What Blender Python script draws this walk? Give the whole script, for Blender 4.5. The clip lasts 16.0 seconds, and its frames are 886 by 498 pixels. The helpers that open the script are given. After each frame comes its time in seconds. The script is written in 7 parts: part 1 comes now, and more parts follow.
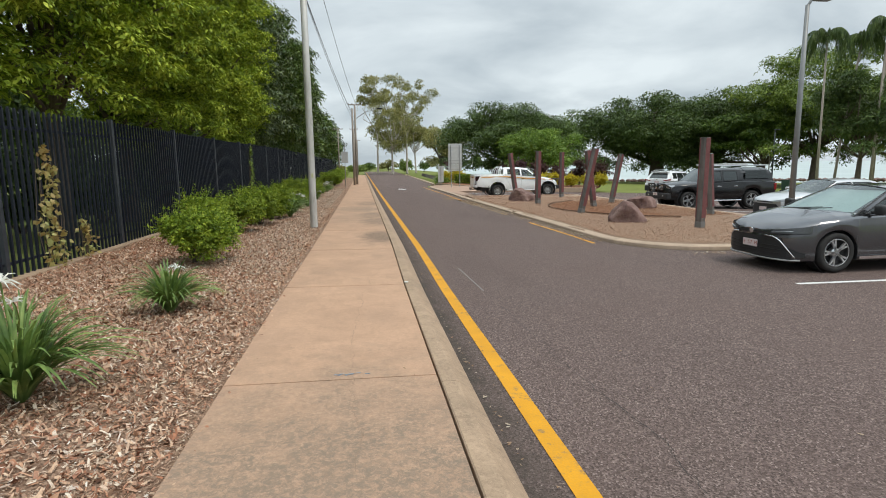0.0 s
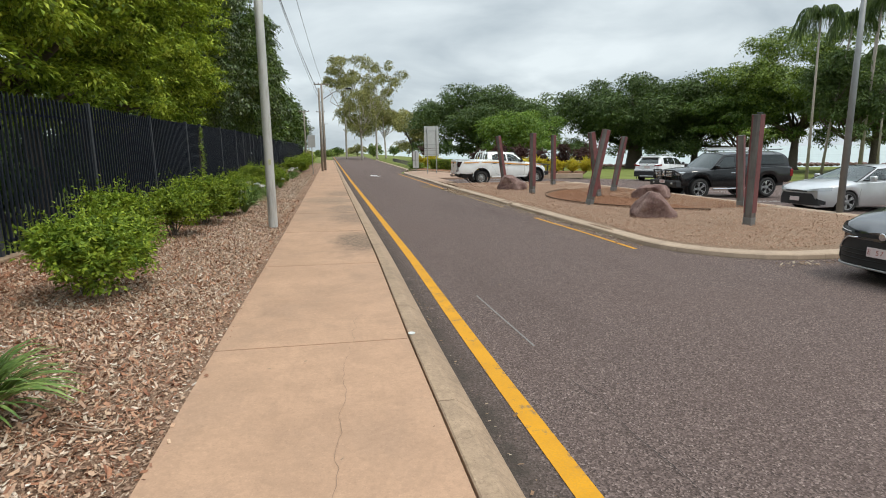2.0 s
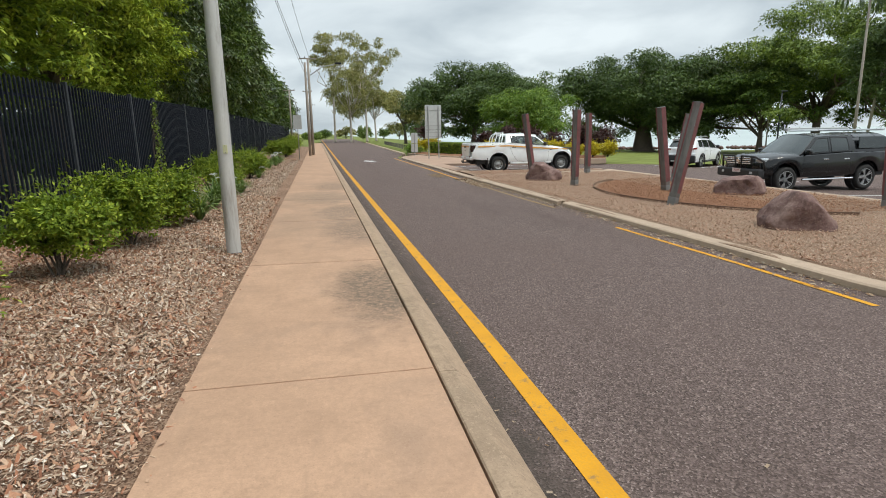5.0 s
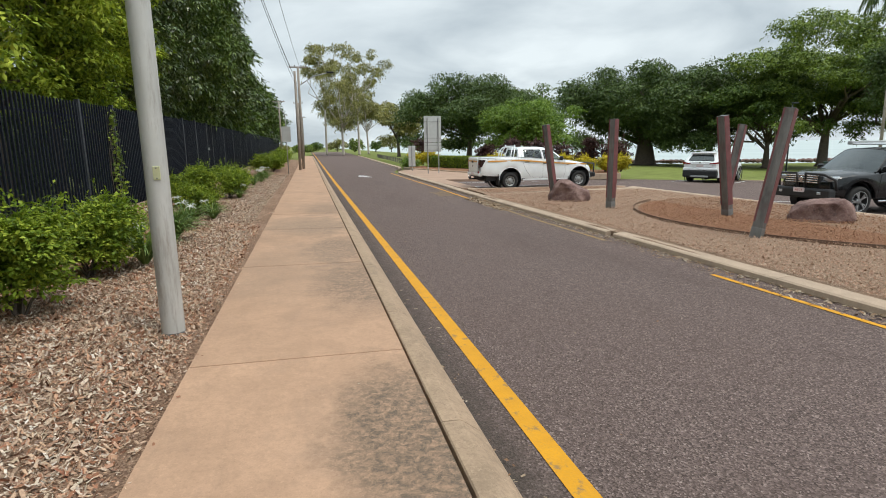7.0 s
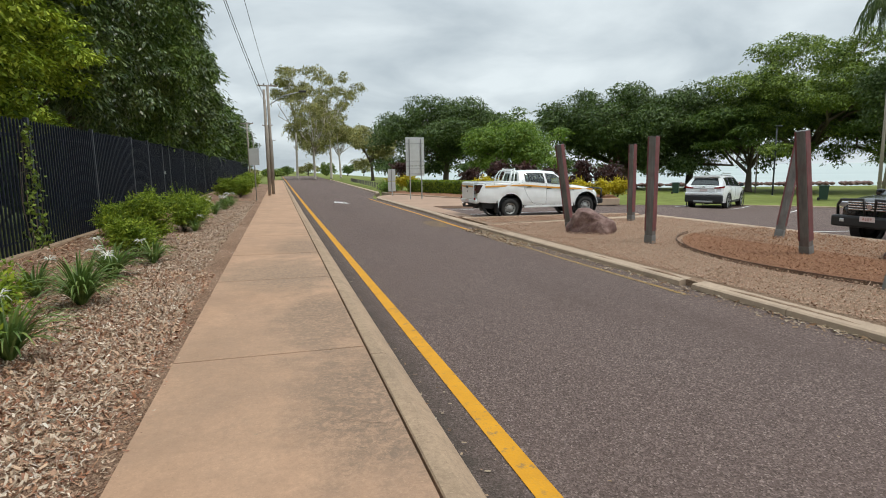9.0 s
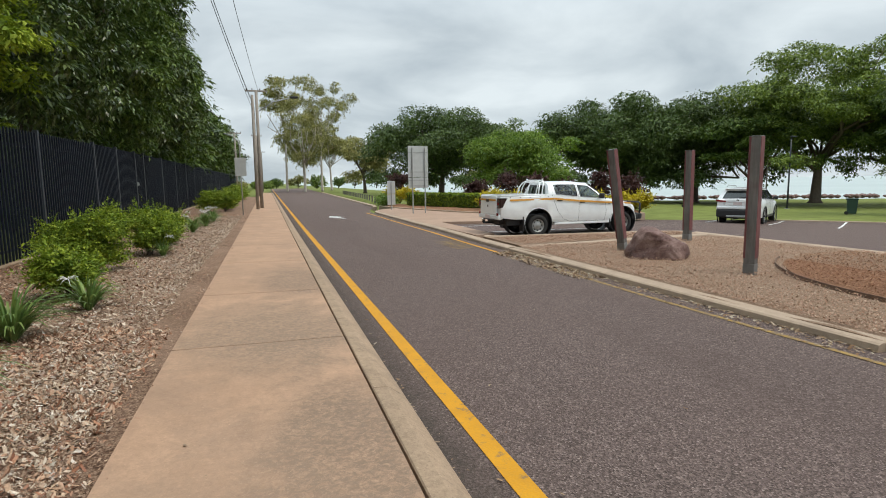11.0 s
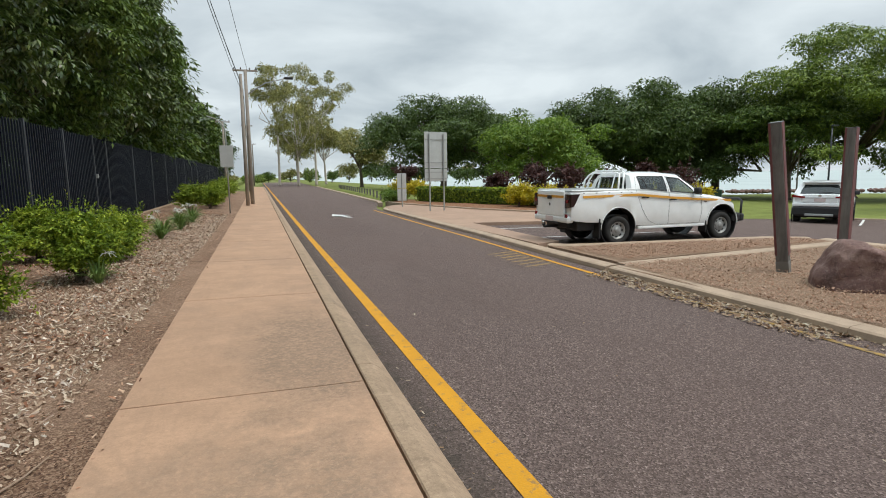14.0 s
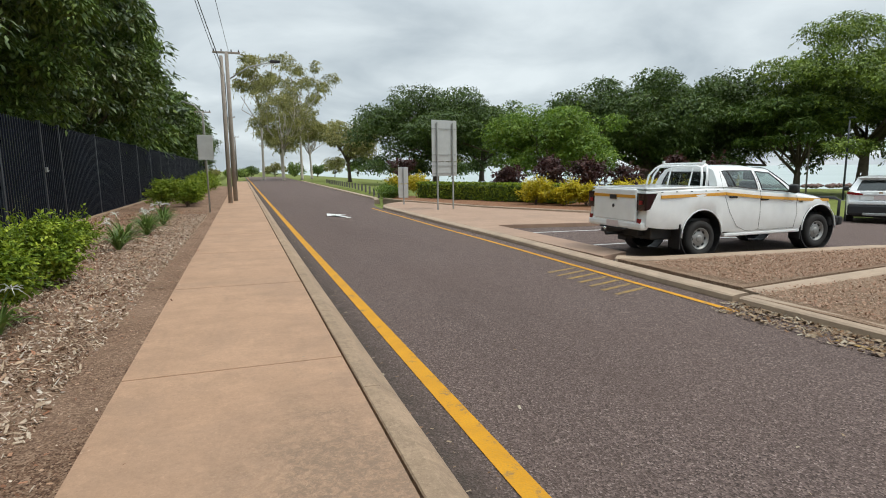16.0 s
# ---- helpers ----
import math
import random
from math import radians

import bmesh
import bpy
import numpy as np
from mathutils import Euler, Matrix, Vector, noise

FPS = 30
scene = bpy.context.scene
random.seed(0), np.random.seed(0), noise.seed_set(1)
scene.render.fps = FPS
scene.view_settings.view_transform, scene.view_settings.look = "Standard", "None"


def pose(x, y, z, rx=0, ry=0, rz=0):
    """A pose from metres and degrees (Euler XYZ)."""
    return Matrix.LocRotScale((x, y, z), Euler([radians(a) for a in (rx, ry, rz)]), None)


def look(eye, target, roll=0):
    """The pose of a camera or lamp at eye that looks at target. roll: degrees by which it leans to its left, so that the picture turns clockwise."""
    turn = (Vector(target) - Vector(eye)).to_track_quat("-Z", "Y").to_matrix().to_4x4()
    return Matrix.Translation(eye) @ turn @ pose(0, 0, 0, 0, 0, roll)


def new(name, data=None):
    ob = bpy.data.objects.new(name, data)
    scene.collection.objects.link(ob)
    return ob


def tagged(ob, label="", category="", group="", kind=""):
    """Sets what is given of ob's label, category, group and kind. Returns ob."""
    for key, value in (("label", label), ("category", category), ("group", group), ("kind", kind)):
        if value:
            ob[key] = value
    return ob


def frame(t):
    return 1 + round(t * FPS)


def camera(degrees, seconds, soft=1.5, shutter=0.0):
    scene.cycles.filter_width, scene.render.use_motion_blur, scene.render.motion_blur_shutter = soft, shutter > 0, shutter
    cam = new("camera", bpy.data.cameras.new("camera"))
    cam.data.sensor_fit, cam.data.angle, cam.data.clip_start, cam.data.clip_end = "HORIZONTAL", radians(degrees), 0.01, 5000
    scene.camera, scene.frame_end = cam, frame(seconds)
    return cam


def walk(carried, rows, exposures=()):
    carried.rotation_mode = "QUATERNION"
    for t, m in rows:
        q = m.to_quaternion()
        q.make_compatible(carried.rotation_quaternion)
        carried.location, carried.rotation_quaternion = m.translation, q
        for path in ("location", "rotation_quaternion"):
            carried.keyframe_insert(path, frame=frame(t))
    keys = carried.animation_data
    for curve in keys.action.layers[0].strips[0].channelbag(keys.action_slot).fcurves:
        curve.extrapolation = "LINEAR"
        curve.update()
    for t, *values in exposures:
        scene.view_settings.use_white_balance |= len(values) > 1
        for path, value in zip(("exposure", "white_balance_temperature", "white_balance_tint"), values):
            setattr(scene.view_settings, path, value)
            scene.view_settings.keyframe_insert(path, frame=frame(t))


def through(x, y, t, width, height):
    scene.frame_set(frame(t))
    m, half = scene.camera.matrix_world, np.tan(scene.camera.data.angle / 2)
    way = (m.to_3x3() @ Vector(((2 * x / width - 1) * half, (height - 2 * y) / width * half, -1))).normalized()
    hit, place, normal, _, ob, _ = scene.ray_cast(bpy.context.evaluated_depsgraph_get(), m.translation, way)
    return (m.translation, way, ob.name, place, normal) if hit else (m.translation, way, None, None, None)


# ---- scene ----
cam = camera(77.6, 16.0, soft=1.0)
METRES, EYE, TILT, LEAN, TURN = 24.752, 1.68, 0.0, 0.0, -8.2
ROWS = [
    (0.0, 0.0, 0.0, 0.0, -0.11, -8.65, 0.71),
    (0.5, -0.0059, 0.0311, -0.0001, -1.13, -8.99, 0.71),
    (1.0, -0.0104, 0.0621, -0.0005, -1.95, -9.39, 0.72),
    (1.5, -0.0159, 0.094, -0.0004, -2.71, -9.78, 0.73),
    (2.0, -0.0211, 0.1247, -0.0008, -3.3, -10.23, 0.74),
    (2.5, -0.0278, 0.1571, -0.0007, -3.67, -10.69, 0.76),
    (3.0, -0.0318, 0.1884, -0.001, -3.9, -11.12, 0.75),
    (3.5, -0.0367, 0.2221, -0.0019, -4.09, -11.55, 0.74),
    (4.0, -0.0424, 0.2545, -0.0021, -4.27, -12.01, 0.75),
    (6.5, -0.0627, 0.4023, -0.0019, -4.93, -11.79, 0.76),
    (7.0, -0.066, 0.4326, -0.0013, -5.37, -10.74, 0.78),
    (7.5, -0.0692, 0.4622, -0.0014, -6.08, -9.87, 0.82),
    (8.0, -0.0737, 0.4947, -0.0031, -6.95, -9.35, 0.83),
    (8.5, -0.0788, 0.5248, -0.0026, -7.75, -8.91, 0.82),
    (9.0, -0.0846, 0.5555, -0.0023, -8.35, -8.36, 0.81),
    (9.5, -0.0892, 0.5859, -0.0029, -8.78, -7.78, 0.79),
    (12.0, -0.11, 0.7422, -0.0049, -9.53, -7.03, 0.78),
    (12.5, -0.1135, 0.7724, -0.0052, -9.58, -7.16, 0.78),
    (13.0, -0.1185, 0.8037, -0.0063, -9.72, -7.34, 0.77),
    (13.5, -0.1225, 0.8335, -0.007, -9.93, -7.52, 0.75),
    (14.0, -0.1284, 0.8647, -0.0075, -10.19, -7.7, 0.73),
    (14.5, -0.133, 0.896, -0.0075, -10.47, -7.86, 0.71),
    (15.0, -0.1386, 0.9279, -0.0076, -10.82, -8.01, 0.7),
    (15.5, -0.1423, 0.9569, -0.0076, -11.23, -8.14, 0.68),
    (16.0, -0.1477, 0.9883, -0.0077, -11.74, -8.29, 0.67),
]
walk(cam, [(t, pose(0, 0, EYE, TILT, LEAN, TURN) @ pose(METRES * x, METRES * y, METRES * z, 90 + pitch, roll, yaw)) for t, x, y, z, yaw, pitch, roll in ROWS], exposures=[(0.0, 0.02), (4.0, 0.1), (6.5, 0.1), (9.0, 0.0), (12.0, 0.0), (16.0, 0.0)])

# ---- world, sun ----
world = bpy.data.worlds.new("overcast_sky")
scene.world = world
world.use_nodes = True
wn, wl = world.node_tree.nodes, world.node_tree.links
wn.clear()
SUN_EL, SUN_ROT = radians(62), radians(131)
sky = wn.new("ShaderNodeTexSky")
sky.sky_type, sky.sun_disc, sky.sun_elevation, sky.sun_rotation = "NISHITA", False, SUN_EL, SUN_ROT
tc = wn.new("ShaderNodeTexCoord")
sep = wn.new("ShaderNodeSeparateXYZ")
wl.new(tc.outputs["Generated"], sep.inputs[0])
flat = wn.new("ShaderNodeMath"); flat.operation = "ADD"; flat.inputs[1].default_value = 0.22
wl.new(sep.outputs["Z"], flat.inputs[0])
dvx = wn.new("ShaderNodeMath"); dvx.operation = "DIVIDE"
dvy = wn.new("ShaderNodeMath"); dvy.operation = "DIVIDE"
wl.new(sep.outputs["X"], dvx.inputs[0]); wl.new(flat.outputs[0], dvx.inputs[1])
wl.new(sep.outputs["Y"], dvy.inputs[0]); wl.new(flat.outputs[0], dvy.inputs[1])
comb = wn.new("ShaderNodeCombineXYZ")
wl.new(dvx.outputs[0], comb.inputs[0]); wl.new(dvy.outputs[0], comb.inputs[1])
cn = wn.new("ShaderNodeTexNoise")
cn.inputs["Scale"].default_value, cn.inputs["Detail"].default_value, cn.inputs["Roughness"].default_value = 1.3, 7, 0.5
cn.inputs["Distortion"].default_value = 0.35
wl.new(comb.outputs[0], cn.inputs["Vector"])
cr = wn.new("ShaderNodeValToRGB")
cr.color_ramp.elements[0].position, cr.color_ramp.elements[0].color = 0.34, (4.75, 5.5, 6.0, 1)
cr.color_ramp.elements[1].position, cr.color_ramp.elements[1].color = 0.66, (8.2, 9.0, 9.3, 1)
wl.new(cn.outputs["Fac"], cr.inputs[0])
mixs = wn.new("ShaderNodeMix"); mixs.data_type = "RGBA"
mixs.inputs[0].default_value = 0.93
wl.new(sky.outputs[0], mixs.inputs[6]); wl.new(cr.outputs[0], mixs.inputs[7])
# an overcast sky is about three times as bright overhead as at the horizon
zen = wn.new("ShaderNodeMapRange")
zen.inputs["From Min"].default_value, zen.inputs["From Max"].default_value = 0.25, 1.0
zen.inputs["To Min"].default_value, zen.inputs["To Max"].default_value = 1.0, 2.5
wl.new(sep.outputs["Z"], zen.inputs["Value"])
grad = wn.new("ShaderNodeVectorMath"); grad.operation = "SCALE"
wl.new(mixs.outputs[2], grad.inputs[0]); wl.new(zen.outputs["Result"], grad.inputs["Scale"])
bg = wn.new("ShaderNodeBackground"); bg.inputs[1].default_value = 0.1
wl.new(grad.outputs[0], bg.inputs[0])
wo = wn.new("ShaderNodeOutputWorld"); wl.new(bg.outputs[0], wo.inputs[0])

sun = new("sun", bpy.data.lights.new("sun", "SUN"))
sun.data.energy, sun.data.angle, sun.data.color = 1.5, radians(14), (1.0, 0.93, 0.82)
sun.matrix_world = look((math.sin(SUN_ROT) * math.cos(SUN_EL) * 50, math.cos(SUN_ROT) * math.cos(SUN_EL) * 50, math.sin(SUN_EL) * 50), (0, 0, 0))


# ---- materials ----
def rgb(c):
    return (*c, 1.0)


class Mat:
    """A node material with short helpers for its graph."""

    def __init__(self, name, rough=0.7, metal=0.0, spec=0.5):
        self.m = bpy.data.materials.new(name)
        self.m.use_nodes = True
        self.t = self.m.node_tree
        self.n, self.l = self.t.nodes, self.t.links
        self.b = self.n["Principled BSDF"]
        self.b.inputs["Roughness"].default_value = rough
        self.b.inputs["Metallic"].default_value = metal
        self.b.inputs["Specular IOR Level"].default_value = spec
        self.co = None

    def coord(self):
        if self.co is None:
            g = self.n.new("ShaderNodeNewGeometry")
            self.co = g.outputs["Position"]
        return self.co

    def local(self):
        return self.n.new("ShaderNodeTexCoord").outputs["Object"]

    def noise(self, scale, detail=4, rough=0.55, vec=None, stretch=None, dist=0.0):
        t = self.n.new("ShaderNodeTexNoise")
        t.inputs["Scale"].default_value, t.inputs["Detail"].default_value, t.inputs["Roughness"].default_value = scale, detail, rough
        t.inputs["Distortion"].default_value = dist
        v = vec or self.coord()
        if stretch:
            mp = self.n.new("ShaderNodeMapping")
            mp.inputs["Scale"].default_value = stretch
            self.l.new(v, mp.inputs[0])
            v = mp.outputs[0]
        self.l.new(v, t.inputs["Vector"])
        return t.outputs["Fac"]

    def voronoi(self, scale, feature="F1", out="Distance", vec=None, rand=1.0):
        t = self.n.new("ShaderNodeTexVoronoi")
        t.feature = feature
        t.inputs["Scale"].default_value = scale
        t.inputs["Randomness"].default_value = rand
        self.l.new(vec or self.coord(), t.inputs["Vector"])
        return t.outputs[out]

    def ramp(self, fac, *stops):
        r = self.n.new("ShaderNodeValToRGB")
        e = r.color_ramp.elements
        while len(e) < len(stops):
            e.new(0.5)
        for el, (p, c) in zip(e, stops):
            el.position, el.color = p, (rgb(c) if isinstance(c, tuple) else (c, c, c, 1))
        self.l.new(fac, r.inputs[0])
        return r.outputs[0]

    def mix(self, fac, a, b, blend="MIX"):
        m = self.n.new("ShaderNodeMix")
        m.data_type, m.blend_type = "RGBA", blend
        for v, k in ((fac, 0), (a, 6), (b, 7)):
            if isinstance(v, tuple):
                m.inputs[k].default_value = rgb(v)
            elif isinstance(v, (int, float)):
                m.inputs[k].default_value = v
            else:
                self.l.new(v, m.inputs[k])
        return m.outputs[2]

    def color(self, c):
        if isinstance(c, tuple):
            self.b.inputs["Base Color"].default_value = rgb(c)
        else:
            self.l.new(c, self.b.inputs["Base Color"])
        return self

    def rough(self, r):
        self.l.new(r, self.b.inputs["Roughness"])
        return self

    def bump(self, h, strength=0.4, dist=0.01):
        b = self.n.new("ShaderNodeBump")
        b.inputs["Strength"].default_value, b.inputs["Distance"].default_value = strength, dist
        self.l.new(h, b.inputs["Height"])
        self.l.new(b.outputs[0], self.b.inputs["Normal"])
        return self

    def spot(self, x, y, rx, ry, inner=0.52):
        """1 near (x, y) on the ground, 0 outside an uneven ellipse."""
        mp = self.n.new("ShaderNodeMapping")
        mp.inputs["Location"].default_value = (-x / rx, -y / ry, 0)
        mp.inputs["Scale"].default_value = (1 / rx, 1 / ry, 0)
        self.l.new(self.coord(), mp.inputs[0])
        ln = self.n.new("ShaderNodeVectorMath"); ln.operation = "LENGTH"
        self.l.new(mp.outputs[0], ln.inputs[0])
        ad = self.n.new("ShaderNodeMath"); ad.operation = "MULTIPLY_ADD"
        self.l.new(self.noise(2.6, 7, 0.7), ad.inputs[0])
        ad.inputs[1].default_value = 1.6
        self.l.new(ln.outputs["Value"], ad.inputs[2])
        fine = self.ramp(self.noise(19, 7, 0.8, dist=0.5), (0.38, 0.25), (0.56, 1.0))
        mu = self.n.new("ShaderNodeMath"); mu.operation = "MULTIPLY"
        self.l.new(self.ramp_down(ad.outputs[0], inner), mu.inputs[0]); self.l.new(fine, mu.inputs[1])
        return mu.outputs[0]

    def ramp_down(self, v, inner):
        mr = self.n.new("ShaderNodeMapRange")
        mr.inputs["From Min"].default_value, mr.inputs["From Max"].default_value = 0.8 + inner, 2.0
        mr.inputs["To Min"].default_value, mr.inputs["To Max"].default_value = 1.0, 0.0
        self.l.new(v, mr.inputs["Value"])
        return mr.outputs["Result"]

    def scaled(self, v, k):
        mu = self.n.new("ShaderNodeMath"); mu.operation = "MULTIPLY"
        mu.inputs[1].default_value = k
        self.l.new(v, mu.inputs[0])
        return mu.outputs[0]

    def island(self):
        return self.n.new("ShaderNodeNewGeometry").outputs["Random Per Island"]

    def objrand(self):
        return self.n.new("ShaderNodeObjectInfo").outputs["Random"]


def simple(name, c, rough=0.6, metal=0.0, vary=0.12, scale=8, bump=0.0, spec=0.5):
    """Plain stuff with grain at two scales."""
    m = Mat(name, rough, metal, spec)
    d = tuple(v * (1 - vary) for v in c)
    e = tuple(min(1, v * (1 + vary)) for v in c)
    f = m.ramp(m.noise(scale, 5), (0.3, d), (0.7, e))
    f = m.mix(0.35, f, m.ramp(m.noise(scale * 11, 3), (0.3, d), (0.7, e)))
    m.color(f)
    if bump:
        m.bump(m.noise(scale * 14, 4), bump, 0.004)
    return m.m


def leafy(name, dark, mid, light, through=0.25, rough=0.5, spec=0.35, patch=1.7):
    """Leaves: each takes its own tone, noise paints lit clumps and shaded gaps into the colour, some light comes
    through.
    """
    m = Mat(name, rough, 0, spec)
    # clump-sized noise stands in for bright clumps and the shade between them
    clump_tone = m.mix(0.5, m.ramp(m.noise(patch, 3, 0.6), (0.36, 0.0), (0.64, 1.0)), m.island())
    c = m.ramp(clump_tone, (0.12, dark), (0.5, mid), (0.85, light))
    m.color(c)
    tr = m.n.new("ShaderNodeBsdfTranslucent")
    m.l.new(m.mix(0.5, c, (mid[0] * 1.8, mid[1] * 1.7, mid[2])), tr.inputs[0])
    mx = m.n.new("ShaderNodeMixShader")
    mx.inputs[0].default_value = through
    m.l.new(m.b.outputs[0], mx.inputs[1]); m.l.new(tr.outputs[0], mx.inputs[2])
    m.l.new(mx.outputs[0], m.n["Material Output"].inputs[0])
    return m.m


def make_asphalt():
    m = Mat("asphalt", 0.88, 0, 0.2)
    agg = m.voronoi(88, out="Color")
    bw = m.n.new("ShaderNodeRGBToBW"); m.l.new(agg, bw.inputs[0])
    c = m.ramp(bw.outputs[0], (0.1, (0.05, 0.036, 0.032)), (0.5, (0.122, 0.088, 0.078)), (0.8, (0.21, 0.155, 0.138)), (0.97, (0.37, 0.29, 0.26)))
    c = m.mix(m.ramp(m.noise(0.35, 5, 0.6), (0.35, 0.0), (0.68, 0.35)), c, (0.128, 0.087, 0.074))
    c = m.mix(m.ramp(m.noise(0.22, 6, 0.65, stretch=(2.2, 0.35, 1)), (0.5, 0.0), (0.72, 0.45)), c, (0.084, 0.058, 0.05))
    # grime in the gutter beside the footpath kerb
    sp = m.n.new("ShaderNodeSeparateXYZ"); m.l.new(m.coord(), sp.inputs[0])
    gut = m.n.new("ShaderNodeMapRange")
    gut.inputs["From Min"].default_value, gut.inputs["From Max"].default_value = 0.9, 1.2
    gut.inputs["To Min"].default_value, gut.inputs["To Max"].default_value = 1.0, 0.0
    m.l.new(sp.outputs["X"], gut.inputs["Value"])
    mu = m.n.new("ShaderNodeMath"); mu.operation = "MULTIPLY"
    m.l.new(gut.outputs["Result"], mu.inputs[0]); m.l.new(m.ramp(m.noise(4, 6, 0.7), (0.3, 0.35), (0.65, 1.0)), mu.inputs[1])
    c = m.mix(mu.outputs[0], c, (0.058, 0.047, 0.038))
    # darker wheel tracks and oil stains
    c = m.mix(m.ramp(m.noise(1.3, 7, 0.75, dist=0.8), (0.6, 0.0), (0.78, 0.4)), c, (0.05, 0.04, 0.037))
    m.color(c)
    m.bump(m.voronoi(88), 0.85, 0.008)
    return m.m


def make_concrete(name, base, stain, speck=True, dirt=0.35, spots=(), mottle=0.0):
    m = Mat(name, 0.85, 0, 0.3)
    c = m.ramp(m.noise(0.9, 6, 0.6), (0.3, tuple(v * 0.86 for v in base)), (0.7, tuple(min(1, v * 1.1) for v in base)))
    c = m.mix(m.ramp(m.noise(0.75, 8, 0.72, dist=0.5), (0.5, 0.0), (0.72, 0.75)), c, stain)
    c = m.mix(m.ramp(m.noise(1.1, 6, 0.7, stretch=(0.5, 2.6, 1), dist=0.3), (0.5, 0.0), (0.75, 0.4)), c, tuple(v * 0.66 for v in base))
    c = m.mix(m.ramp(m.noise(7, 5, 0.7), (0.55, 0.0), (0.8, 0.35)), c, tuple(v * 0.7 for v in base))
    c = m.mix(m.ramp(m.objrand(), (0.0, 0.0), (1.0, 0.3)), c, tuple(v * 0.82 for v in base))
    c = m.mix(m.ramp(m.noise(3.2, 7, 0.72, dist=0.6), (0.46, 0.0), (0.72, dirt)), c, tuple(v * 0.5 for v in base))
    c = m.mix(m.ramp(m.noise(13, 5, 0.75), (0.6, 0.0), (0.75, 0.25)), c, tuple(min(1, v * 1.3) for v in base))
    for x, y, rx, ry, tone, k in spots:
        c = m.mix(m.scaled(m.spot(x, y, rx, ry), k), c, tone)
    if mottle:
        # fine blotches, trodden grime along the way, and pale worn grit
        c = m.mix(m.ramp(m.noise(26, 7, 0.78, dist=0.4), (0.44, 0.0), (0.66, mottle)), c, tuple(v * 0.52 for v in base))
        c = m.mix(m.ramp(m.noise(2.1, 8, 0.74, stretch=(2.6, 0.45, 1), dist=0.5), (0.55, 0.0), (0.72, mottle * 0.6)), c, tuple(v * 0.75 for v in stain))
        c = m.mix(m.ramp(m.noise(42, 6, 0.8), (0.55, 0.0), (0.7, mottle)), c, (min(1, base[0] * 1.35), min(1, base[1] * 1.4), min(1, base[2] * 1.45)))
        c = m.mix(m.ramp(m.voronoi(34), (0.05, mottle), (0.2, 0.0)), c, tuple(v * 0.45 for v in base))
    if speck:
        c = m.mix(m.ramp(m.noise(95, 2), (0.4, 0.0), (0.75, 0.3)), c, tuple(v * 0.6 for v in base))
    m.color(c)
    m.bump(m.noise(60, 5), 0.3, 0.004)
    return m.m


def make_mulch(name, a, b, c3, pale):
    m = Mat(name, 0.95, 0, 0.15)
    f = m.voronoi(85, out="Color")
    bw = m.n.new("ShaderNodeRGBToBW"); m.l.new(f, bw.inputs[0])
    c = m.ramp(bw.outputs[0], (0.1, a), (0.5, b), (0.85, c3))
    c = m.mix(m.ramp(m.noise(0.7, 5), (0.42, 0.0), (0.66, 0.6)), c, pale)
    c = m.mix(m.ramp(m.noise(21, 6, 0.75), (0.4, 0.0), (0.7, 0.6)), c, a)
    m.color(c)
    m.bump(m.noise(48, 6, 0.75), 0.9, 0.02)
    return m.m


def chips(name, cols):
    m = Mat(name, 0.9, 0, 0.2)
    r = m.ramp(m.island(), *[(i / (len(cols) - 1), c) for i, c in enumerate(cols)])
    m.color(m.mix(m.ramp(m.noise(90, 3), (0.4, 0.0), (0.7, 0.35)), r, (0.08, 0.05, 0.035)))
    return m.m


def make_yellow():
    m = Mat("yellow_paint", 0.75, 0, 0.25)
    wear = m.ramp(m.voronoi(70), (0.42, 0.0), (0.62, 1.0))
    wear = m.mix(m.ramp(m.noise(1.6, 5, 0.7), (0.42, 0.0), (0.7, 0.75)), wear, (0.0, 0.0, 0.0), "MIX")
    big = m.ramp(m.noise(9, 6, 0.75), (0.56, 0.0), (0.66, 0.8))
    c = m.mix(m.ramp(m.noise(4, 4), (0.3, 0.0), (0.7, 1.0)), (0.66, 0.31, 0.011), (0.56, 0.26, 0.013))
    c = m.mix(big, c, (0.19, 0.14, 0.09))
    m.color(m.mix(m.scaled(wear, 0.16), c, (0.3, 0.18, 0.06)))
    m.bump(m.voronoi(62), 0.35, 0.004)
    return m.m


M_ASPHALT = make_asphalt()
M_PATH = make_concrete("path_concrete", (0.515, 0.323, 0.21), (0.3, 0.205, 0.148), mottle=0.36, spots=((-0.1, 1.6, 2.2, 3.0, (0.2, 0.155, 0.115), 1.0), (0.42, 13.8, 0.5, 1.3, (0.11, 0.087, 0.065), 1.0), (0.35, 17.8, 0.5, 1.4, (0.16, 0.12, 0.09), 0.9), (0.3, 20.3, 0.6, 1.6, (0.18, 0.135, 0.1), 0.85), (-0.1, 23.4, 1.2, 1.6, (0.22, 0.165, 0.12), 0.85), (0.3, 26.8, 0.7, 1.8, (0.2, 0.145, 0.105), 0.85), (-0.5, 19.0, 0.9, 2.0, (0.3, 0.21, 0.15), 0.5)))
M_KERB = make_concrete("kerb_concrete", (0.43, 0.305, 0.205), (0.15, 0.118, 0.088), dirt=0.75, mottle=0.7)
M_KERB2 = make_concrete("island_kerb_concrete", (0.46, 0.345, 0.25), (0.24, 0.19, 0.145), dirt=0.45, mottle=0.3)
M_PAVE = make_concrete("pink_paving", (0.42, 0.28, 0.2), (0.27, 0.2, 0.16))
M_GROOVE = simple("dark_joint", (0.05, 0.042, 0.035), 0.95)
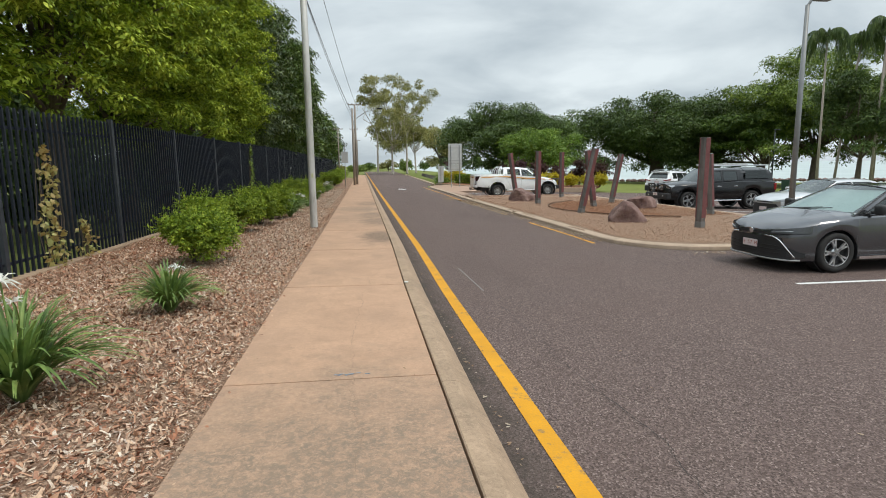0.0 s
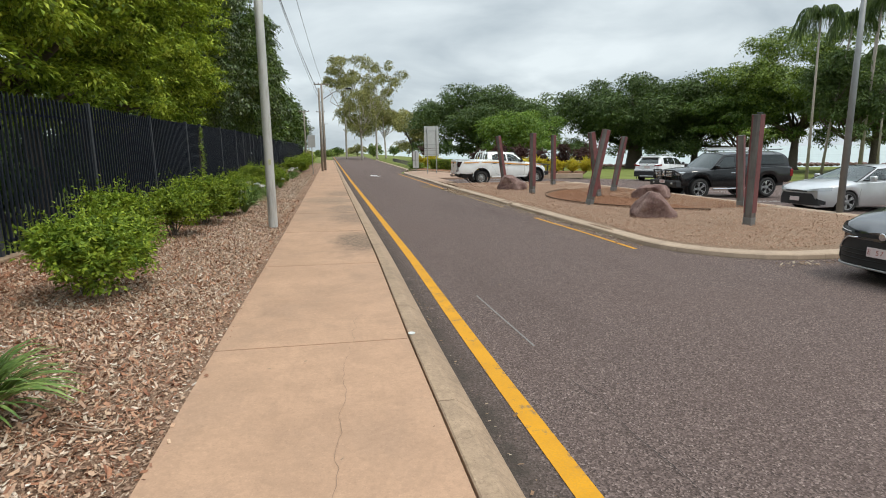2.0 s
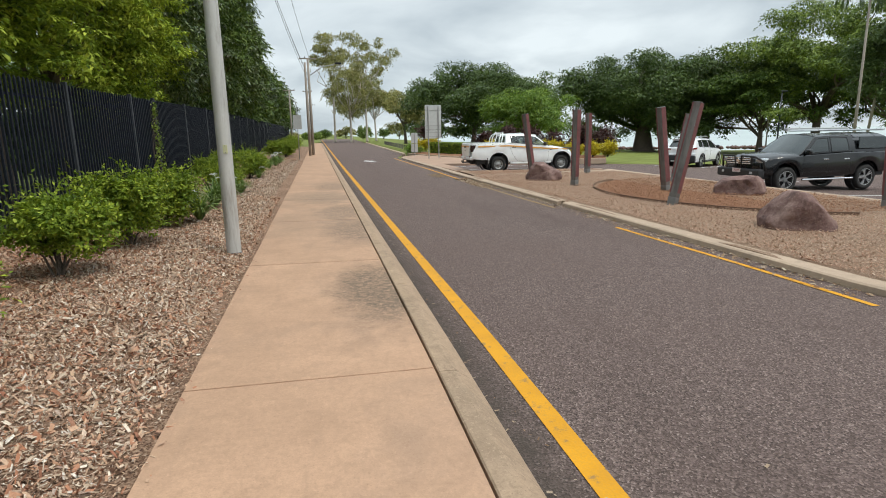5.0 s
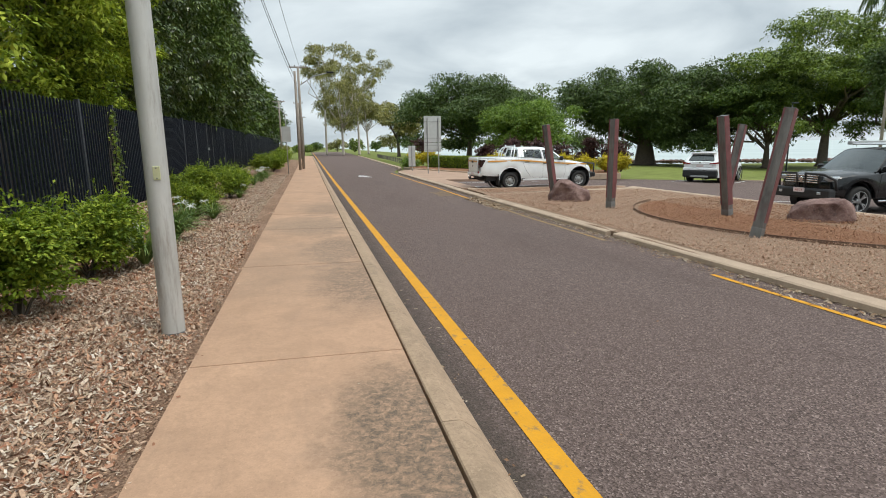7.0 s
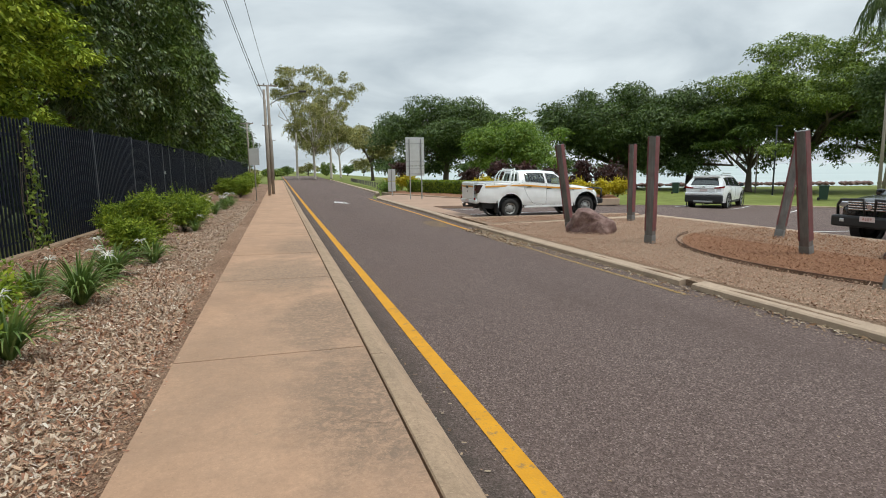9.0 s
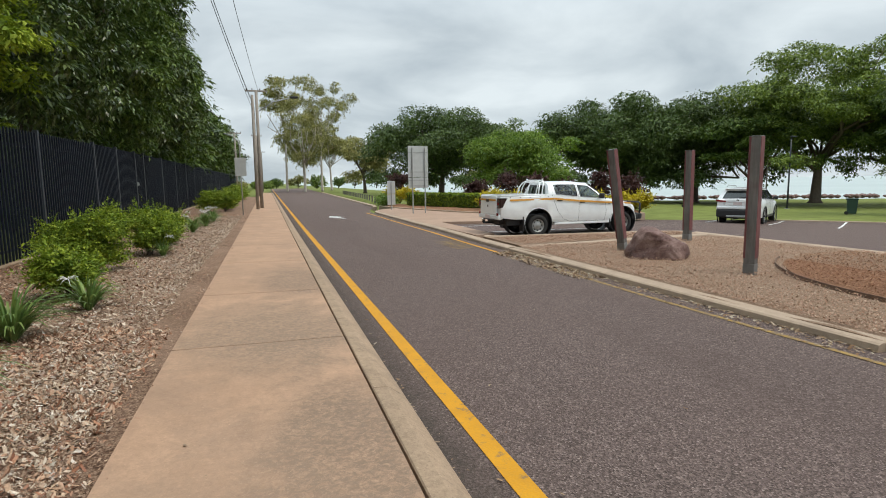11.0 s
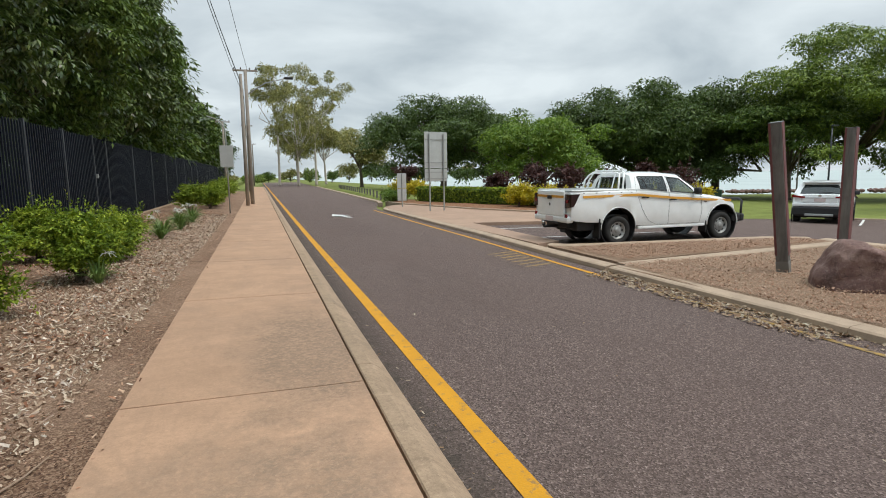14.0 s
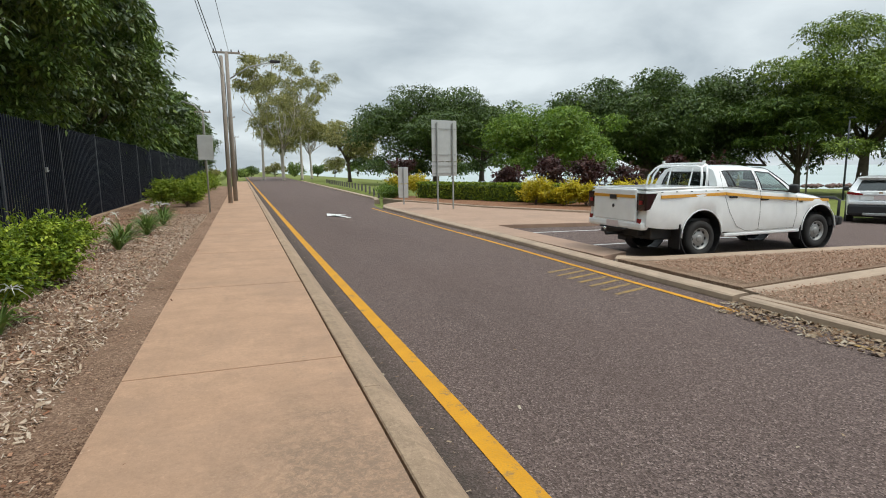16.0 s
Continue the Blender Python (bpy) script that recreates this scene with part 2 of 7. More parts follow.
M_MULCH = make_mulch("mulch_soil", (0.075, 0.04, 0.027), (0.26, 0.155, 0.1), (0.46, 0.315, 0.22), (0.43, 0.285, 0.2))
M_GRAVEL = make_mulch("island_gravel", (0.15, 0.095, 0.062), (0.3, 0.205, 0.14), (0.44, 0.325, 0.235), (0.28, 0.175, 0.115))
M_CHIP = chips("bark_chips", [(0.13, 0.064, 0.04), (0.44, 0.2, 0.115), (0.57, 0.345, 0.22), (0.64, 0.455, 0.315), (0.31, 0.13, 0.078), (0.55, 0.36, 0.245), (0.78, 0.67, 0.54)])
M_CHIP2 = chips("pale_chips", [(0.2, 0.12, 0.08), (0.5, 0.37, 0.26), (0.68, 0.57, 0.45), (0.52, 0.39, 0.28), (0.28, 0.16, 0.11), (0.82, 0.75, 0.65)])
M_STONE = chips("gravel_stones", [(0.22, 0.12, 0.08), (0.42, 0.255, 0.175), (0.52, 0.36, 0.255), (0.35, 0.18, 0.115), (0.58, 0.45, 0.34)])
M_YELLOW = make_yellow()
M_WHITE = simple("white_road_paint", (0.66, 0.66, 0.64), 0.7, vary=0.2, scale=14)
M_GROUND = simple("grass_ground", (0.16, 0.185, 0.05), 0.95, vary=0.35, scale=0.9, bump=0.5, spec=0.1)
M_FENCE = simple("black_powdercoat", (0.011, 0.014, 0.023), 0.5, 0.0, 0.2, 6, spec=0.22)
M_FENCEPOST = simple("dark_grey_powdercoat", (0.036, 0.041, 0.051), 0.42, 0.0, 0.2, 6, spec=0.35)
M_GALV = simple("galvanised_steel", (0.36, 0.37, 0.36), 0.5, 0.35, 0.14, 5)
M_TIMBER = simple("grey_timber_pole", (0.3, 0.26, 0.22), 0.85, 0, 0.2, 5, 0.3)
M_TREE_A = leafy("leaf_mid_green", (0.045, 0.08, 0.016), (0.13, 0.19, 0.034), (0.3, 0.38, 0.06), 0.2)
M_TREE_B = leafy("leaf_deep_green", (0.026, 0.055, 0.012), (0.08, 0.135, 0.025), (0.19, 0.26, 0.05), 0.18)
M_TREE_C = leafy("leaf_dark_fig", (0.032, 0.058, 0.018), (0.07, 0.115, 0.03), (0.14, 0.19, 0.05), 0.22)
M_TREE_D = leafy("leaf_bright_green", (0.05, 0.105, 0.016), (0.125, 0.21, 0.028), (0.25, 0.34, 0.055), 0.3)
# wide dark-to-light range deepens the shade and highlights painted into the clumps
M_TREE_V = leafy("leaf_vine_green", (0.03, 0.06, 0.008), (0.22, 0.31, 0.034), (0.62, 0.7, 0.1), 0.22, 0.6, 0.18)
M_TREE_E = leafy("leaf_glossy_dark", (0.018, 0.038, 0.009), (0.055, 0.095, 0.02), (0.19, 0.25, 0.065), 0.14, 0.33, 0.6)
M_GUM = leafy("leaf_gum_olive", (0.1, 0.11, 0.035), (0.24, 0.24, 0.08), (0.46, 0.42, 0.17), 0.25, patch=0.5)
M_SHRUB = leafy("leaf_shrub", (0.045, 0.085, 0.01), (0.17, 0.25, 0.026), (0.43, 0.5, 0.06), 0.24, 0.55, 0.2, patch=5.0)
M_LILY = leafy("leaf_lily", (0.06, 0.11, 0.03), (0.13, 0.21, 0.055), (0.27, 0.35, 0.1), 0.2, 0.42, patch=6.0)
M_YELLEAF = leafy("leaf_yellow", (0.22, 0.2, 0.01), (0.5, 0.42, 0.02), (0.7, 0.58, 0.04))
M_REDLEAF = leafy("leaf_maroon", (0.03, 0.015, 0.015), (0.07, 0.03, 0.03), (0.13, 0.06, 0.045))
M_BARK = simple("bark", (0.11, 0.085, 0.065), 0.95, 0, 0.35, 6, 0.6)
M_BARK_PALE = simple("pale_gum_bark", (0.45, 0.4, 0.34), 0.9, 0, 0.25, 4, 0.3)


# ---- mesh helpers ----
def G(y):
    """Height of the footpath, which falls gently along the walk."""
    return -0.004 * min(max(y, 0.0), 40.0)


ROAD, ISL = -0.145, -0.035


def link_mesh(name, me, mat, parent=None, label="", smooth=False):
    if mat is not None:
        me.materials.append(mat)
    if smooth:
        me.polygons.foreach_set("use_smooth", [True] * len(me.polygons))
    ob = new(name, me)
    if parent is not None:
        ob.parent = parent
    if label:
        tagged(ob, label)
    return ob


def part(name, bm, mat, parent=None, label="", smooth=False):
    me = bpy.data.meshes.new(name)
    bmesh.ops.recalc_face_normals(bm, faces=bm.faces[:])
    bm.to_mesh(me)
    bm.free()
    return link_mesh(name, me, mat, parent, label, smooth)


def quads(name, V, mat, parent=None, label="", n=4):
    """One mesh of many loose polygons; V has shape (count, n, 3)."""
    V = np.asarray(V, dtype=np.float32)
    c = len(V)
    me = bpy.data.meshes.new(name)
    me.vertices.add(c * n); me.loops.add(c * n); me.polygons.add(c)
    me.vertices.foreach_set("co", V.reshape(-1))
    me.loops.foreach_set("vertex_index", np.arange(c * n, dtype=np.int32))
    me.polygons.foreach_set("loop_start", np.arange(0, c * n, n, dtype=np.int32))
    me.update(calc_edges=True)
    return link_mesh(name, me, mat, parent, label)


def sheet(name, nx, ny, f, mat, parent=None, label="", smooth=True):
    """A grid surface from f(u, v) -> xyz."""
    vs = [f(i / nx, j / ny) for j in range(ny + 1) for i in range(nx + 1)]
    fs = [(j * (nx + 1) + i, j * (nx + 1) + i + 1, (j + 1) * (nx + 1) + i + 1, (j + 1) * (nx + 1) + i) for j in range(ny) for i in range(nx)]
    me = bpy.data.meshes.new(name)
    me.from_pydata(vs, [], fs)
    return link_mesh(name, me, mat, parent, label, smooth)


def add_box(bm, lo, hi, bevel=0.0, m=None):
    r = bmesh.ops.create_cube(bm, size=1)
    c = [(a + b) / 2 for a, b in zip(lo, hi)]
    s = [b - a for a, b in zip(lo, hi)]
    bmesh.ops.transform(bm, matrix=Matrix.Translation(c) @ Matrix.Diagonal((*s, 1)), verts=r["verts"])
    vs = r["verts"]
    if bevel:
        es = list({e for v in vs for e in v.link_edges})
        q = bmesh.ops.bevel(bm, geom=es, offset=bevel, segments=2, affect="EDGES", profile=0.5)
        vs = list({v for f in q["faces"] for v in f.verts} | {v for v in vs if v.is_valid})
    if m is not None:
        bmesh.ops.transform(bm, matrix=m, verts=[v for v in vs if v.is_valid])
    return vs


def box(lo, hi, bevel=0.0, m=None):
    bm = bmesh.new()
    add_box(bm, lo, hi, bevel)
    if m is not None:
        bmesh.ops.transform(bm, matrix=m, verts=bm.verts)
    return bm


def add_tube(bm, pts, radii, seg=8, caps=True):
    """A tapered tube along a line of points."""
    rings = []
    for i, p in enumerate(pts):
        p = Vector(p)
        a = Vector(pts[max(i - 1, 0)]); b = Vector(pts[min(i + 1, len(pts) - 1)])
        d = (b - a).normalized()
        u = d.orthogonal().normalized() if abs(d.z) < 0.99 else Vector((1, 0, 0))
        u = (u - d * u.dot(d)).normalized()
        if i and rings:
            u = (prev - d * prev.dot(d)).normalized()
        prev = u
        w = d.cross(u)
        rings.append([bm.verts.new(p + (u * math.cos(k * 2 * math.pi / seg) + w * math.sin(k * 2 * math.pi / seg)) * radii[i]) for k in range(seg)])
    for r0, r1 in zip(rings, rings[1:]):
        for k in range(seg):
            bm.faces.new((r0[k], r0[(k + 1) % seg], r1[(k + 1) % seg], r1[k]))
    if caps:
        bm.faces.new(rings[0][::-1]); bm.faces.new(rings[-1])
    return rings


def tube(pts, radii, seg=8):
    bm = bmesh.new()
    add_tube(bm, pts, radii if isinstance(radii, (list, tuple)) else [radii] * len(pts), seg)
    return bm


def thing(name, m, label, category, group="", kind=""):
    ob = new(name)
    ob.matrix_world = m
    return tagged(ob, label, category, group, kind)


def smooth_by_angle(ob, deg=32):
    ob.data.polygons.foreach_set("use_smooth", [True] * len(ob.data.polygons))
    ob.data.set_sharp_from_angle(angle=radians(deg))
    return ob


# ---- ground and distance ----
def sstep(a, b, v):
    t = min(max((v - a) / (b - a), 0.0), 1.0)
    return t * t * (3 - 2 * t)


def park_edge(y):
    """x at which the car park ends and the lawn begins."""
    return 29.6 + 0.76 * (34.2 - min(max(y, 12), 40.9))


def lot_drop(x):
    """The car park falls a little towards the shore."""
    return -0.036 * min(max(x - 11.0, 0.0), 13.3)


def ground_z(x, y):
    """The land: lawn behind the fence, a bed below the road, and grass that falls to the shore."""
    base = G(y)
    if x < -5.5:
        return base + 0.02
    low = base - 0.95
    shore = 88 - 0.45 * (x - 42)
    park = sstep(park_edge(y) - 0.2, park_edge(y) + 0.3, x) if y < 40.5 else max(sstep(39.0, 40.0, y) * sstep(9.5, 10.5, x), sstep(55, 57, y) * sstep(9.0, 10.0, x))
    z = low + (0.95 - 0.19) * park + 0.96 * park * lot_drop(x)
    z -= 0.75 * sstep(22, 55, x) * sstep(20, 60, y)
    if x > 30:
        z -= 3.0 * sstep(shore - 2, shore + 9, y)
    return z


def axis(stops):
    out = []
    for a, b, n in stops:
        out += [a + (b - a) * i / n for i in range(n)]
    return out + [stops[-1][1]]


gx = axis([(-2500, -60, 6), (-60, -5.52, 12), (-5.52, -5.4, 1), (-5.4, 9, 6), (9, 11, 4), (11, 18, 4), (18, 44, 52), (44, 100, 28), (100, 2500, 10)])
gy = axis([(-600, -20, 5), (-20, 10, 6), (10, 38, 28), (38, 41, 6), (41, 54, 5), (54, 58, 4), (58, 130, 30), (130, 4000, 10)])
gv = [(x, y, ground_z(x, y)) for y in gy for x in gx]
gf = [(j * len(gx) + i, j * len(gx) + i + 1, (j + 1) * len(gx) + i + 1, (j + 1) * len(gx) + i) for j in range(len(gy) - 1) for i in range(len(gx) - 1)]
gm = bpy.data.meshes.new("ground")
gm.from_pydata(gv, [], gf)
tagged(link_mesh("ground", gm, M_GROUND), "mown green lawn that runs out to the shore", "ground", kind="structure")

m = Mat("sea_water", 0.4, 0, 0.2)
m.color(m.ramp(m.noise(0.05, 5, stretch=(1, 0.3, 1)), (0.3, (0.36, 0.42, 0.41)), (0.7, (0.44, 0.5, 0.485))))
m.bump(m.noise(1.2, 5, stretch=(1, 0.5, 1)), 0.35, 0.2)
M_SEA = m.m
sea = bpy.data.meshes.new("sea")
sea.from_pydata([(28, 96, -2.2), (42, 90, -2.2), (90, 68, -2.2), (500, -117, -2.2), (2400, -500, -2.2), (2400, 3900, -2.2), (60, 3900, -2.2)], [], [(0, 1, 2, 3, 4, 5, 6)])
tagged(link_mesh("sea", sea, M_SEA), "pale turquoise sea under a grey sky", "sea", kind="structure")


# ---- road, path, kerbs ----
def right_edge(y):
    """x of the foot of the kerb on the far side of the road."""
    return 5.85 + 1.5 * sstep(50, 59, y) + 0.03 * max(0, y - 60)


LEFT_FOOT = 0.84


def drift(y):
    """The footpath and its kerb bend a hand's breadth to the right after the first slabs."""
    return 0.055 * sstep(7.0, 13.5, y)



def road_surface():
    ys = axis([(-14, 11, 25), (11, 40, 58), (40, 60, 20), (60, 200, 28)])
    bm = bmesh.new()
    rows = []
    for y in ys:
        xr = park_edge(y) if y < 40.5 else right_edge(y) + 0.05
        if 40.5 <= y < 42:
            xr = park_edge(40.5) + (right_edge(y) - park_edge(40.5)) * (y - 40.5) / 1.5
        xs = [LEFT_FOOT - 0.06, 1.6, 2.8, 4.2, 5.6] + [5.6 + (xr - 5.6) * k / 12 for k in range(1, 13)]
        rows.append([bm.verts.new((x, y, G(y) + ROAD + lot_drop(x) + 0.025 * math.sin(math.pi * min(max((x - 0.8) / 5, 0), 1)) * 0.8)) for x in xs])
    for a, b in zip(rows, rows[1:]):
        for i in range(len(a) - 1):
            bm.faces.new((a[i], a[i + 1], b[i + 1], b[i]))
    return bm


tagged(part("road", road_surface(), M_ASPHALT, smooth=True), "purplish-grey worn asphalt road and car park", "road", kind="structure")


m = Mat("faded_yellow_paint", 0.8, 0, 0.3)
m.color(m.mix(m.ramp(m.noise(14, 6, 0.75), (0.4, 0.0), (0.6, 1.0)), (0.36, 0.22, 0.05), (0.16, 0.115, 0.08)))
M_FADED = m.m


def ribbon(name, pts, width, z, mat, label, cat="road marking"):
    """A strip of paint along a line on the road."""
    vs, fs = [], []
    for i, (x, y) in enumerate(pts):
        a = Vector(pts[max(i - 1, 0)]); b = Vector(pts[min(i + 1, len(pts) - 1)])
        d = (b - a).normalized()
        nrm = Vector((-d.y, d.x)) * width / 2
        for s in (-1, 1):
            px, py = x + nrm.x * s, y + nrm.y * s
            crown = 0.02 * math.sin(math.pi * min(max((px - 0.8) / 5, 0), 1))
            vs.append((px, py, G(py) + ROAD + lot_drop(px) + crown + z + (0.006 if px > 12 else 0)))
    for i in range(len(pts) - 1):
        fs.append((2 * i, 2 * i + 1, 2 * i + 3, 2 * i + 2))
    me = bpy.data.meshes.new(name)
    me.from_pydata(vs, [], fs)
    return tagged(link_mesh(name, me, mat), label, cat)


ribbon("edge_line", [(1.185 + drift(y), y) for y in axis([(-12, 60, 72), (60, 190, 13)])], 0.145, 0.006, M_YELLOW, "solid worn yellow edge line beside the footpath kerb")
ribbon("edge_line", [(5.37 + 0.02 * math.sin(y), y) for y in axis([(12.2, 17.3, 6)])], 0.085, 0.006, M_YELLOW, "thin yellow edge line along the island kerb")
ribbon("edge_line", [(5.37 + 0.02 * math.sin(y), y) for y in axis([(20.3, 28.4, 9)])], 0.085, 0.006, M_FADED, "dirty worn yellow edge line along the island kerb")
ribbon("edge_line", [(5.38 + 0.13 * sstep(29, 38, y), y) for y in axis([(29.6, 50, 22)])], 0.095, 0.006, M_YELLOW, "thin yellow edge line along the far kerb")


def swept(profile, path, closed=False):
    """A bar of the given profile (offset to the right of the way, height) along a path of (x, y)."""
    bm = bmesh.new()
    rings = []
    n = len(path)
    for i, (x, y) in enumerate(path):
        a = Vector(path[max(i - 1, 0)]); b = Vector(path[min(i + 1, n - 1)])
        d = (b - a).normalized()
        r = Vector((d.y, -d.x))
        rings.append([bm.verts.new((x + r.x * o, y + r.y * o, G(y + r.y * o) + h)) for o, h in profile])
    for p, q in zip(rings, rings[1:]):
        for k in range(len(profile)):
            k2 = (k + 1) % len(profile)
            bm.faces.new((p[k], q[k], q[k2], p[k2]))
    bm.faces.new(rings[0]); bm.faces.new(rings[-1][::-1])
    return bm


def kerb_run(parent, profile, path, step, mat, gap=0.008):
    """Kerb stones of one length each along a path, with open joints."""
    pts = [Vector(p) for p in path]
    lens = [0.0]
    for a, b in zip(pts, pts[1:]):
        lens.append(lens[-1] + (b - a).length)

    def at(s):
        s = min(max(s, 0), lens[-1])
        for i in range(len(pts) - 1):
            if s <= lens[i + 1] + 1e-6:
                f = (s - lens[i]) / (lens[i + 1] - lens[i])
                return tuple(pts[i].lerp(pts[i + 1], f))
        return tuple(pts[-1])
    s = 0.0
    while s < lens[-1] - 0.05:
        e = min(s + step, lens[-1])
        seg = max(1, int((e - s) / 0.45))
        run = [at(s + gap / 2 + (e - s - gap) * k / seg) for k in range(seg + 1)]
        part("kerb_stone", swept(profile, run), mat, parent)
        s = e


pavement = tagged(new("pavement"), "tan concrete footpath laid in long slabs", "footpath", kind="structure")
JOINTS = [4.3 + 3.63 * k for k in range(-5, 0)] + [4.3, 7.93, 11.57, 15.27, 19.1, 22.93, 25.8] + [29.4 + 3.6 * k for k in range(26)]
for y0, y1 in zip(JOINTS, JOINTS[1:]):
    y0, y1 = y0 + 0.004, y1 - 0.004
    bm = bmesh.new()
    add_box(bm, (-1.13, y0, -0.12), (0.553, y1, 0.0))
    for v in bm.verts:
        v.co.z += G(v.co.y) + (0.012 if v.co.x < 0 else -0.008)
        v.co.x += drift(v.co.y) * (0.55 if v.co.x < 0 else 1.0)
    es = [e for e in bm.edges if all(v.co.z > -0.3 + 0.1 and v.co.z > G(v.co.y) - 0.05 for v in e.verts)]
    bmesh.ops.bevel(bm, geom=es, offset=0.005, segments=2, affect="EDGES")
    part("slab", bm, M_PATH, pavement)

kerb_left = tagged(new("kerb_footpath"), "weathered concrete kerb between footpath and road", "kerb", kind="structure")
PROFILE_L = [(0.0, -0.3), (0.0, -0.016), (0.01, -0.008), (0.115, -0.011), (0.14, -0.02), (0.262, -0.112), (0.285, -0.14), (0.29, -0.3)]
kerb_run(kerb_left, PROFILE_L, [(0.572 + drift(y), y) for y in axis([(-13, 120, 266)])], 2.45, M_KERB)

bed = sheet("joint_bed", 1, 60, lambda u, v: (-1.0 + 1.62 * u, -13 + 138 * v, G(-13 + 138 * v) - 0.07), M_GROOVE)
tagged(bed, "dark soil in the joints under the footpath", "joint", kind="structure")


# island beside the road, with its rounded nose
def island_ring():
    ring = []
    for k in range(13):
        a = math.pi / 2 * k / 12
        ring.append((7.75 - 2.03 * math.sin(a), 12.8 - 2.25 * math.cos(a)))
    return ring


NOSE = island_ring()
kerb_island = tagged(new("kerb_island"), "pale concrete kerb round the gravel island", "kerb", kind="structure")
PROFILE_R = [(0.02, -0.3), (0.0, -0.13), (0.012, -0.07), (0.045, -0.052), (0.25, -0.036), (0.29, -0.05), (0.31, -0.3)]
front = [(12.6, 10.5), (10.0, 10.52)] + NOSE + [(5.72, y) for y in axis([(13.6, 20.6, 14)])]
kerb_run(kerb_island, PROFILE_R, front, 2.4, M_KERB2)
kerb_run(kerb_island, PROFILE_R, [(5.72, y) for y in axis([(20.86, 29.9, 18)])], 2.4, M_KERB2)
kerb_run(kerb_island, PROFILE_R, [(5.74 + 0.16 * sstep(31, 38, y), y) for y in axis([(30.0, 49.0, 38)])] + [(6.0, 50.0), (6.35, 51.2), (7.0, 52.3), (8.2, 53.2)], 2.4, M_KERB2)
kerb_run(kerb_island, PROFILE_R, [(12.7, 30.6), (6.15, 29.93)], 2.4, M_KERB2)
kerb_run(kerb_island, PROFILE_R, [(12.75, 31.55), (11.9, 32.05), (6.7, 32.72), (6.3, 33.15)], 2.4, M_KERB2)
kerb_run(kerb_island, PROFILE_R, [(12.6, 10.7), (12.75, 14), (12.75, 31.4)], 2.4, M_KERB2)
# far kerb of the road beyond the paved nose
kerb_run(kerb_island, PROFILE_R, [(right_edge(y) + 0.02, y) for y in axis([(55.5, 120, 60)])], 2.4, M_KERB2)


def blob_surface(name, outline, mat, z, bumpy, label, cat, step=0.35):
    """A bed inside an outline, a little uneven."""
    xs = [p[0] for p in outline]; ys = [p[1] for p in outline]
    bm = bmesh.new()
    f = bm.faces.new([bm.verts.new((x, y, 0)) for x, y in outline])
    for lo, hi, nrm in ((min(xs), max(xs), (1, 0, 0)), (min(ys), max(ys), (0, 1, 0))):
        c = lo + step
        while c < hi:
            bmesh.ops.bisect_plane(bm, geom=bm.verts[:] + bm.edges[:] + bm.faces[:], plane_co=Vector(nrm) * c, plane_no=nrm)
            c += step
    for v in bm.verts:
        v.co.z = G(v.co.y) + z + bumpy * noise.noise(Vector((v.co.x * 0.9, v.co.y * 0.9, 3.1)))
    rim = [e for e in bm.edges if len(e.link_faces) == 1]
    low = bmesh.ops.extrude_edge_only(bm, edges=rim)
    for v in low["geom"]:
        if isinstance(v, bmesh.types.BMVert):
            v.co.z -= 0.14
    return tagged(smooth_by_angle(part(name, bm, mat)), label, cat, kind="structure")


isl_outline = [(12.65, 10.65)] + [(x + 0.1, y + 0.1) for x, y in NOSE] + [(5.85, 20), (5.85, 29.9), (12.65, 30.4)]
blob_surface("island_bed", isl_outline, M_GRAVEL, ISL - 0.015, 0.035, "brown gravel bed of the raised island", "gravel", 0.6)
blob_surface("island_bed", [(6.25, 30.3), (12.6, 30.9), (12.6, 31.6), (11.9, 31.9), (6.7, 32.6), (6.25, 33.0)], M_GRAVEL, ISL - 0.015, 0.02, "brown gravel strip beside the parking bay", "gravel", 0.6)


def mulch_z(x, y):
    """Level with the footpath at its edge, heaped unevenly towards the fence."""
    k = sstep(-1.2, -2.2, x)
    return G(y) - 0.004 + k * (0.035 + 0.045 * noise.noise(Vector((x * 0.9, y * 0.9, 3.1))) + 0.02 * noise.noise(Vector((x * 3.1, y * 3.1, 1.0)))) - 0.012 * sstep(-1.7, -1.2, x)


mb = sheet("mulch_bed", 22, 400, lambda u, v: (-5.3 + 4.24 * u, -13 + 103 * v, mulch_z(-5.3 + 4.24 * u, -13 + 103 * v)), M_MULCH)
tagged(mb, "brown bark mulch bed between fence and footpath", "mulch", kind="structure")

# paved nose with the signs on it
paved = blob_surface("paved_nose", [(6.15, 33.3), (6.9, 33.6), (6.95, 39.6), (9.6, 39.0), (14.5, 39.2), (13.0, 42.2), (9.6, 47.3), (8.2, 53.0), (7.0, 52.1), (6.35, 51.0), (6.15, 49.5)], M_PAVE, ISL, 0.0, "pinkish paved crossing behind the kerb", "paving", 1.2)
for x0, y0, x1, y1 in ((7.08, 38.2, 11.5, 37.7), (6.98, 35.35, 12.4, 35.05), (6.5, 7.35, 12.2, 7.2), (14.0, 26.2, 18.5, 26.3), (22.0, 36.8, 26.5, 39.7), (23.5, 34.6, 28.0, 37.5), (25.0, 32.3, 29.5, 35.2), (20.3, 38.9, 22.3, 40.2), (12.9, 20.9, 18.2, 20.9)):
    ribbon("bay_line", [(x0 + (x1 - x0) * k / 4, y0 + (y1 - y0) * k / 4) for k in range(5)], 0.09, 0.005, M_WHITE, "white painted parking bay line")


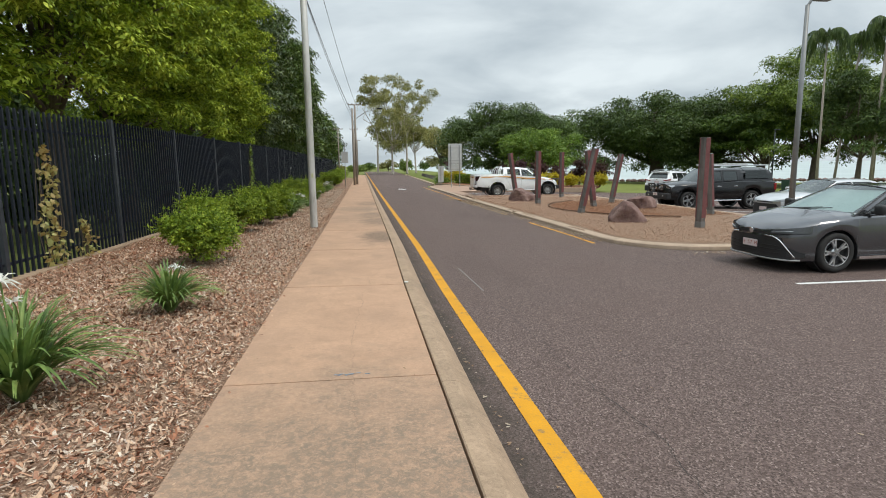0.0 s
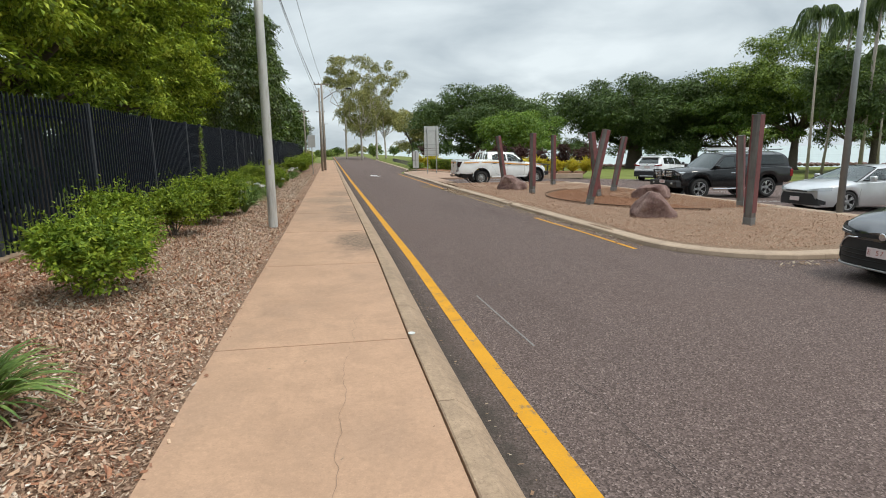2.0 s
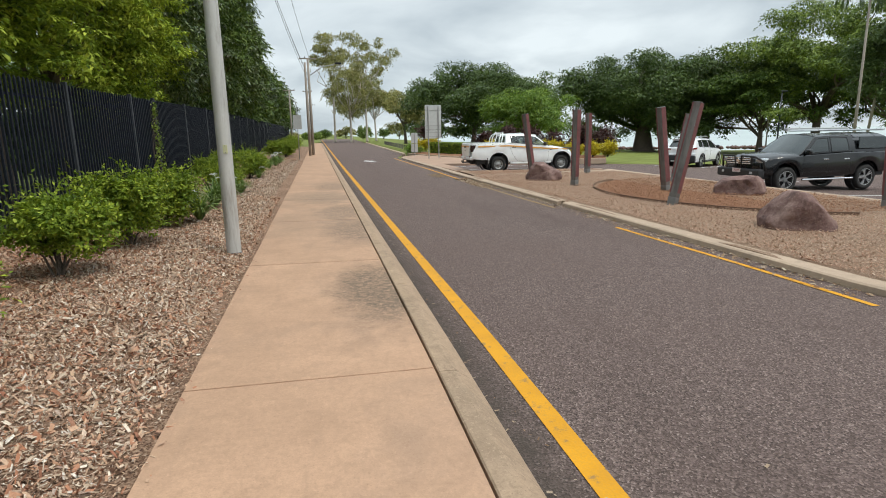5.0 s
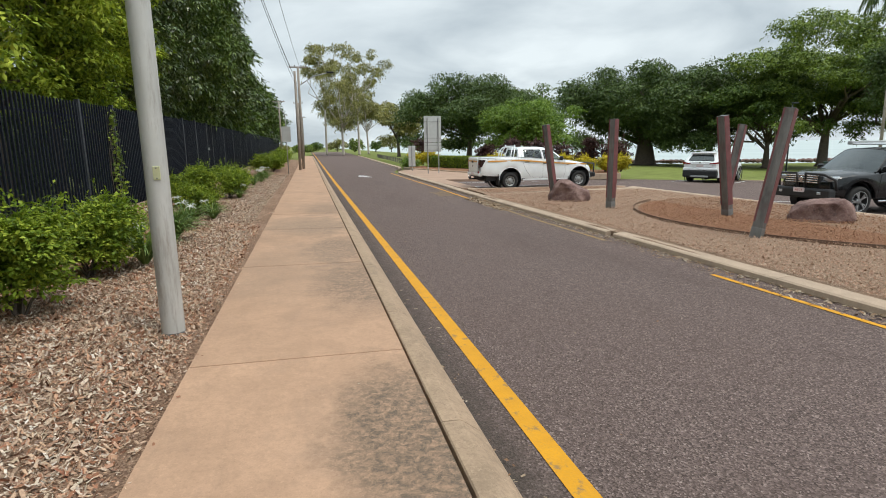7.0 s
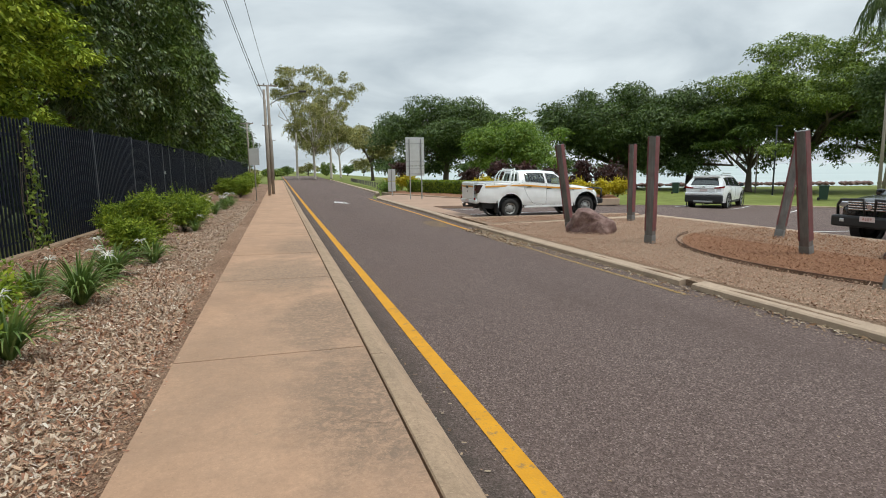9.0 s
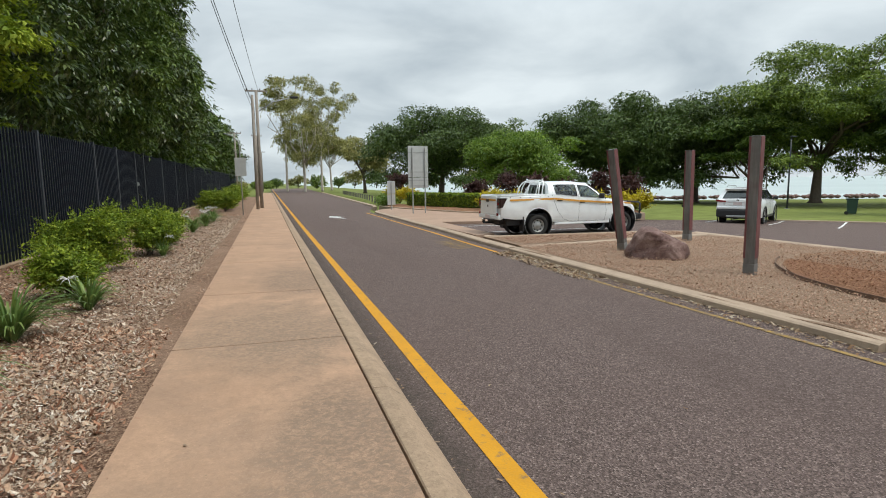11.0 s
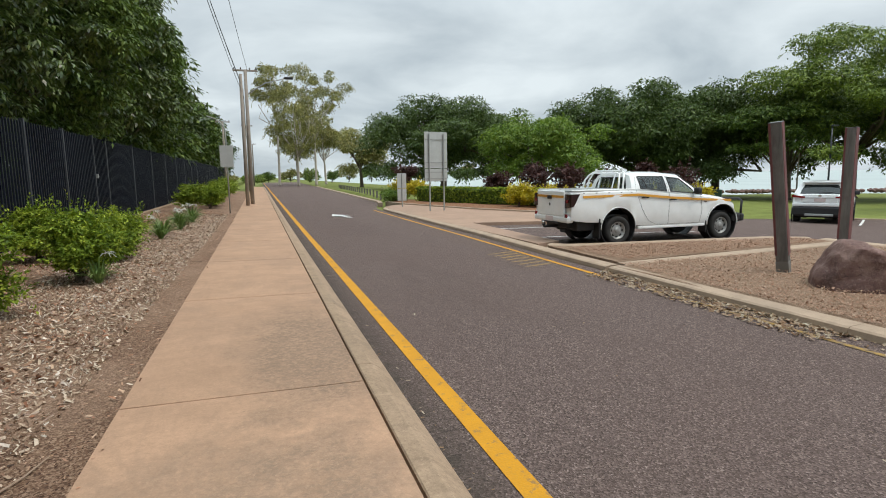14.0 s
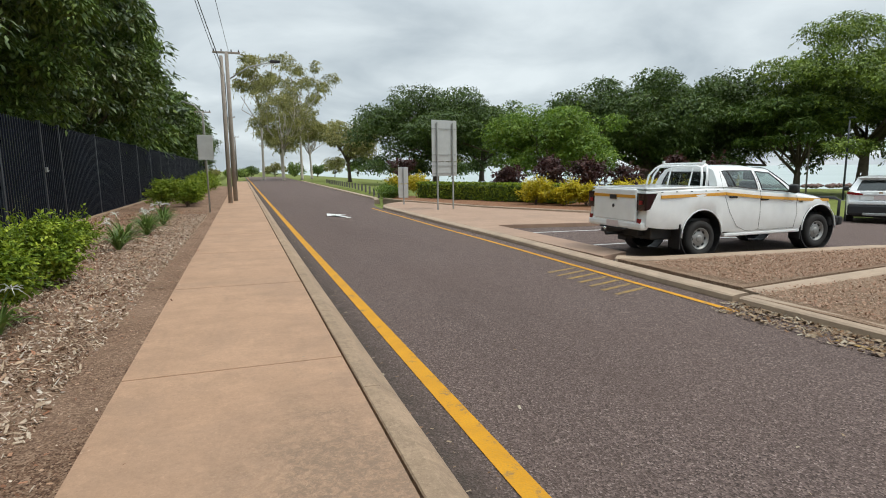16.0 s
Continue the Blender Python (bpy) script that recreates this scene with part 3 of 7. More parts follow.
for k in range(7):
    ribbon("hatch_mark", [(4.62, 30.9 + 0.3 * k), (5.3, 31.15 + 0.3 * k)], 0.08, 0.005, M_FADED, "faded yellow hatching beside the edge line")


def road_arrow():
    bm = bmesh.new()
    s = 1.0
    pts = [(-0.09, 0), (0.09, 0), (0.09, 1.3), (0.42, 1.3), (0.0, 2.5), (-0.42, 1.3), (-0.09, 1.3)]
    bm.faces.new([bm.verts.new((x, y, 0)) for x, y in pts])
    bmesh.ops.triangulate(bm, faces=bm.faces[:])
    ob = part("road_arrow", bm, M_WHITE)
    ob.matrix_world = pose(3.6, 45.3, G(47) + ROAD + 0.024, 0, 0, 12)
    tagged(ob, "white painted direction arrow on the asphalt", "road marking")


road_arrow()


# ---- fence ----
FX = -5.4
F_POSTS = [0.2, 4.7, 9.1, 13.2, 17.3, 21.75, 26.1, 28.5, 33.0, 37.6, 40.4, 43.4, 45.1] + [49.65 + 4.55 * k for k in range(0, 17)]


def tall(y):
    """The fence keeps its top level while the ground falls away along it."""
    return 0.985 + 0.045 * sstep(8, 18, y) + 0.095 * sstep(18, 42, y)


fence = tagged(new("fence"), "tall black steel picket security fence", "fence")
bm = box((-0.05, -0.05, 0), (0.05, 0.05, 2.78), 0.006)
me_post = bpy.data.meshes.new("post"); bm.to_mesh(me_post); bm.free(); me_post.materials.append(M_FENCEPOST)
for y in F_POSTS:
    ob = new("post", me_post); ob.parent = fence; ob.location = (FX, y, G(y)); ob.scale = (1, 1, tall(y))
bm = bmesh.new()
PW = 0.019
rows_p = [[bm.verts.new((sx * w, sy * w, z)) for sx, sy in ((-1, -1), (1, -1), (1, 1), (-1, 1))] for w, z in ((PW, 0.08), (PW, 2.66), (PW * 0.8, 2.705), (PW * 0.4, 2.725))]
for r0, r1 in zip(rows_p, rows_p[1:]):
    for k in range(4):
        bm.faces.new((r0[k], r0[(k + 1) % 4], r1[(k + 1) % 4], r1[k]))
bm.faces.new(rows_p[-1]); bm.faces.new(rows_p[0][::-1])
me_pick = bpy.data.meshes.new("picket"); bm.to_mesh(me_pick); bm.free(); me_pick.materials.append(M_FENCE)
PICK = 0.166
picks = []
for a, b in zip(F_POSTS, F_POSTS[1:]):
    n = round((b - a) / PICK)
    picks += [a + (b - a) * k / n for k in range(1, n)]
far_picks = []
for y in picks:
    if 6.0 < y < 55:
        ob = new("picket", me_pick); ob.parent = fence; ob.location = (FX + 0.03, y, G(y)); ob.scale = (1, 1, tall(y))
    else:
        far_picks.append(y)
co = np.array([v.co for v in me_pick.vertices])
fv, ff = [], []
for y in far_picks:
    b0 = len(fv)
    fv += [tuple(c * np.array((1, 1, tall(y))) + np.array((FX + 0.03, y, G(y)))) for c in co]
    ff += [tuple(i + b0 for i in p.vertices) for p in me_pick.polygons]
me = bpy.data.meshes.new("picket_rest"); me.from_pydata(fv, [], ff)
tagged(link_mesh("picket_rest", me, M_FENCE, fence), kind="stuff")
for a, b in zip(F_POSTS, F_POSTS[1:]):
    for h in (0.28, 2.38):
        bm = box((FX - 0.02, a + 0.04, h), (FX + 0.018, b - 0.04, h + 0.045))
        for v in bm.verts:
            v.co.z = v.co.z * tall(v.co.y) + G(v.co.y)
        part("rail", bm, M_FENCE, fence)
part("gate_latch", box((FX + 0.055, 43.36, 1.52), (FX + 0.12, 43.46, 1.66), 0.01), M_GALV, fence, "pale steel gate latch")
part("gate_handle", box((FX + 0.07, 43.44, 1.55), (FX + 0.1, 43.62, 1.58), 0.008), M_GALV, fence)
fence_kerb = tagged(new("kerb_fence"), "low concrete mowing strip under the fence", "kerb", kind="structure")
kerb_run(fence_kerb, [(0.0, -0.2), (0.0, 0.07), (0.02, 0.09), (0.16, 0.09), (0.18, 0.07), (0.18, -0.2)], [(FX - 0.02, y) for y in axis([(-6, 100, 60)])], 3.0, M_KERB)


# ---- trees ----
def leaf_cloud(rng, centres, radii, count, size, droop=0.3, shell=0.55, aspect=0.5, flat=1.0):
    """Leaves scattered in and on lobes; returns (count, 4, 3) corners of folded diamonds."""
    centres = np.asarray(centres); radii = np.asarray(radii)
    w = (radii.max(axis=1) ** 2); w = w / w.sum()
    idx = rng.choice(len(centres), count, p=w)
    d = rng.normal(size=(count, 3)); d /= np.linalg.norm(d, axis=1, keepdims=True)
    r = shell + (1 - shell) * rng.random((count, 1)) ** 0.6
    r *= 1 + 0.12 * rng.normal(size=(count, 1))
    p = centres[idx] + d * r * radii[idx]
    out = d / radii[idx]; out /= np.linalg.norm(out, axis=1, keepdims=True)
    ax = rng.normal(size=(count, 3)) * 0.75 + out * 0.5
    ax[:, 2] -= droop
    ax /= np.linalg.norm(ax, axis=1, keepdims=True)
    up = out + rng.normal(size=(count, 3)) * 0.45 + np.array((0, 0, 0.5))
    side = np.cross(ax, up); side /= np.linalg.norm(side, axis=1, keepdims=True) + 1e-9
    nrm = np.cross(side, ax)
    L = size * (0.65 + 0.7 * rng.random((count, 1)))
    W = L * aspect
    a = p - ax * L * 0.5
    c = p + ax * L * 0.5 - nrm * L * 0.1
    b = p + side * W * 0.5 - ax * L * 0.08 + nrm * L * 0.06
    e = p - side * W * 0.5 - ax * L * 0.08 + nrm * L * 0.06
    return np.stack([a, b, c, e], axis=1)


def sprays(rng, centres, radii, n_spray, per, spray_len, size, aspect=0.4, droop=0.5):
    """Leaves set along short twigs that leave the lobes' surface, so that the outline breaks up."""
    centres = np.asarray(centres); radii = np.asarray(radii)
    w = (radii.max(axis=1) ** 2); w = w / w.sum()
    idx = rng.choice(len(centres), n_spray, p=w)
    d = rng.normal(size=(n_spray, 3)); d[:, 2] = np.abs(d[:, 2]) * 0.9 - 0.25
    d /= np.linalg.norm(d, axis=1, keepdims=True)
    p0 = centres[idx] + d * radii[idx] * (0.8 + 0.25 * rng.random((n_spray, 1)))
    dirn = d + rng.normal(size=(n_spray, 3)) * 0.5
    dirn /= np.linalg.norm(dirn, axis=1, keepdims=True)
    ln = spray_len * (0.5 + rng.random((n_spray, 1)))
    t = np.tile(np.linspace(0.05, 1, per), n_spray)[:, None]
    i = np.repeat(np.arange(n_spray), per)
    p = p0[i] + dirn[i] * ln[i] * t
    p[:, 2] -= (droop * ln[i] * t ** 2)[:, 0]
    ax = dirn[i] * 0.6 + rng.normal(size=(len(i), 3)) * 0.55
    ax[:, 2] -= droop * 0.6
    ax /= np.linalg.norm(ax, axis=1, keepdims=True)
    up = rng.normal(size=(len(i), 3)) * 0.4 + np.array((0, 0, 1.0)) + d[i] * 0.4
    side = np.cross(ax, up); side /= np.linalg.norm(side, axis=1, keepdims=True) + 1e-9
    nrm = np.cross(side, ax)
    L = size * (0.7 + 0.6 * rng.random((len(i), 1)))
    W = L * aspect
    a = p
    c = p + ax * L - nrm * L * 0.12
    b = p + ax * L * 0.42 + side * W * 0.5 + nrm * L * 0.05
    e = p + ax * L * 0.42 - side * W * 0.5 + nrm * L * 0.05
    return np.stack([a, b, c, e], axis=1)


def rosettes(rng, centres, radii, n_ros, per, reach, size, aspect=0.42, droop=0.5, lift=0.35):
    """Whorls of leaves at the twig ends: each fans out round its own centre and tips over, so that tops catch the sky."""
    centres = np.asarray(centres); radii = np.asarray(radii)
    w = (radii.max(axis=1) ** 2); w = w / w.sum()
    idx = rng.choice(len(centres), n_ros, p=w)
    d = rng.normal(size=(n_ros, 3)); d /= np.linalg.norm(d, axis=1, keepdims=True)
    d[:, 2] = d[:, 2] * 0.85 + lift
    d /= np.linalg.norm(d, axis=1, keepdims=True)
    p0 = centres[idx] + d * radii[idx] * (0.72 + 0.42 * rng.random((n_ros, 1)))
    i = np.repeat(np.arange(n_ros), per)
    m = len(i)
    a = rng.random(m) * 2 * math.pi
    flatd = np.stack([np.cos(a), np.sin(a), np.zeros(m)], axis=1)
    R = reach * (0.6 + 0.8 * rng.random((n_ros, 1)))[i] * rng.random((m, 1)) ** 0.7
    p = p0[i] + flatd * R + d[i] * R * 0.25
    p[:, 2] -= (droop * R[:, 0] ** 2 / max(reach, 1e-6)) + rng.random(m) * 0.12 * reach
    ax = flatd + d[i] * 0.45 + rng.normal(size=(m, 3)) * 0.28
    ax[:, 2] -= droop * (0.25 + R[:, 0] / reach)
    ax /= np.linalg.norm(ax, axis=1, keepdims=True)
    up = np.array((0, 0, 1.0)) + d[i] * 0.35 + rng.normal(size=(m, 3)) * 0.25
    side = np.cross(ax, up); side /= np.linalg.norm(side, axis=1, keepdims=True) + 1e-9
    nrm = np.cross(side, ax)
    L = size * (0.65 + 0.7 * rng.random((m, 1)))
    W = L * aspect
    mid = p + ax * L * 0.45
    return np.stack([p, mid + side * W * 0.5 + nrm * L * 0.05, p + ax * L - nrm * L * 0.14, mid - side * W * 0.5 + nrm * L * 0.05], axis=1)


def branch_mesh(rng, h, r0, limbs):
    """A tapered trunk with bent limbs out to the given points."""
    bm = bmesh.new()
    lean = rng.normal(size=2) * 0.04 * h
    top = Vector((lean[0], lean[1], h))
    add_tube(bm, [(0, 0, -0.15), (0, 0, 0.15), (lean[0] * 0.4, lean[1] * 0.4, h * 0.5), tuple(top)], [r0 * 1.5, r0 * 1.1, r0 * 0.85, r0 * 0.6], 10)
    for q in limbs:
        q = Vector(q)
        st = Vector((lean[0], lean[1], 0)) * 0.7 + Vector((0, 0, h * rng.uniform(0.6, 0.98)))
        mid = st.lerp(q, 0.5) + Vector(rng.normal(size=3) * 0.12 * (q - st).length)
        mid2 = st.lerp(q, 0.78) + Vector(rng.normal(size=3) * 0.08 * (q - st).length)
        r1 = r0 * rng.uniform(0.32, 0.5)
        add_tube(bm, [st, mid, mid2, q], [r1, r1 * 0.7, r1 * 0.45, r1 * 0.15], 6)
    return bm


def tree(name, x, y, z, seed, trunk_h, trunk_r, lobes, radii, leaves, size, mat, label, bark=None, n_spray=0, per=9, spray_len=0.8, aspect=0.5, droop=0.3, shell=0.55, group="", whorl=None):
    rng = np.random.default_rng(seed)
    ob = thing(name, pose(x, y, z), label, "tree", group)
    lobes = np.asarray(lobes, float); radii = np.asarray(radii, float)
    part("trunk", branch_mesh(rng, trunk_h, trunk_r, lobes[: min(14, len(lobes))]), bark or M_BARK, ob, smooth=True)
    V = leaf_cloud(rng, lobes, radii, leaves, size, droop, shell, aspect)
    if n_spray:
        V = np.concatenate([V, sprays(rng, lobes, radii, n_spray, per, spray_len, size * 1.05, aspect, droop + 0.2)])
    if whorl:
        V = np.concatenate([V, rosettes(rng, lobes, radii, *whorl)])
    quads("crown", V, mat, ob)
    return ob


def lobes_of(rng, n, rx, ry, z0, z1, lobe, spread=0.85, top_bias=0.0):
    """Lobe centres on a rounded crown from z0 to z1."""
    c, r = [], []
    zc, rz = (z0 + z1) / 2, (z1 - z0) / 2
    for _ in range(n):
        d = rng.normal(size=3); d /= np.linalg.norm(d)
        d[2] = d[2] + top_bias
        f = spread * rng.uniform(0.45, 1.0)
        q = lobe * rng.uniform(0.65, 1.25)
        px, py, pz = d[0] * f * max(rx - q * 0.7, 0.3), d[1] * f * max(ry - q * 0.7, 0.3), zc + d[2] * f * max(rz - q * 0.6, 0.3)
        c.append((px, py, max(pz, z0 + q * 0.3))); r.append((q, q, q * 0.75))
    return c, r


# row of trees behind the fence
rows_rng = np.random.default_rng(5)
yy, k = 10.8, 0
while yy < 150:
    far = yy > 62
    rng = np.random.default_rng(100 + k)
    top = rng.uniform(12.6, 14.6) if yy < 75 else rng.uniform(10.0, 11.5)
    c, r = lobes_of(rng, 48, 3.5, 3.5, 2.3, top, 1.05, 1.08)
    if yy < 62:
        c, r = lobes_of(rng, 120, 3.5, 3.6, 2.5, top, 0.66, 1.12)
        r = [(a * 1.1, b * 1.1, e * 0.62) for a, b, e in r]
        for _ in range(46):
            q = rng.uniform(0.38, 0.72)
            lz = rng.uniform(3.1, top - 1.6)
            c.append((rng.uniform(0.9, 2.3) + (0.75 if yy < 30 else 1.15) * sstep(3.6, 5.5, lz), rng.uniform(-2.4, 2.4), lz)); r.append((q, q * 1.1, q * 0.55))
    n = 20000 if yy < 32 else (16000 if yy < 46 else (9000 if not far else 3500))
    size = 0.13 if yy < 21 else (0.16 if yy < 46 else (0.22 if not far else 0.42))
    whorl = (1500, 34, 0.26, 0.14, 0.44, 0.6, 0.6) if yy < 21 else ((1300, 32, 0.28, 0.15, 0.44, 0.6, 0.6) if yy < 33 else ((1100, 26, 0.3, 0.2, 0.36, 0.9) if yy < 46 else ((700, 22, 0.36, 0.25, 0.38, 0.8) if not far else (260, 14, 0.6, 0.45, 0.45, 0.6))))
    mat = (M_TREE_B, M_TREE_E, M_TREE_B)[k % 3]
    if 10 < yy < 33:
        mat = M_TREE_V
    elif yy < 60:
        mat = (M_TREE_E, M_TREE_E, M_TREE_B)[k % 3]
    tree("tree", -7.7 + rng.uniform(-0.5, 0.3), yy, G(yy), 300 + k, 4.2, rng.uniform(0.14, 0.24), c, r, n, size, mat, "leafy green broadleaf tree behind the fence", shell=0.35, aspect=0.46, group="trees behind the fence", whorl=whorl)
    yy += rng.uniform(3.6, 4.6) if not far else rng.uniform(6, 8)
    k += 1


# trees on the other side
def spreading(x, y, z, seed, rx, ry, z0, z1, lobe, n_lobes, leaves, size, mat, label, trunk_h, trunk_r, bark=None, name="tree", flat=1.0, **kw):
    rng = np.random.default_rng(seed)
    c, r = lobes_of(rng, n_lobes, rx, ry, z0, z1, lobe, 1.0, 0.15)
    for k in range(n_lobes // 8):
        a = rng.uniform(0, 2 * math.pi); f = rng.uniform(0.55, 0.95); q = lobe * rng.uniform(0.5, 0.85)
        c.append((math.cos(a) * rx * f, math.sin(a) * ry * f, z0 + q * rng.uniform(0.2, 1.3))); r.append((q * 1.2, q * 1.2, q * 0.7))
    r = [(a, b, e * flat) for a, b, e in r]
    return tree(name, x, y, z, seed + 1, trunk_h, trunk_r, c, r, leaves // 2, size, mat, label, bark, whorl=(leaves // 50, 26, lobe * 0.42, size * 0.92, 0.45, 0.5), **kw)


spreading(18.2, 55, -0.2, 11, 4.6, 4.6, 1.2, 5.6, 1.1, 34, 30000, 0.2, M_TREE_D, "bright green bushy tree behind the flower bed", 1.8, 0.2)
spreading(25, 97, -0.4, 12, 12, 10, 1.6, 12.8, 1.9, 80, 60000, 0.38, M_TREE_C, "broad dark spreading shade tree on the lawn", 4.0, 0.45)
spreading(35, 104, -0.4, 13, 12, 8, 1.6, 12.5, 2.0, 54, 30000, 0.45, M_TREE_B, "dark shade tree on the lawn", 4.0, 0.4)
spreading(17, 118, -0.4, 14, 6, 6, 3, 10, 1.6, 24, 10000, 0.45, M_GUM, "thin grey-green tree on the lawn", 4.0, 0.3)
spreading(41.6, 74, -1.2, 15, 12.5, 10, 2.0, 12.0, 1.9, 110, 95000, 0.34, M_TREE_C, "huge dark fig tree with a massive trunk", 3.6, 1.2)
spreading(49.4, 72, -1.3, 16, 10.5, 9, 2.8, 12.2, 1.7, 90, 60000, 0.36, M_TREE_C, "dark shade tree near the shore", 4.5, 0.45)
spreading(54, 60, -1.1, 17, 11.5, 10, 3.4, 16.5, 1.5, 110, 80000, 0.28, M_TREE_A, "wide feathery green tree on a forked trunk", 4.6, 0.5, flat=0.8)
spreading(49.6, 63, -1.3, 21, 8.0, 6, 4.2, 11.0, 1.4, 50, 34000, 0.3, M_TREE_B, "low spreading shade tree near the shore", 2.9, 0.33, flat=0.6)
spreading(60, 55, -1.1, 18, 9, 9, 3.0, 13.0, 1.6, 80, 55000, 0.32, M_TREE_B, "wide green shade tree near the shore", 4.6, 0.5, flat=0.8)
spreading(40.5, 40.5, -0.9, 23, 3.8, 3.8, 3.0, 10.5, 1.0, 44, 24000, 0.22, M_TREE_C, "drooping dark green tree among the palms", 4.0, 0.22, droop=0.9)
for i, (x, y, h0, h1, rad, nl, size, leaves, lobe) in enumerate(((7.0, 128, 2.5, 16.5, 5.4, 54, 0.36, 10500, 1.2), (11.0, 136, 11.0, 22.5, 7.5, 26, 0.4, 5200, 1.05), (8.5, 152, 4.0, 15.0, 6.0, 22, 0.5, 5000, 1.6), (14.5, 150, 5.0, 15.0, 6.0, 20, 0.5, 4500, 1.5), (4.0, 139, 14.0, 24.0, 5.5, 14, 0.42, 4000, 1.2))):
    rng = np.random.default_rng(60 + i)
    c, r = lobes_of(rng, nl, rad, rad, h0, h1, lobe, 1.05, 0.25)
    tree("gum_tree", x, y, -0.2, 70 + i, max(h0 * 0.9 + 2, h1 * 0.5), 0.24, c, r, leaves, size, M_GUM, "tall sparse gum tree with pale limbs", M_BARK_PALE, n_spray=400, aspect=0.3, droop=0.6, group="gum trees beside the road")
# far tree line at the end of the road
rng = np.random.default_rng(88)
for i in range(16):
    x = -22 + i * 6.5 + rng.uniform(-1.5, 1.5)
    y = 205 + rng.uniform(-12, 12)
    if 1.5 < x < 9:
        y += 25
    h = rng.uniform(2.6, 4.8) if x < 20 else rng.uniform(4, 7)
    c, r = lobes_of(rng, 12, 4.2, 3.0, 0.2, h, 1.3, 1.0)
    tree("bush", x, y, -0.5, 980 + i, 0.8, 0.15, c, r, 1300, 0.6, (M_TREE_A, M_TREE_B, M_GUM)[i % 3], "distant green bush at the end of the road", group="far bushes")
# kerb between car park and lawn
lot_kerb = tagged(new("kerb_lawn"), "pale concrete kerb between car park and lawn", "kerb", kind="structure")
lot_kerb.location.z = -0.53
kerb_run(lot_kerb, [(0.0, -0.3), (0.0, -0.05), (0.03, -0.035), (0.12, -0.035), (0.15, -0.05), (0.15, -0.3)], [(park_edge(y), y) for y in axis([(14.0, 40.4, 30)])], 2.4, M_KERB2)


# ---- vehicles ----
def paint(name, c, rough=0.28, metal=0.0, flake=0.06, film=0.14, coat=0.8):
    m = Mat(name, rough, metal, 0.5)
    m.b.inputs["Coat Weight"].default_value = coat
    m.b.inputs["Coat Roughness"].default_value = 0.06
    d = m.ramp(m.noise(3, 5), (0.3, tuple(v * (1 - flake) for v in c)), (0.7, tuple(min(1, v * (1 + flake)) for v in c)))
    dust = m.ramp(m.noise(1.1, 6, 0.7), (0.45, 0.0), (0.8, film))
    m.color(m.mix(dust, d, (0.3, 0.26, 0.21)))
    return m.m


def make_glass(name, tint, clear=0.55):
    m = Mat(name, 0.04)
    tr = m.n.new("ShaderNodeBsdfTransparent"); tr.inputs[0].default_value = rgb(tint)
    dk = m.n.new("ShaderNodeBsdfDiffuse"); dk.inputs[0].default_value = (0.02, 0.024, 0.024, 1)
    gl = m.n.new("ShaderNodeBsdfGlossy"); gl.inputs["Roughness"].default_value = 0.03
    gl.inputs[0].default_value = (0.9, 0.95, 0.95, 1)
    a = m.n.new("ShaderNodeMixShader"); a.inputs[0].default_value = clear
    m.l.new(dk.outputs[0], a.inputs[1]); m.l.new(tr.outputs[0], a.inputs[2])
    lw = m.n.new("ShaderNodeLayerWeight"); lw.inputs[0].default_value = 0.5
    pw = m.n.new("ShaderNodeMath"); pw.operation = "POWER"; pw.inputs[1].default_value = 3.0
    m.l.new(lw.outputs["Facing"], pw.inputs[0])
    fr = m.n.new("ShaderNodeMath"); fr.operation = "MULTIPLY_ADD"; fr.inputs[1].default_value = 0.7; fr.inputs[2].default_value = 0.06
    m.l.new(pw.outputs[0], fr.inputs[0])
    b = m.n.new("ShaderNodeMixShader")
    m.l.new(fr.outputs[0], b.inputs[0]); m.l.new(a.outputs[0], b.inputs[1]); m.l.new(gl.outputs[0], b.inputs[2])
    m.l.new(b.outputs[0], m.n["Material Output"].inputs[0])
    return m.m


P_WHITE = paint("white_car_paint", (0.84, 0.86, 0.86), film=0.08)
P_GREY = paint("gunmetal_car_paint", (0.1, 0.102, 0.11), 0.22, 0.75, 0.06, 0.03, 0.9)
P_BLACK = paint("black_car_paint", (0.005, 0.0055, 0.0065), 0.2, 0.0, 0.06, 0.012, 0.35)
P_SILVER = paint("silver_car_paint", (0.55, 0.56, 0.57), 0.3, 0.6)
M_GLASS = make_glass("car_glass", (0.68, 0.76, 0.73), 0.75)
M_TINT = make_glass("tinted_car_glass", (0.2, 0.22, 0.22), 0.12)
M_PLASTIC = simple("black_plastic", (0.018, 0.018, 0.019), 0.55, 0, 0.15, 9)
M_RUBBER = simple("tyre_rubber", (0.022, 0.021, 0.02), 0.85, 0, 0.2, 9, 0.2)
M_ALLOY = simple("alloy", (0.62, 0.63, 0.64), 0.3, 0.8, 0.08, 8)
M_STEELRIM = simple("grey_steel_rim", (0.32, 0.32, 0.31), 0.45, 0.5, 0.12, 8)
M_CHROME = simple("chrome", (0.8, 0.81, 0.82), 0.12, 1.0, 0.04, 8)
M_REDLAMP = simple("red_lamp", (0.22, 0.01, 0.012), 0.15, 0, 0.1, 8)
M_DARKLAMP = simple("smoked_lamp", (0.03, 0.012, 0.012), 0.12, 0, 0.1, 8)
M_HEADLAMP = simple("clear_lamp", (0.5, 0.53, 0.55), 0.1, 0.4, 0.15, 20)
M_DIMLAMP = simple("dark_lamp", (0.09, 0.095, 0.1), 0.12, 0.2, 0.2, 20)
M_SHADE = simple("silver_sunshade", (0.6, 0.72, 0.72), 0.45, 0.2, 0.1, 6)
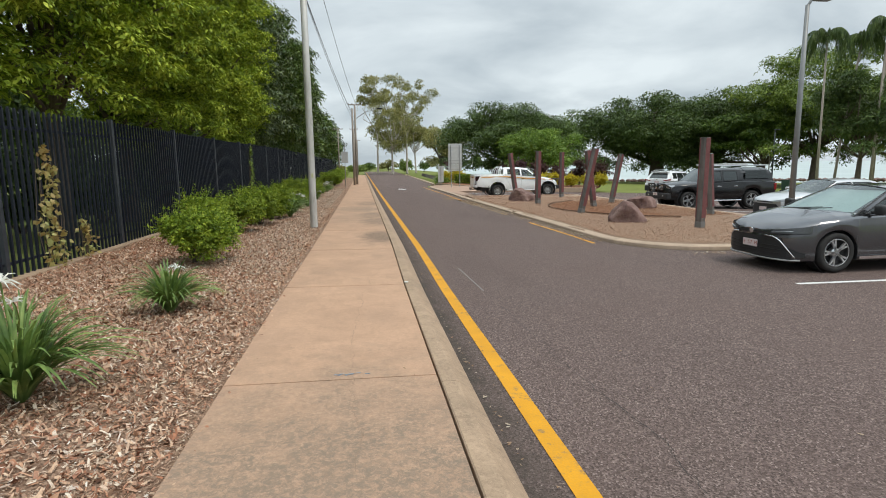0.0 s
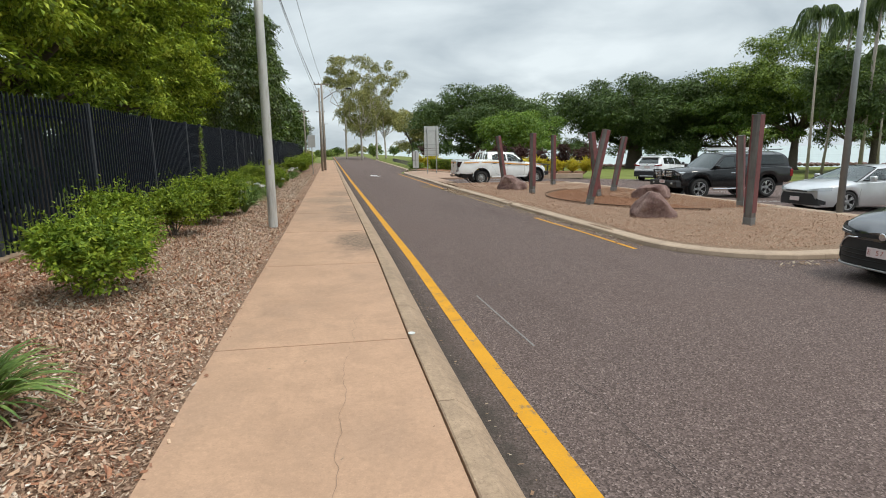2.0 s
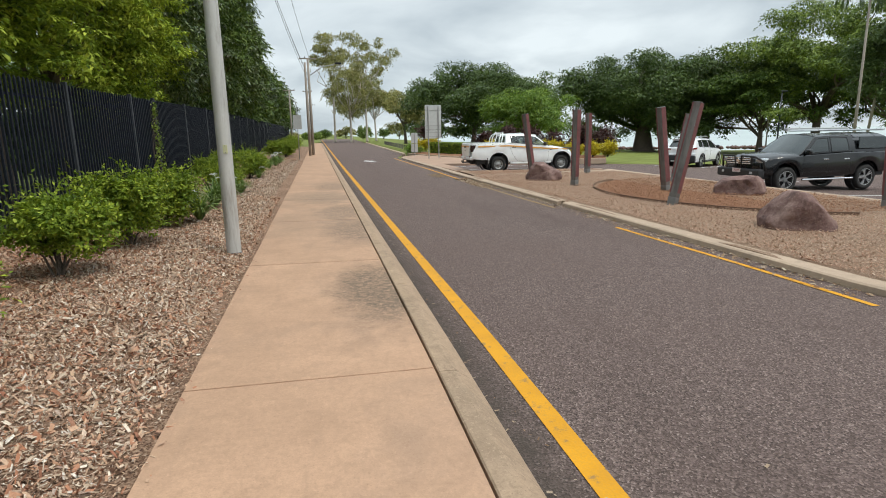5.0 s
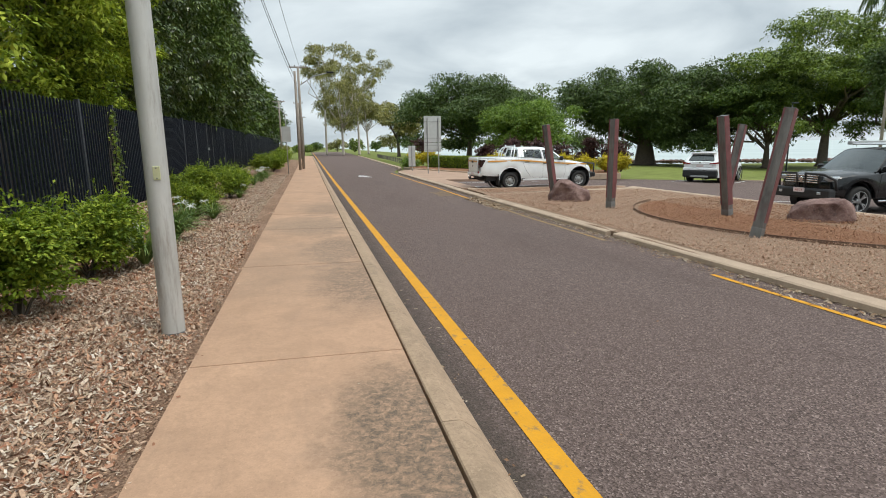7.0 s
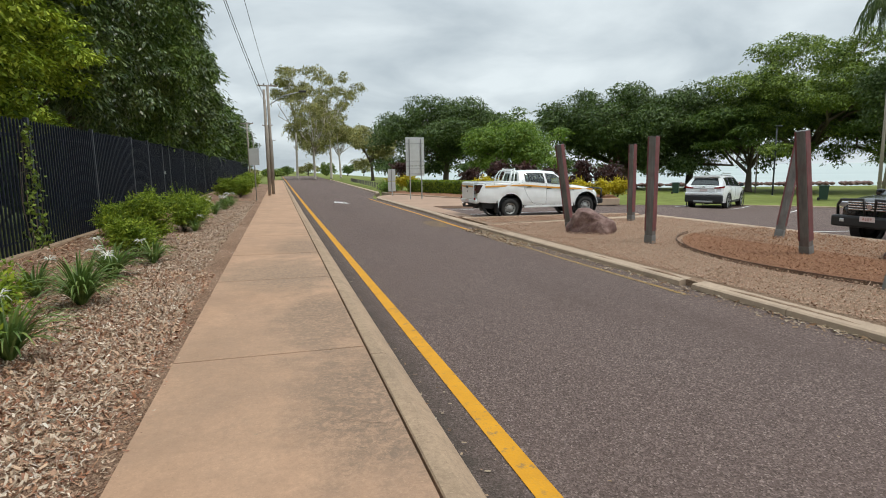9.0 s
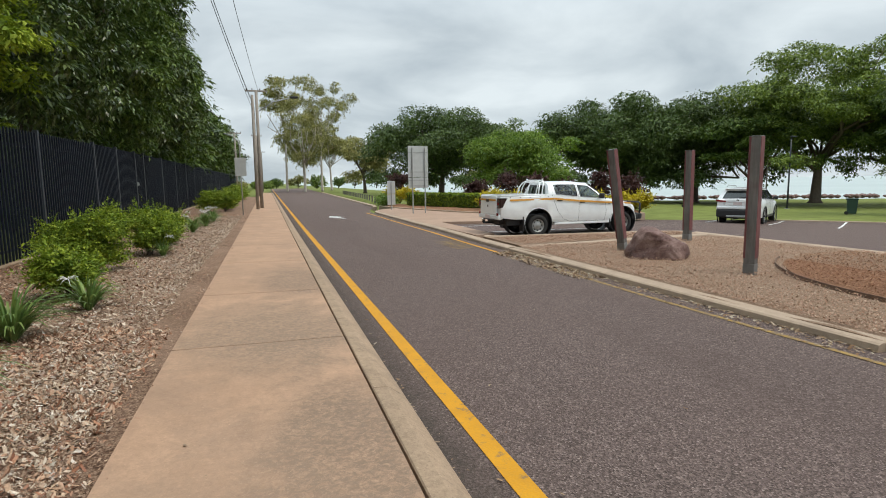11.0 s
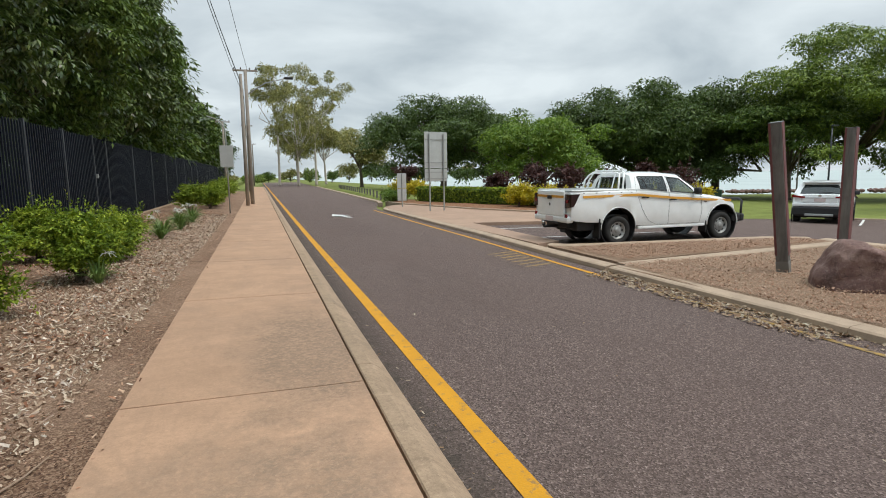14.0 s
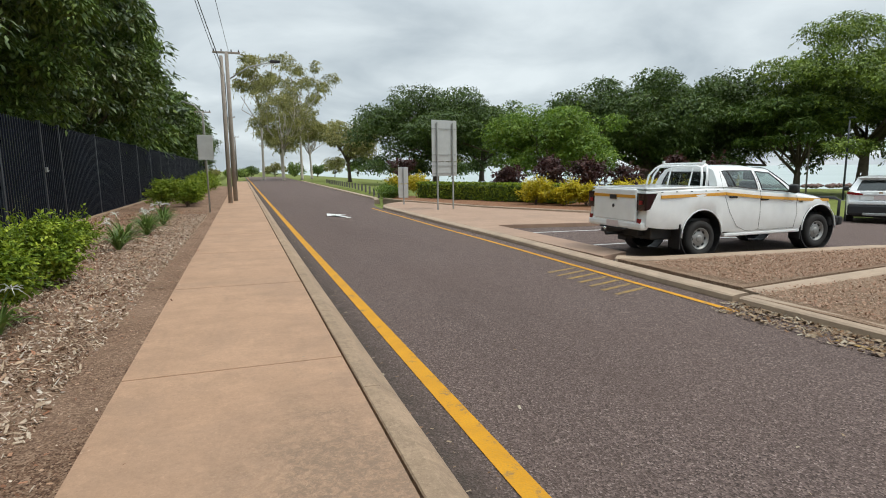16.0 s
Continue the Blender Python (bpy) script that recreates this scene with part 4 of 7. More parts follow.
M_PLATE = simple("white_plate", (0.66, 0.55, 0.54), 0.5, 0, 0.06, 20)
M_OCHRE = simple("ochre_letters", (0.35, 0.08, 0.05), 0.5, 0, 0.05, 20)
M_STRIPE = simple("gold_stripe", (0.62, 0.3, 0.03), 0.4, 0, 0.06, 8)
M_SEAT = simple("grey_seat_fabric", (0.05, 0.05, 0.055), 0.9, 0, 0.2, 20)
M_TEXT = simple("dark_letters", (0.03, 0.03, 0.04), 0.6)


def lathe(profile, seg=28, closed=False):
    """Turn (radius, offset) pairs about the y axis; a closed profile makes a ring."""
    bm = bmesh.new()
    rings = [[bm.verts.new((r * math.cos(2 * math.pi * k / seg), o, r * math.sin(2 * math.pi * k / seg))) for k in range(seg)] for r, o in profile]
    for a, b in zip(rings, rings[1:]):
        for k in range(seg):
            bm.faces.new((a[k], a[(k + 1) % seg], b[(k + 1) % seg], b[k]))
    if closed:
        a, b = rings[-1], rings[0]
        for k in range(seg):
            bm.faces.new((a[k], a[(k + 1) % seg], b[(k + 1) % seg], b[k]))
    else:
        bm.faces.new(rings[0][::-1]); bm.faces.new(rings[-1])
    return bm


def wheel(parent, x, y, R, width, style, side):
    """A road wheel: hub, tyre and rim; side is +1 for the outside towards +y."""
    w = width / 2
    r = R * (0.62 if style == "steel" else 0.7)
    hub = part("wheel", lathe([(0.05, -0.02), (0.075, -0.02), (0.075, w * 0.62), (0.06, w * 0.72), (0.02, w * 0.74)], 14), M_STEELRIM if style == "steel" else M_ALLOY, parent, smooth=True)
    hub.location = (x, y, R)
    hub.rotation_euler = (0, 0, 0 if side > 0 else math.pi)
    part("tyre", lathe([(r, -w * 0.9), (R * 0.9, -w), (R * 0.985, -w * 0.8), (R, -w * 0.4), (R, w * 0.4), (R * 0.985, w * 0.8), (R * 0.9, w), (r, w * 0.9), (r * 0.97, w * 0.7), (r * 0.97, -w * 0.7)], 36, True), M_RUBBER, hub, smooth=True)
    bm = bmesh.new()
    if style == "steel":
        b2 = lathe([(0.06, w * 0.55), (r * 0.5, w * 0.62), (r * 0.62, w * 0.45), (r * 0.82, w * 0.38), (r * 0.9, w * 0.8), (r * 0.97, w * 0.86), (r * 0.97, w * 0.6), (r * 0.8, w * 0.2), (0.06, w * 0.3)], 28)
        part("rim", b2, M_STEELRIM, hub, smooth=True)
        bm.free()
        first = None
        for k in range(8):
            m = Matrix.Rotation(2 * math.pi * k / 8, 4, "Y") @ Matrix.Translation((r * 0.72, w * 0.43, 0))
            if first is None:
                first = part("vent_hole", box((-0.018, -0.012, -0.03), (0.018, 0.012, 0.03), 0.004), M_PLASTIC, hub)
                first.matrix_local = m
            else:
                vh = new("vent_hole", first.data)
                vh.parent = hub
                vh.matrix_local = m
    else:
        part("rim_barrel", lathe([(r * 0.9, w * 0.82), (r * 0.985, w * 0.9), (r * 0.985, w * 0.3), (r * 0.92, -w * 0.5), (r * 0.92, -w * 0.52), (r * 0.02, -w * 0.5), (r * 0.02, -w * 0.1), (r * 0.85, -w * 0.1), (r * 0.9, w * 0.5)], 32, True), M_PLASTIC, hub, smooth=True)
        n = 5
        for k in range(n):
            for d in (-0.16, 0.16):
                a = 2 * math.pi * k / n
                p0 = (0.06, 0.0); p1 = (r * 0.95, 0.0)
                m = Matrix.Rotation(a + d * 0.55, 4, "Y")
                m2 = m @ Matrix.Translation((r * 0.5, w * 0.72, 0)) @ Matrix.Rotation(d * 0.9, 4, "Y")
                add_box(bm, (-r * 0.45, -0.018, -0.014), (r * 0.45, 0.014, 0.014), 0.0, m2)
        part("rim", bm, M_ALLOY, hub)
        part("rim_edge", lathe([(r * 0.93, w * 0.84), (r * 0.985, w * 0.92), (r * 0.985, w * 0.8), (r * 0.93, w * 0.78)], 32, True), M_ALLOY, hub, smooth=True)
    return hub


def shell(L, W, prof, wheels, R_arch, wheel_z, sill):
    """Lower body: cross-sections along the length whose lower edge follows the wheel arches."""
    xs = set(np.linspace(-L / 2, L / 2, 46).tolist())
    for wx in wheels:
        xs |= set((wx + R_arch * np.sin(np.linspace(-math.pi / 2, math.pi / 2, 23))).tolist())
    xs = sorted(xs)
    px, pw, pd, ps, pb = (np.array(c) for c in zip(*prof))
    bm = bmesh.new()
    rings = []
    for x in xs:
        w = W / 2 * np.interp(x, px, pw)
        deck = np.interp(x, px, pd)
        sh = np.interp(x, px, ps)
        zb = np.interp(x, px, pb)
        flare = 0.0
        for wx in wheels:
            if abs(x - wx) < R_arch:
                zb = max(zb, wheel_z + math.sqrt(max(R_arch ** 2 - (x - wx) ** 2, 0)))
            flare = max(flare, 0.022 * math.exp(-((x - wx) / (R_arch * 0.95)) ** 4))
        zb = min(zb, sh - 0.12)
        w += flare
        hgt = sh - zb
        half = [(w * 0.93 - 0.03, zb + 0.012), (w * 0.975, zb), (w * 0.992, zb + 0.03 * min(1, hgt * 3)), (w, zb + hgt * 0.45), (w * 0.992, zb + hgt * 0.7), (w * 0.975, sh - 0.035), (w * 0.93, sh), (w * 0.8, sh + (deck - sh) * 0.55), (w * 0.45, sh + (deck - sh) * 0.93), (0.0, deck)]
        ring = [bm.verts.new((x, y, z)) for y, z in half] + [bm.verts.new((x, -y, z)) for y, z in half[-2::-1]]
        rings.append(ring)
    for a, b in zip(rings, rings[1:]):
        for k in range(len(a) - 1):
            bm.faces.new((a[k], a[k + 1], b[k + 1], b[k]))
    bm.faces.new(rings[0]); bm.faces.new(rings[-1][::-1])
    bmesh.ops.remove_doubles(bm, verts=bm.verts, dist=0.0004)
    return bm


def skin_x(prof, W, y):
    """x of the rounded nose of a body at the half-width y."""
    pts = [(W / 2 * p[1], p[0]) for p in prof if p[0] > 0.8][::-1]
    return float(np.interp(abs(y), [a for a, _ in pts], [b for _, b in pts]))


def strip(p, q, r, s, out, thick):
    """A flat bar between four corners, thickened towards out."""
    bm = bmesh.new()
    o = Vector(out).normalized() * thick
    a = [bm.verts.new(Vector(v)) for v in (p, q, r, s)]
    b = [bm.verts.new(Vector(v) + o) for v in (p, q, r, s)]
    bm.faces.new(a[::-1]); bm.faces.new(b)
    for k in range(4):
        bm.faces.new((a[k], a[(k + 1) % 4], b[(k + 1) % 4], b[k]))
    return bm


def along(pts):
    xs = [p[0] for p in pts]; zs = [p[1] for p in pts]
    return lambda x: float(np.interp(x, xs, zs))


def greenhouse(car, cols, panes, belt, edge, crown, wb, wr, mat, glass, bow=0.16, rear_glass=None):
    """A cab above the belt line. cols are the pillar lines from rear to front as (x at the belt, x at the roof);
    panes lists the gaps between them that are glazed; belt and edge give the heights of belt and roof edge along x."""
    vs = (0.0, 0.06, 0.34, 0.62, 0.87, 1.0)
    n = len(cols)

    def wall(i, v, s):
        xb, xt = cols[i]
        b, e = belt(xb), edge(xt)
        return Vector((xb + (xt - xb) * v ** 1.08, s * (wb + (wr - wb) * v ** 1.35), b + (e - b) * v))

    def cap(i, u):
        """Roof at pillar line i, u from -1 to 1 across."""
        xt = cols[i][1]
        x = xt + (bow * 0.75 * (1 - u * u) if i == n - 1 else 0) - (0.03 * (1 - u * u) if i == 0 else 0)
        return Vector((x, u * wr, edge(xt) + crown * (1 - abs(u) ** 3.2)))

    def fill(bm, grid):
        g = [[bm.verts.new(p) for p in row] for row in grid]
        for a, b in zip(g, g[1:]):
            for k in range(len(a) - 1):
                bm.faces.new((a[k], a[k + 1], b[k + 1], b[k]))
    body = bmesh.new()
    for s in (-1, 1):
        for i in range(n - 1):
            for j in range(len(vs) - 1):
                if i in panes and 1 <= j <= 3:
                    continue
                fill(body, [[wall(i, vs[j], s), wall(i + 1, vs[j], s)], [wall(i, vs[j + 1], s), wall(i + 1, vs[j + 1], s)]])
    us = [-1 + k / 8 for k in range(17)]
    fill(body, [[cap(i, u) for u in us] for i in range(n)])
    back = [[wall(0, v, -1).lerp(wall(0, v, 1), (u + 1) / 2) + Vector((-0.03 * (1 - u * u) * v, 0, crown * (1 - abs(u) ** 3.2) * max(v - 0.87, 0) / 0.13)) for u in us] for v in vs]
    fill(body, back[:2]); fill(body, back[4:])
    fill(body, [row[:3] for row in back[1:5]]); fill(body, [row[-3:] for row in back[1:5]])
    bmesh.ops.remove_doubles(body, verts=body.verts, dist=0.0005)
    bmesh.ops.recalc_face_normals(body, faces=body.faces)
    smooth_by_angle(part("cab", body, mat, car), 40)

    def glaze(name, grid, g):
        bm = bmesh.new(); fill(bm, grid)
        part(name, bm, g, car, smooth=True)
        rim = grid[0] + [r[-1] for r in grid[1:]] + grid[-1][::-1][1:] + [r[0] for r in grid[::-1][1:]]
        part("window_seal", tube([tuple(p) for p in rim], 0.013, 5), M_PLASTIC, car)
    for s in (-1, 1):
        for i in panes:
            glaze("side_window", [[wall(i, v, s), wall(i, v, s).lerp(wall(i + 1, v, s), 0.5), wall(i + 1, v, s)] for v in vs[1:5]], (rear_glass or glass) if i < max(panes) else glass)
    glaze("rear_window", [row[2:-2] for row in back[1:5]], rear_glass or glass)
    screen = [[wall(n - 1, v, -1).lerp(wall(n - 1, v, 1), (u + 1) / 2) + Vector((bow * (1 - u * u) * (1 - 0.25 * v), 0, crown * (1 - abs(u) ** 3.2) * v)) for u in us] for v in vs]
    glaze("windscreen", screen, glass)
    x0, x1 = cols[0][0], cols[-1][0]
    zb = belt((x0 + x1) / 2)
    for x in (x0 + (x1 - x0) * 0.36, x0 + (x1 - x0) * 0.68):
        for y in (-0.36, 0.36):
            part("seat", box((x - 0.12, y - 0.23, zb - 0.45), (x + 0.04, y + 0.23, zb + 0.18), 0.05), M_SEAT, car)
            part("headrest", box((x - 0.13, y - 0.13, zb + 0.2), (x - 0.03, y + 0.13, zb + 0.37), 0.04), M_SEAT, car)
    part("dashboard", box((x1 - 0.6, -wb * 0.9, zb - 0.3), (x1 - 0.05, wb * 0.9, zb - 0.03), 0.04), M_PLASTIC, car)
    part("steering_wheel", lathe([(0.17, -0.012), (0.19, 0.0), (0.17, 0.012), (0.155, 0.0)], 20, True), M_PLASTIC, car).matrix_local = Matrix.Translation((x1 - 0.68, -0.36, zb + 0.02)) @ Matrix.Rotation(radians(65), 4, "Z") @ Matrix.Rotation(radians(25), 4, "X")


def text_mesh(body, size):
    cu = bpy.data.curves.new("letters", "FONT")
    cu.body, cu.size, cu.align_x, cu.align_y, cu.extrude = body, size, "CENTER", "CENTER", 0.001
    ob = bpy.data.objects.new("letters", cu)
    scene.collection.objects.link(ob)
    dg = bpy.context.evaluated_depsgraph_get()
    dg.update()
    me = bpy.data.meshes.new_from_object(ob.evaluated_get(dg))
    bpy.data.objects.remove(ob)
    return me


def sheet_bm(f, nx, ny):
    """A small curved panel as a bmesh, from f(u, v) -> xyz."""
    bm = bmesh.new()
    g = [[bm.verts.new(f(i / nx, j / ny)) for i in range(nx + 1)] for j in range(ny + 1)]
    for j in range(ny):
        for i in range(nx):
            bm.faces.new((g[j][i], g[j][i + 1], g[j + 1][i + 1], g[j + 1][i]))
    return bm


def number_plate(car, m, body, ink, w=0.36, h=0.125):
    p = part("number_plate", box((-w / 2, -h / 2, -0.004), (w / 2, h / 2, 0.004), 0.003), M_PLATE, car)
    p.matrix_local = m
    if body:
        for k, ch in enumerate(body):
            if ch != " ":
                t = link_mesh("letter", text_mesh(ch, h * 0.72), ink, p)
                t.location = ((k - (len(body) - 1) / 2) * h * 0.46, 0, 0.0055)
    return p


def panel_gap(car, pts, r=0.003):
    part("panel_gap", tube(pts, r, 5), M_PLASTIC, car)


def mirrors(car, x, y, z, mat):
    for s in (-1, 1):
        bm = box((x - 0.07, s * y - 0.09 + s * 0.12, z), (x + 0.06, s * y + 0.09 + s * 0.12, z + 0.17), 0.04)
        part("wing_mirror", bm, mat, car, smooth=True)
        part("mirror_arm", tube([(x, s * (y - 0.03), z + 0.03), (x, s * (y + 0.1), z + 0.05)], 0.025, 6), M_PLASTIC, car)


def handles(car, spots, y, mat):
    for x, z in spots:
        for s in (-1, 1):
            part("door_handle", box((x - 0.1, s * y - 0.02, z - 0.018), (x + 0.1, s * y + 0.028, z + 0.018), 0.012), mat, car)


def underbody(car, L, W, z0, z1):
    part("underbody", box((-L / 2 + 0.25, -W / 2 + 0.2, z0), (L / 2 - 0.25, W / 2 - 0.2, z1), 0.03), M_PLASTIC, car)


def car_at(name, x, y, yaw, label, category, z=None):
    return thing(name, pose(x, y, (G(y) + ROAD + lot_drop(x) + 0.012) if z is None else z, 0, 0, yaw), label, category)


def place_flat(normal_x, x, y, z):
    """Pose for a plate that faces along +x or -x."""
    return Matrix.Translation((x, y, z)) @ Matrix(((0, 0, normal_x, 0), (normal_x, 0, 0, 0), (0, 1, 0, 0), (0, 0, 0, 1)))


# white dual-cab utility
def white_ute():
    c = car_at("utility_truck", 9.47, 33.9, 0.4, "white dual-cab utility truck with a gold side stripe", "utility truck")
    L, W = 5.2, 1.8
    belt = along([(-2.6, 1.31), (-0.75, 1.335), (-0.5, 1.33), (0.15, 1.25), (0.95, 1.19), (2.7, 1.1)])
    # x, width, middle height, shoulder height, lower edge
    prof = [(-2.66, 0.86, 1.22, 1.2, 0.7), (-2.62, 0.95, 1.31, 1.29, 0.64), (-2.5, 0.975, 1.33, 1.31, 0.62), (-2.2, 0.99, 1.34, 1.32, 0.58), (-1.2, 1.0, 1.345, 1.325, 0.54), (-0.76, 1.0, 1.345, 1.325, 0.46), (-0.45, 1.0, 1.34, 1.32, 0.42), (0.2, 1.0, 1.27, 1.245, 0.42), (1.1, 1.0, 1.22, 1.175, 0.42), (1.3, 0.995, 1.21, 1.15, 0.42), (1.6, 0.985, 1.18, 1.11, 0.44), (1.95, 0.965, 1.12, 1.06, 0.48), (2.2, 0.93, 1.06, 1.0, 0.5), (2.4, 0.87, 0.98, 0.92, 0.48), (2.5, 0.78, 0.9, 0.85, 0.48), (2.55, 0.6, 0.82, 0.78, 0.5)]
    wx = (-1.3, 1.9)
    bm = shell(L, W, prof, wx, 0.5, 0.42, 0.4)
    smooth_by_angle(part("body", bm, P_WHITE, c))
    greenhouse(c, [(-0.94, -0.86), (-0.66, -0.68), (-0.46, -0.56), (0.13, 0.1), (0.25, 0.2), (1.06, 0.52), (1.22, 0.64)], (1, 2, 4), belt, along([(-1.0, 1.66), (-0.6, 1.7), (0.1, 1.7), (0.7, 1.63)]), 0.075, 0.865, 0.66, P_WHITE, M_GLASS, 0.2)
    underbody(c, L, W, 0.36, 0.74)
    for x in wx:
        for s in (-1, 1):
            wheel(c, x, s * 0.77, 0.352, 0.24, "steel", s)
            part("arch_liner", lathe([(0.5, -0.16), (0.5, 0.12), (0.48, 0.12), (0.48, -0.16)], 24, True), M_PLASTIC, c).matrix_local = Matrix.Translation((x, s * 0.72, 0.42))
            part("arch_lip", tube([(x + 0.5 * math.cos(a), s * 0.905, 0.42 + 0.5 * math.sin(a)) for a in np.linspace(-0.05, math.pi + 0.05, 22)], 0.014, 5), P_WHITE, c, smooth=True)
    for s in (-1, 1):
        for x0, x1 in ((-2.3, -0.76), (-0.74, 0.17), (0.19, 1.17), (1.2, 2.2)):
            z0, z1 = belt(x0) - 0.125, belt(x1) - 0.125
            k0, k1 = (0.975 if x0 < -2 else 1.0), (0.945 if x1 > 2 else 1.0)
            part("stripe", strip((x0, s * 0.902 * k0, z0 - 0.028), (x1, s * 0.902 * k1, z1 - 0.028), (x1, s * 0.896 * k1, z1 + 0.028), (x0, s * 0.896 * k0, z0 + 0.028), (0, s, 0), 0.022), M_STRIPE, c, "gold reflective stripe")
        lamp = part("tail_lamp", sheet_bm(lambda u, v, s=s: (-2.665 + 0.02 * (1 - u) + 0.36 * max(u - 0.35, 0) ** 1.25 * (0.5 + 0.75 * v), s * (0.655 + 0.245 * min(u / 0.42, 1.0) ** 0.8 - 0.03 * (1 - min(u / 0.35, 1))), 0.93 + 0.33 * v + 0.04 * u * (1 - v)), 12, 5), M_DARKLAMP, c, "smoked wraparound tail lamp", smooth=True)
        part("lamp_lens", box((-2.675, s * 0.76 - 0.045, 1.05), (-2.655, s * 0.76 + 0.045, 1.13), 0.008), M_REDLAMP, c)
        part("mud_flap", box((-1.86, s * 0.76 - 0.16, 0.18), (-1.83, s * 0.76 + 0.14, 0.66), 0.01), M_PLASTIC, c)
        part("mud_flap", box((1.36, s * 0.76 - 0.14, 0.2), (1.39, s * 0.76 + 0.12, 0.5), 0.01), M_PLASTIC, c)
        part("side_sill", box((-0.72, s * 0.84 - 0.05, 0.36), (1.36, s * 0.84 + 0.04, 0.43), 0.02), P_WHITE, c)
        part("reflector", box((-2.69, s * 0.74 - 0.05, 0.7), (-2.655, s * 0.74 + 0.05, 0.79), 0.01), M_REDLAMP, c)
        part("head_lamp", sheet_bm(lambda u, v, s=s: (2.5 - 0.3 * u ** 1.4 - 0.02 * v, s * (0.5 + 0.36 * u), 0.84 + 0.05 * u + 0.14 * v * (0.6 + 0.4 * u)), 8, 4), M_HEADLAMP, c, smooth=True)
        part("tray_rail", tube([(-2.56, s * 0.84, 1.335), (-0.8, s * 0.85, 1.345)], 0.02, 6), P_WHITE, c, smooth=True)
        for x in (-2.3, -1.95, -1.6, -1.25, -0.95):
            part("tie_hook", box((x - 0.02, s * 0.9 - 0.008, 1.27), (x + 0.02, s * 0.9 + 0.006, 1.285), 0.003), M_PLASTIC, c)
        part("indicator", box((1.3, s * 0.89 - 0.012, 0.98), (1.38, s * 0.89 + 0.012, 1.0), 0.004), M_PLASTIC, c)
    part("tailgate", box((-2.69, -0.64, 0.72), (-2.63, 0.64, 1.335), 0.025), P_WHITE, c)
    part("tailgate_stripe", box((-2.698, -0.64, 1.17), (-2.689, 0.64, 1.225)), M_STRIPE, c)
    part("tailgate_handle", box((-2.715, -0.1, 1.13), (-2.685, 0.1, 1.22), 0.012), M_PLASTIC, c)
    part("badge", lathe([(0.035, -0.004), (0.042, 0.0), (0.035, 0.004)], 6), M_PLASTIC, c).matrix_local = Matrix.Translation((-2.694, 0, 1.0)) @ Matrix.Rotation(radians(90), 4, "Z")
    number_plate(c, place_flat(-1, -2.705, 0.0, 0.65), "", M_TEXT)
    part("rear_bumper", box((-2.695, -0.82, 0.57), (-2.5, 0.82, 0.735), 0.05), P_WHITE, c)
    part("bumper_step", box((-2.7, -0.42, 0.545), (-2.6, 0.42, 0.58), 0.015), M_PLASTIC, c)
    part("chassis_beam", box((-2.5, -0.5, 0.42), (-1.7, 0.5, 0.56), 0.02), M_PLASTIC, c)
    part("spare_wheel", lathe([(0.1, -0.1), (0.34, -0.1), (0.34, 0.1), (0.1, 0.1)], 22), M_RUBBER, c).matrix_local = Matrix.Translation((-2.1, 0, 0.46)) @ Matrix.Rotation(radians(90), 4, "X")
    part("tow_bar", tube([(-2.4, 0, 0.45), (-2.85, 0, 0.45), (-2.87, 0, 0.52)], [0.035, 0.03, 0.03], 8), M_PLASTIC, c)
    part("tow_plug", box((-2.76, 0.18, 0.46), (-2.7, 0.28, 0.54), 0.01), M_PLASTIC, c)
    part("tow_ball", lathe([(0.01, -0.03), (0.03, -0.015), (0.033, 0.0), (0.03, 0.015), (0.01, 0.03)], 12), M_CHROME, c).matrix_local = Matrix.Translation((-2.87, 0, 0.56))
    part("tonneau_cover", box((-2.58, -0.8, 1.33), (-0.98, 0.8, 1.362), 0.014), P_WHITE, c, "white flat tray cover")
    # tube frame over the front of the tray
    for x, top in ((-1.0, 1.8), (-1.13, 1.75)):
        part("roll_bar", tube([(x - 0.12, -0.77, 1.34), (x - 0.08, -0.74, 1.56), (x, -0.64, top - 0.04), (x + 0.02, -0.52, top), (x + 0.02, 0.52, top), (x, 0.64, top - 0.04), (x - 0.08, 0.74, 1.56), (x - 0.12, 0.77, 1.34)], 0.023, 8), P_WHITE, c, smooth=True)
    for y in (-0.3, 0.3):
        part("roll_bar", tube([(-1.1, y, 1.35), (-0.99, y, 1.79)], 0.018, 6), P_WHITE, c)
    for y in (-0.55, 0.55):
        part("bar_end", tube([(-0.99, y, 1.79), (-0.99, y, 1.86)], 0.03, 8), P_WHITE, c)
    for s in (-1, 1):
        part("roll_bar", tube([(-1.12, s * 0.62, 1.72), (-0.99, s * 0.62, 1.78)], 0.02, 6), P_WHITE, c)
        panel_gap(c, [(1.16, s * 0.893, 0.46), (1.22, s * 0.91, 0.78), (1.18, s * 0.888, 1.14)])
        panel_gap(c, [(0.17, s * 0.893, 0.46), (0.18, s * 0.91, 0.8), (0.19, s * 0.885, 1.22), (0.15, s * 0.72, 1.65)])
        panel_gap(c, [(-0.18, s * 0.893, 0.46), (-0.42, s * 0.9, 0.56), (-0.62, s * 0.908, 0.84), (-0.74, s * 0.893, 1.14), (-0.8, s * 0.87, 1.33), (-0.76, s * 0.73, 1.64)])
        panel_gap(c, [(1.16, s * 0.893, 0.46), (-0.18, s * 0.893, 0.46)])
        panel_gap(c, [(-0.78, s * 0.9, 0.72), (-0.98, s * 0.908, 1.0), (-1.04, s * 0.885, 1.32)])
        panel_gap(c, [(1.12, s * 0.82, 1.2), (1.8, s * 0.8, 1.12), (2.3, s * 0.74, 0.98)])
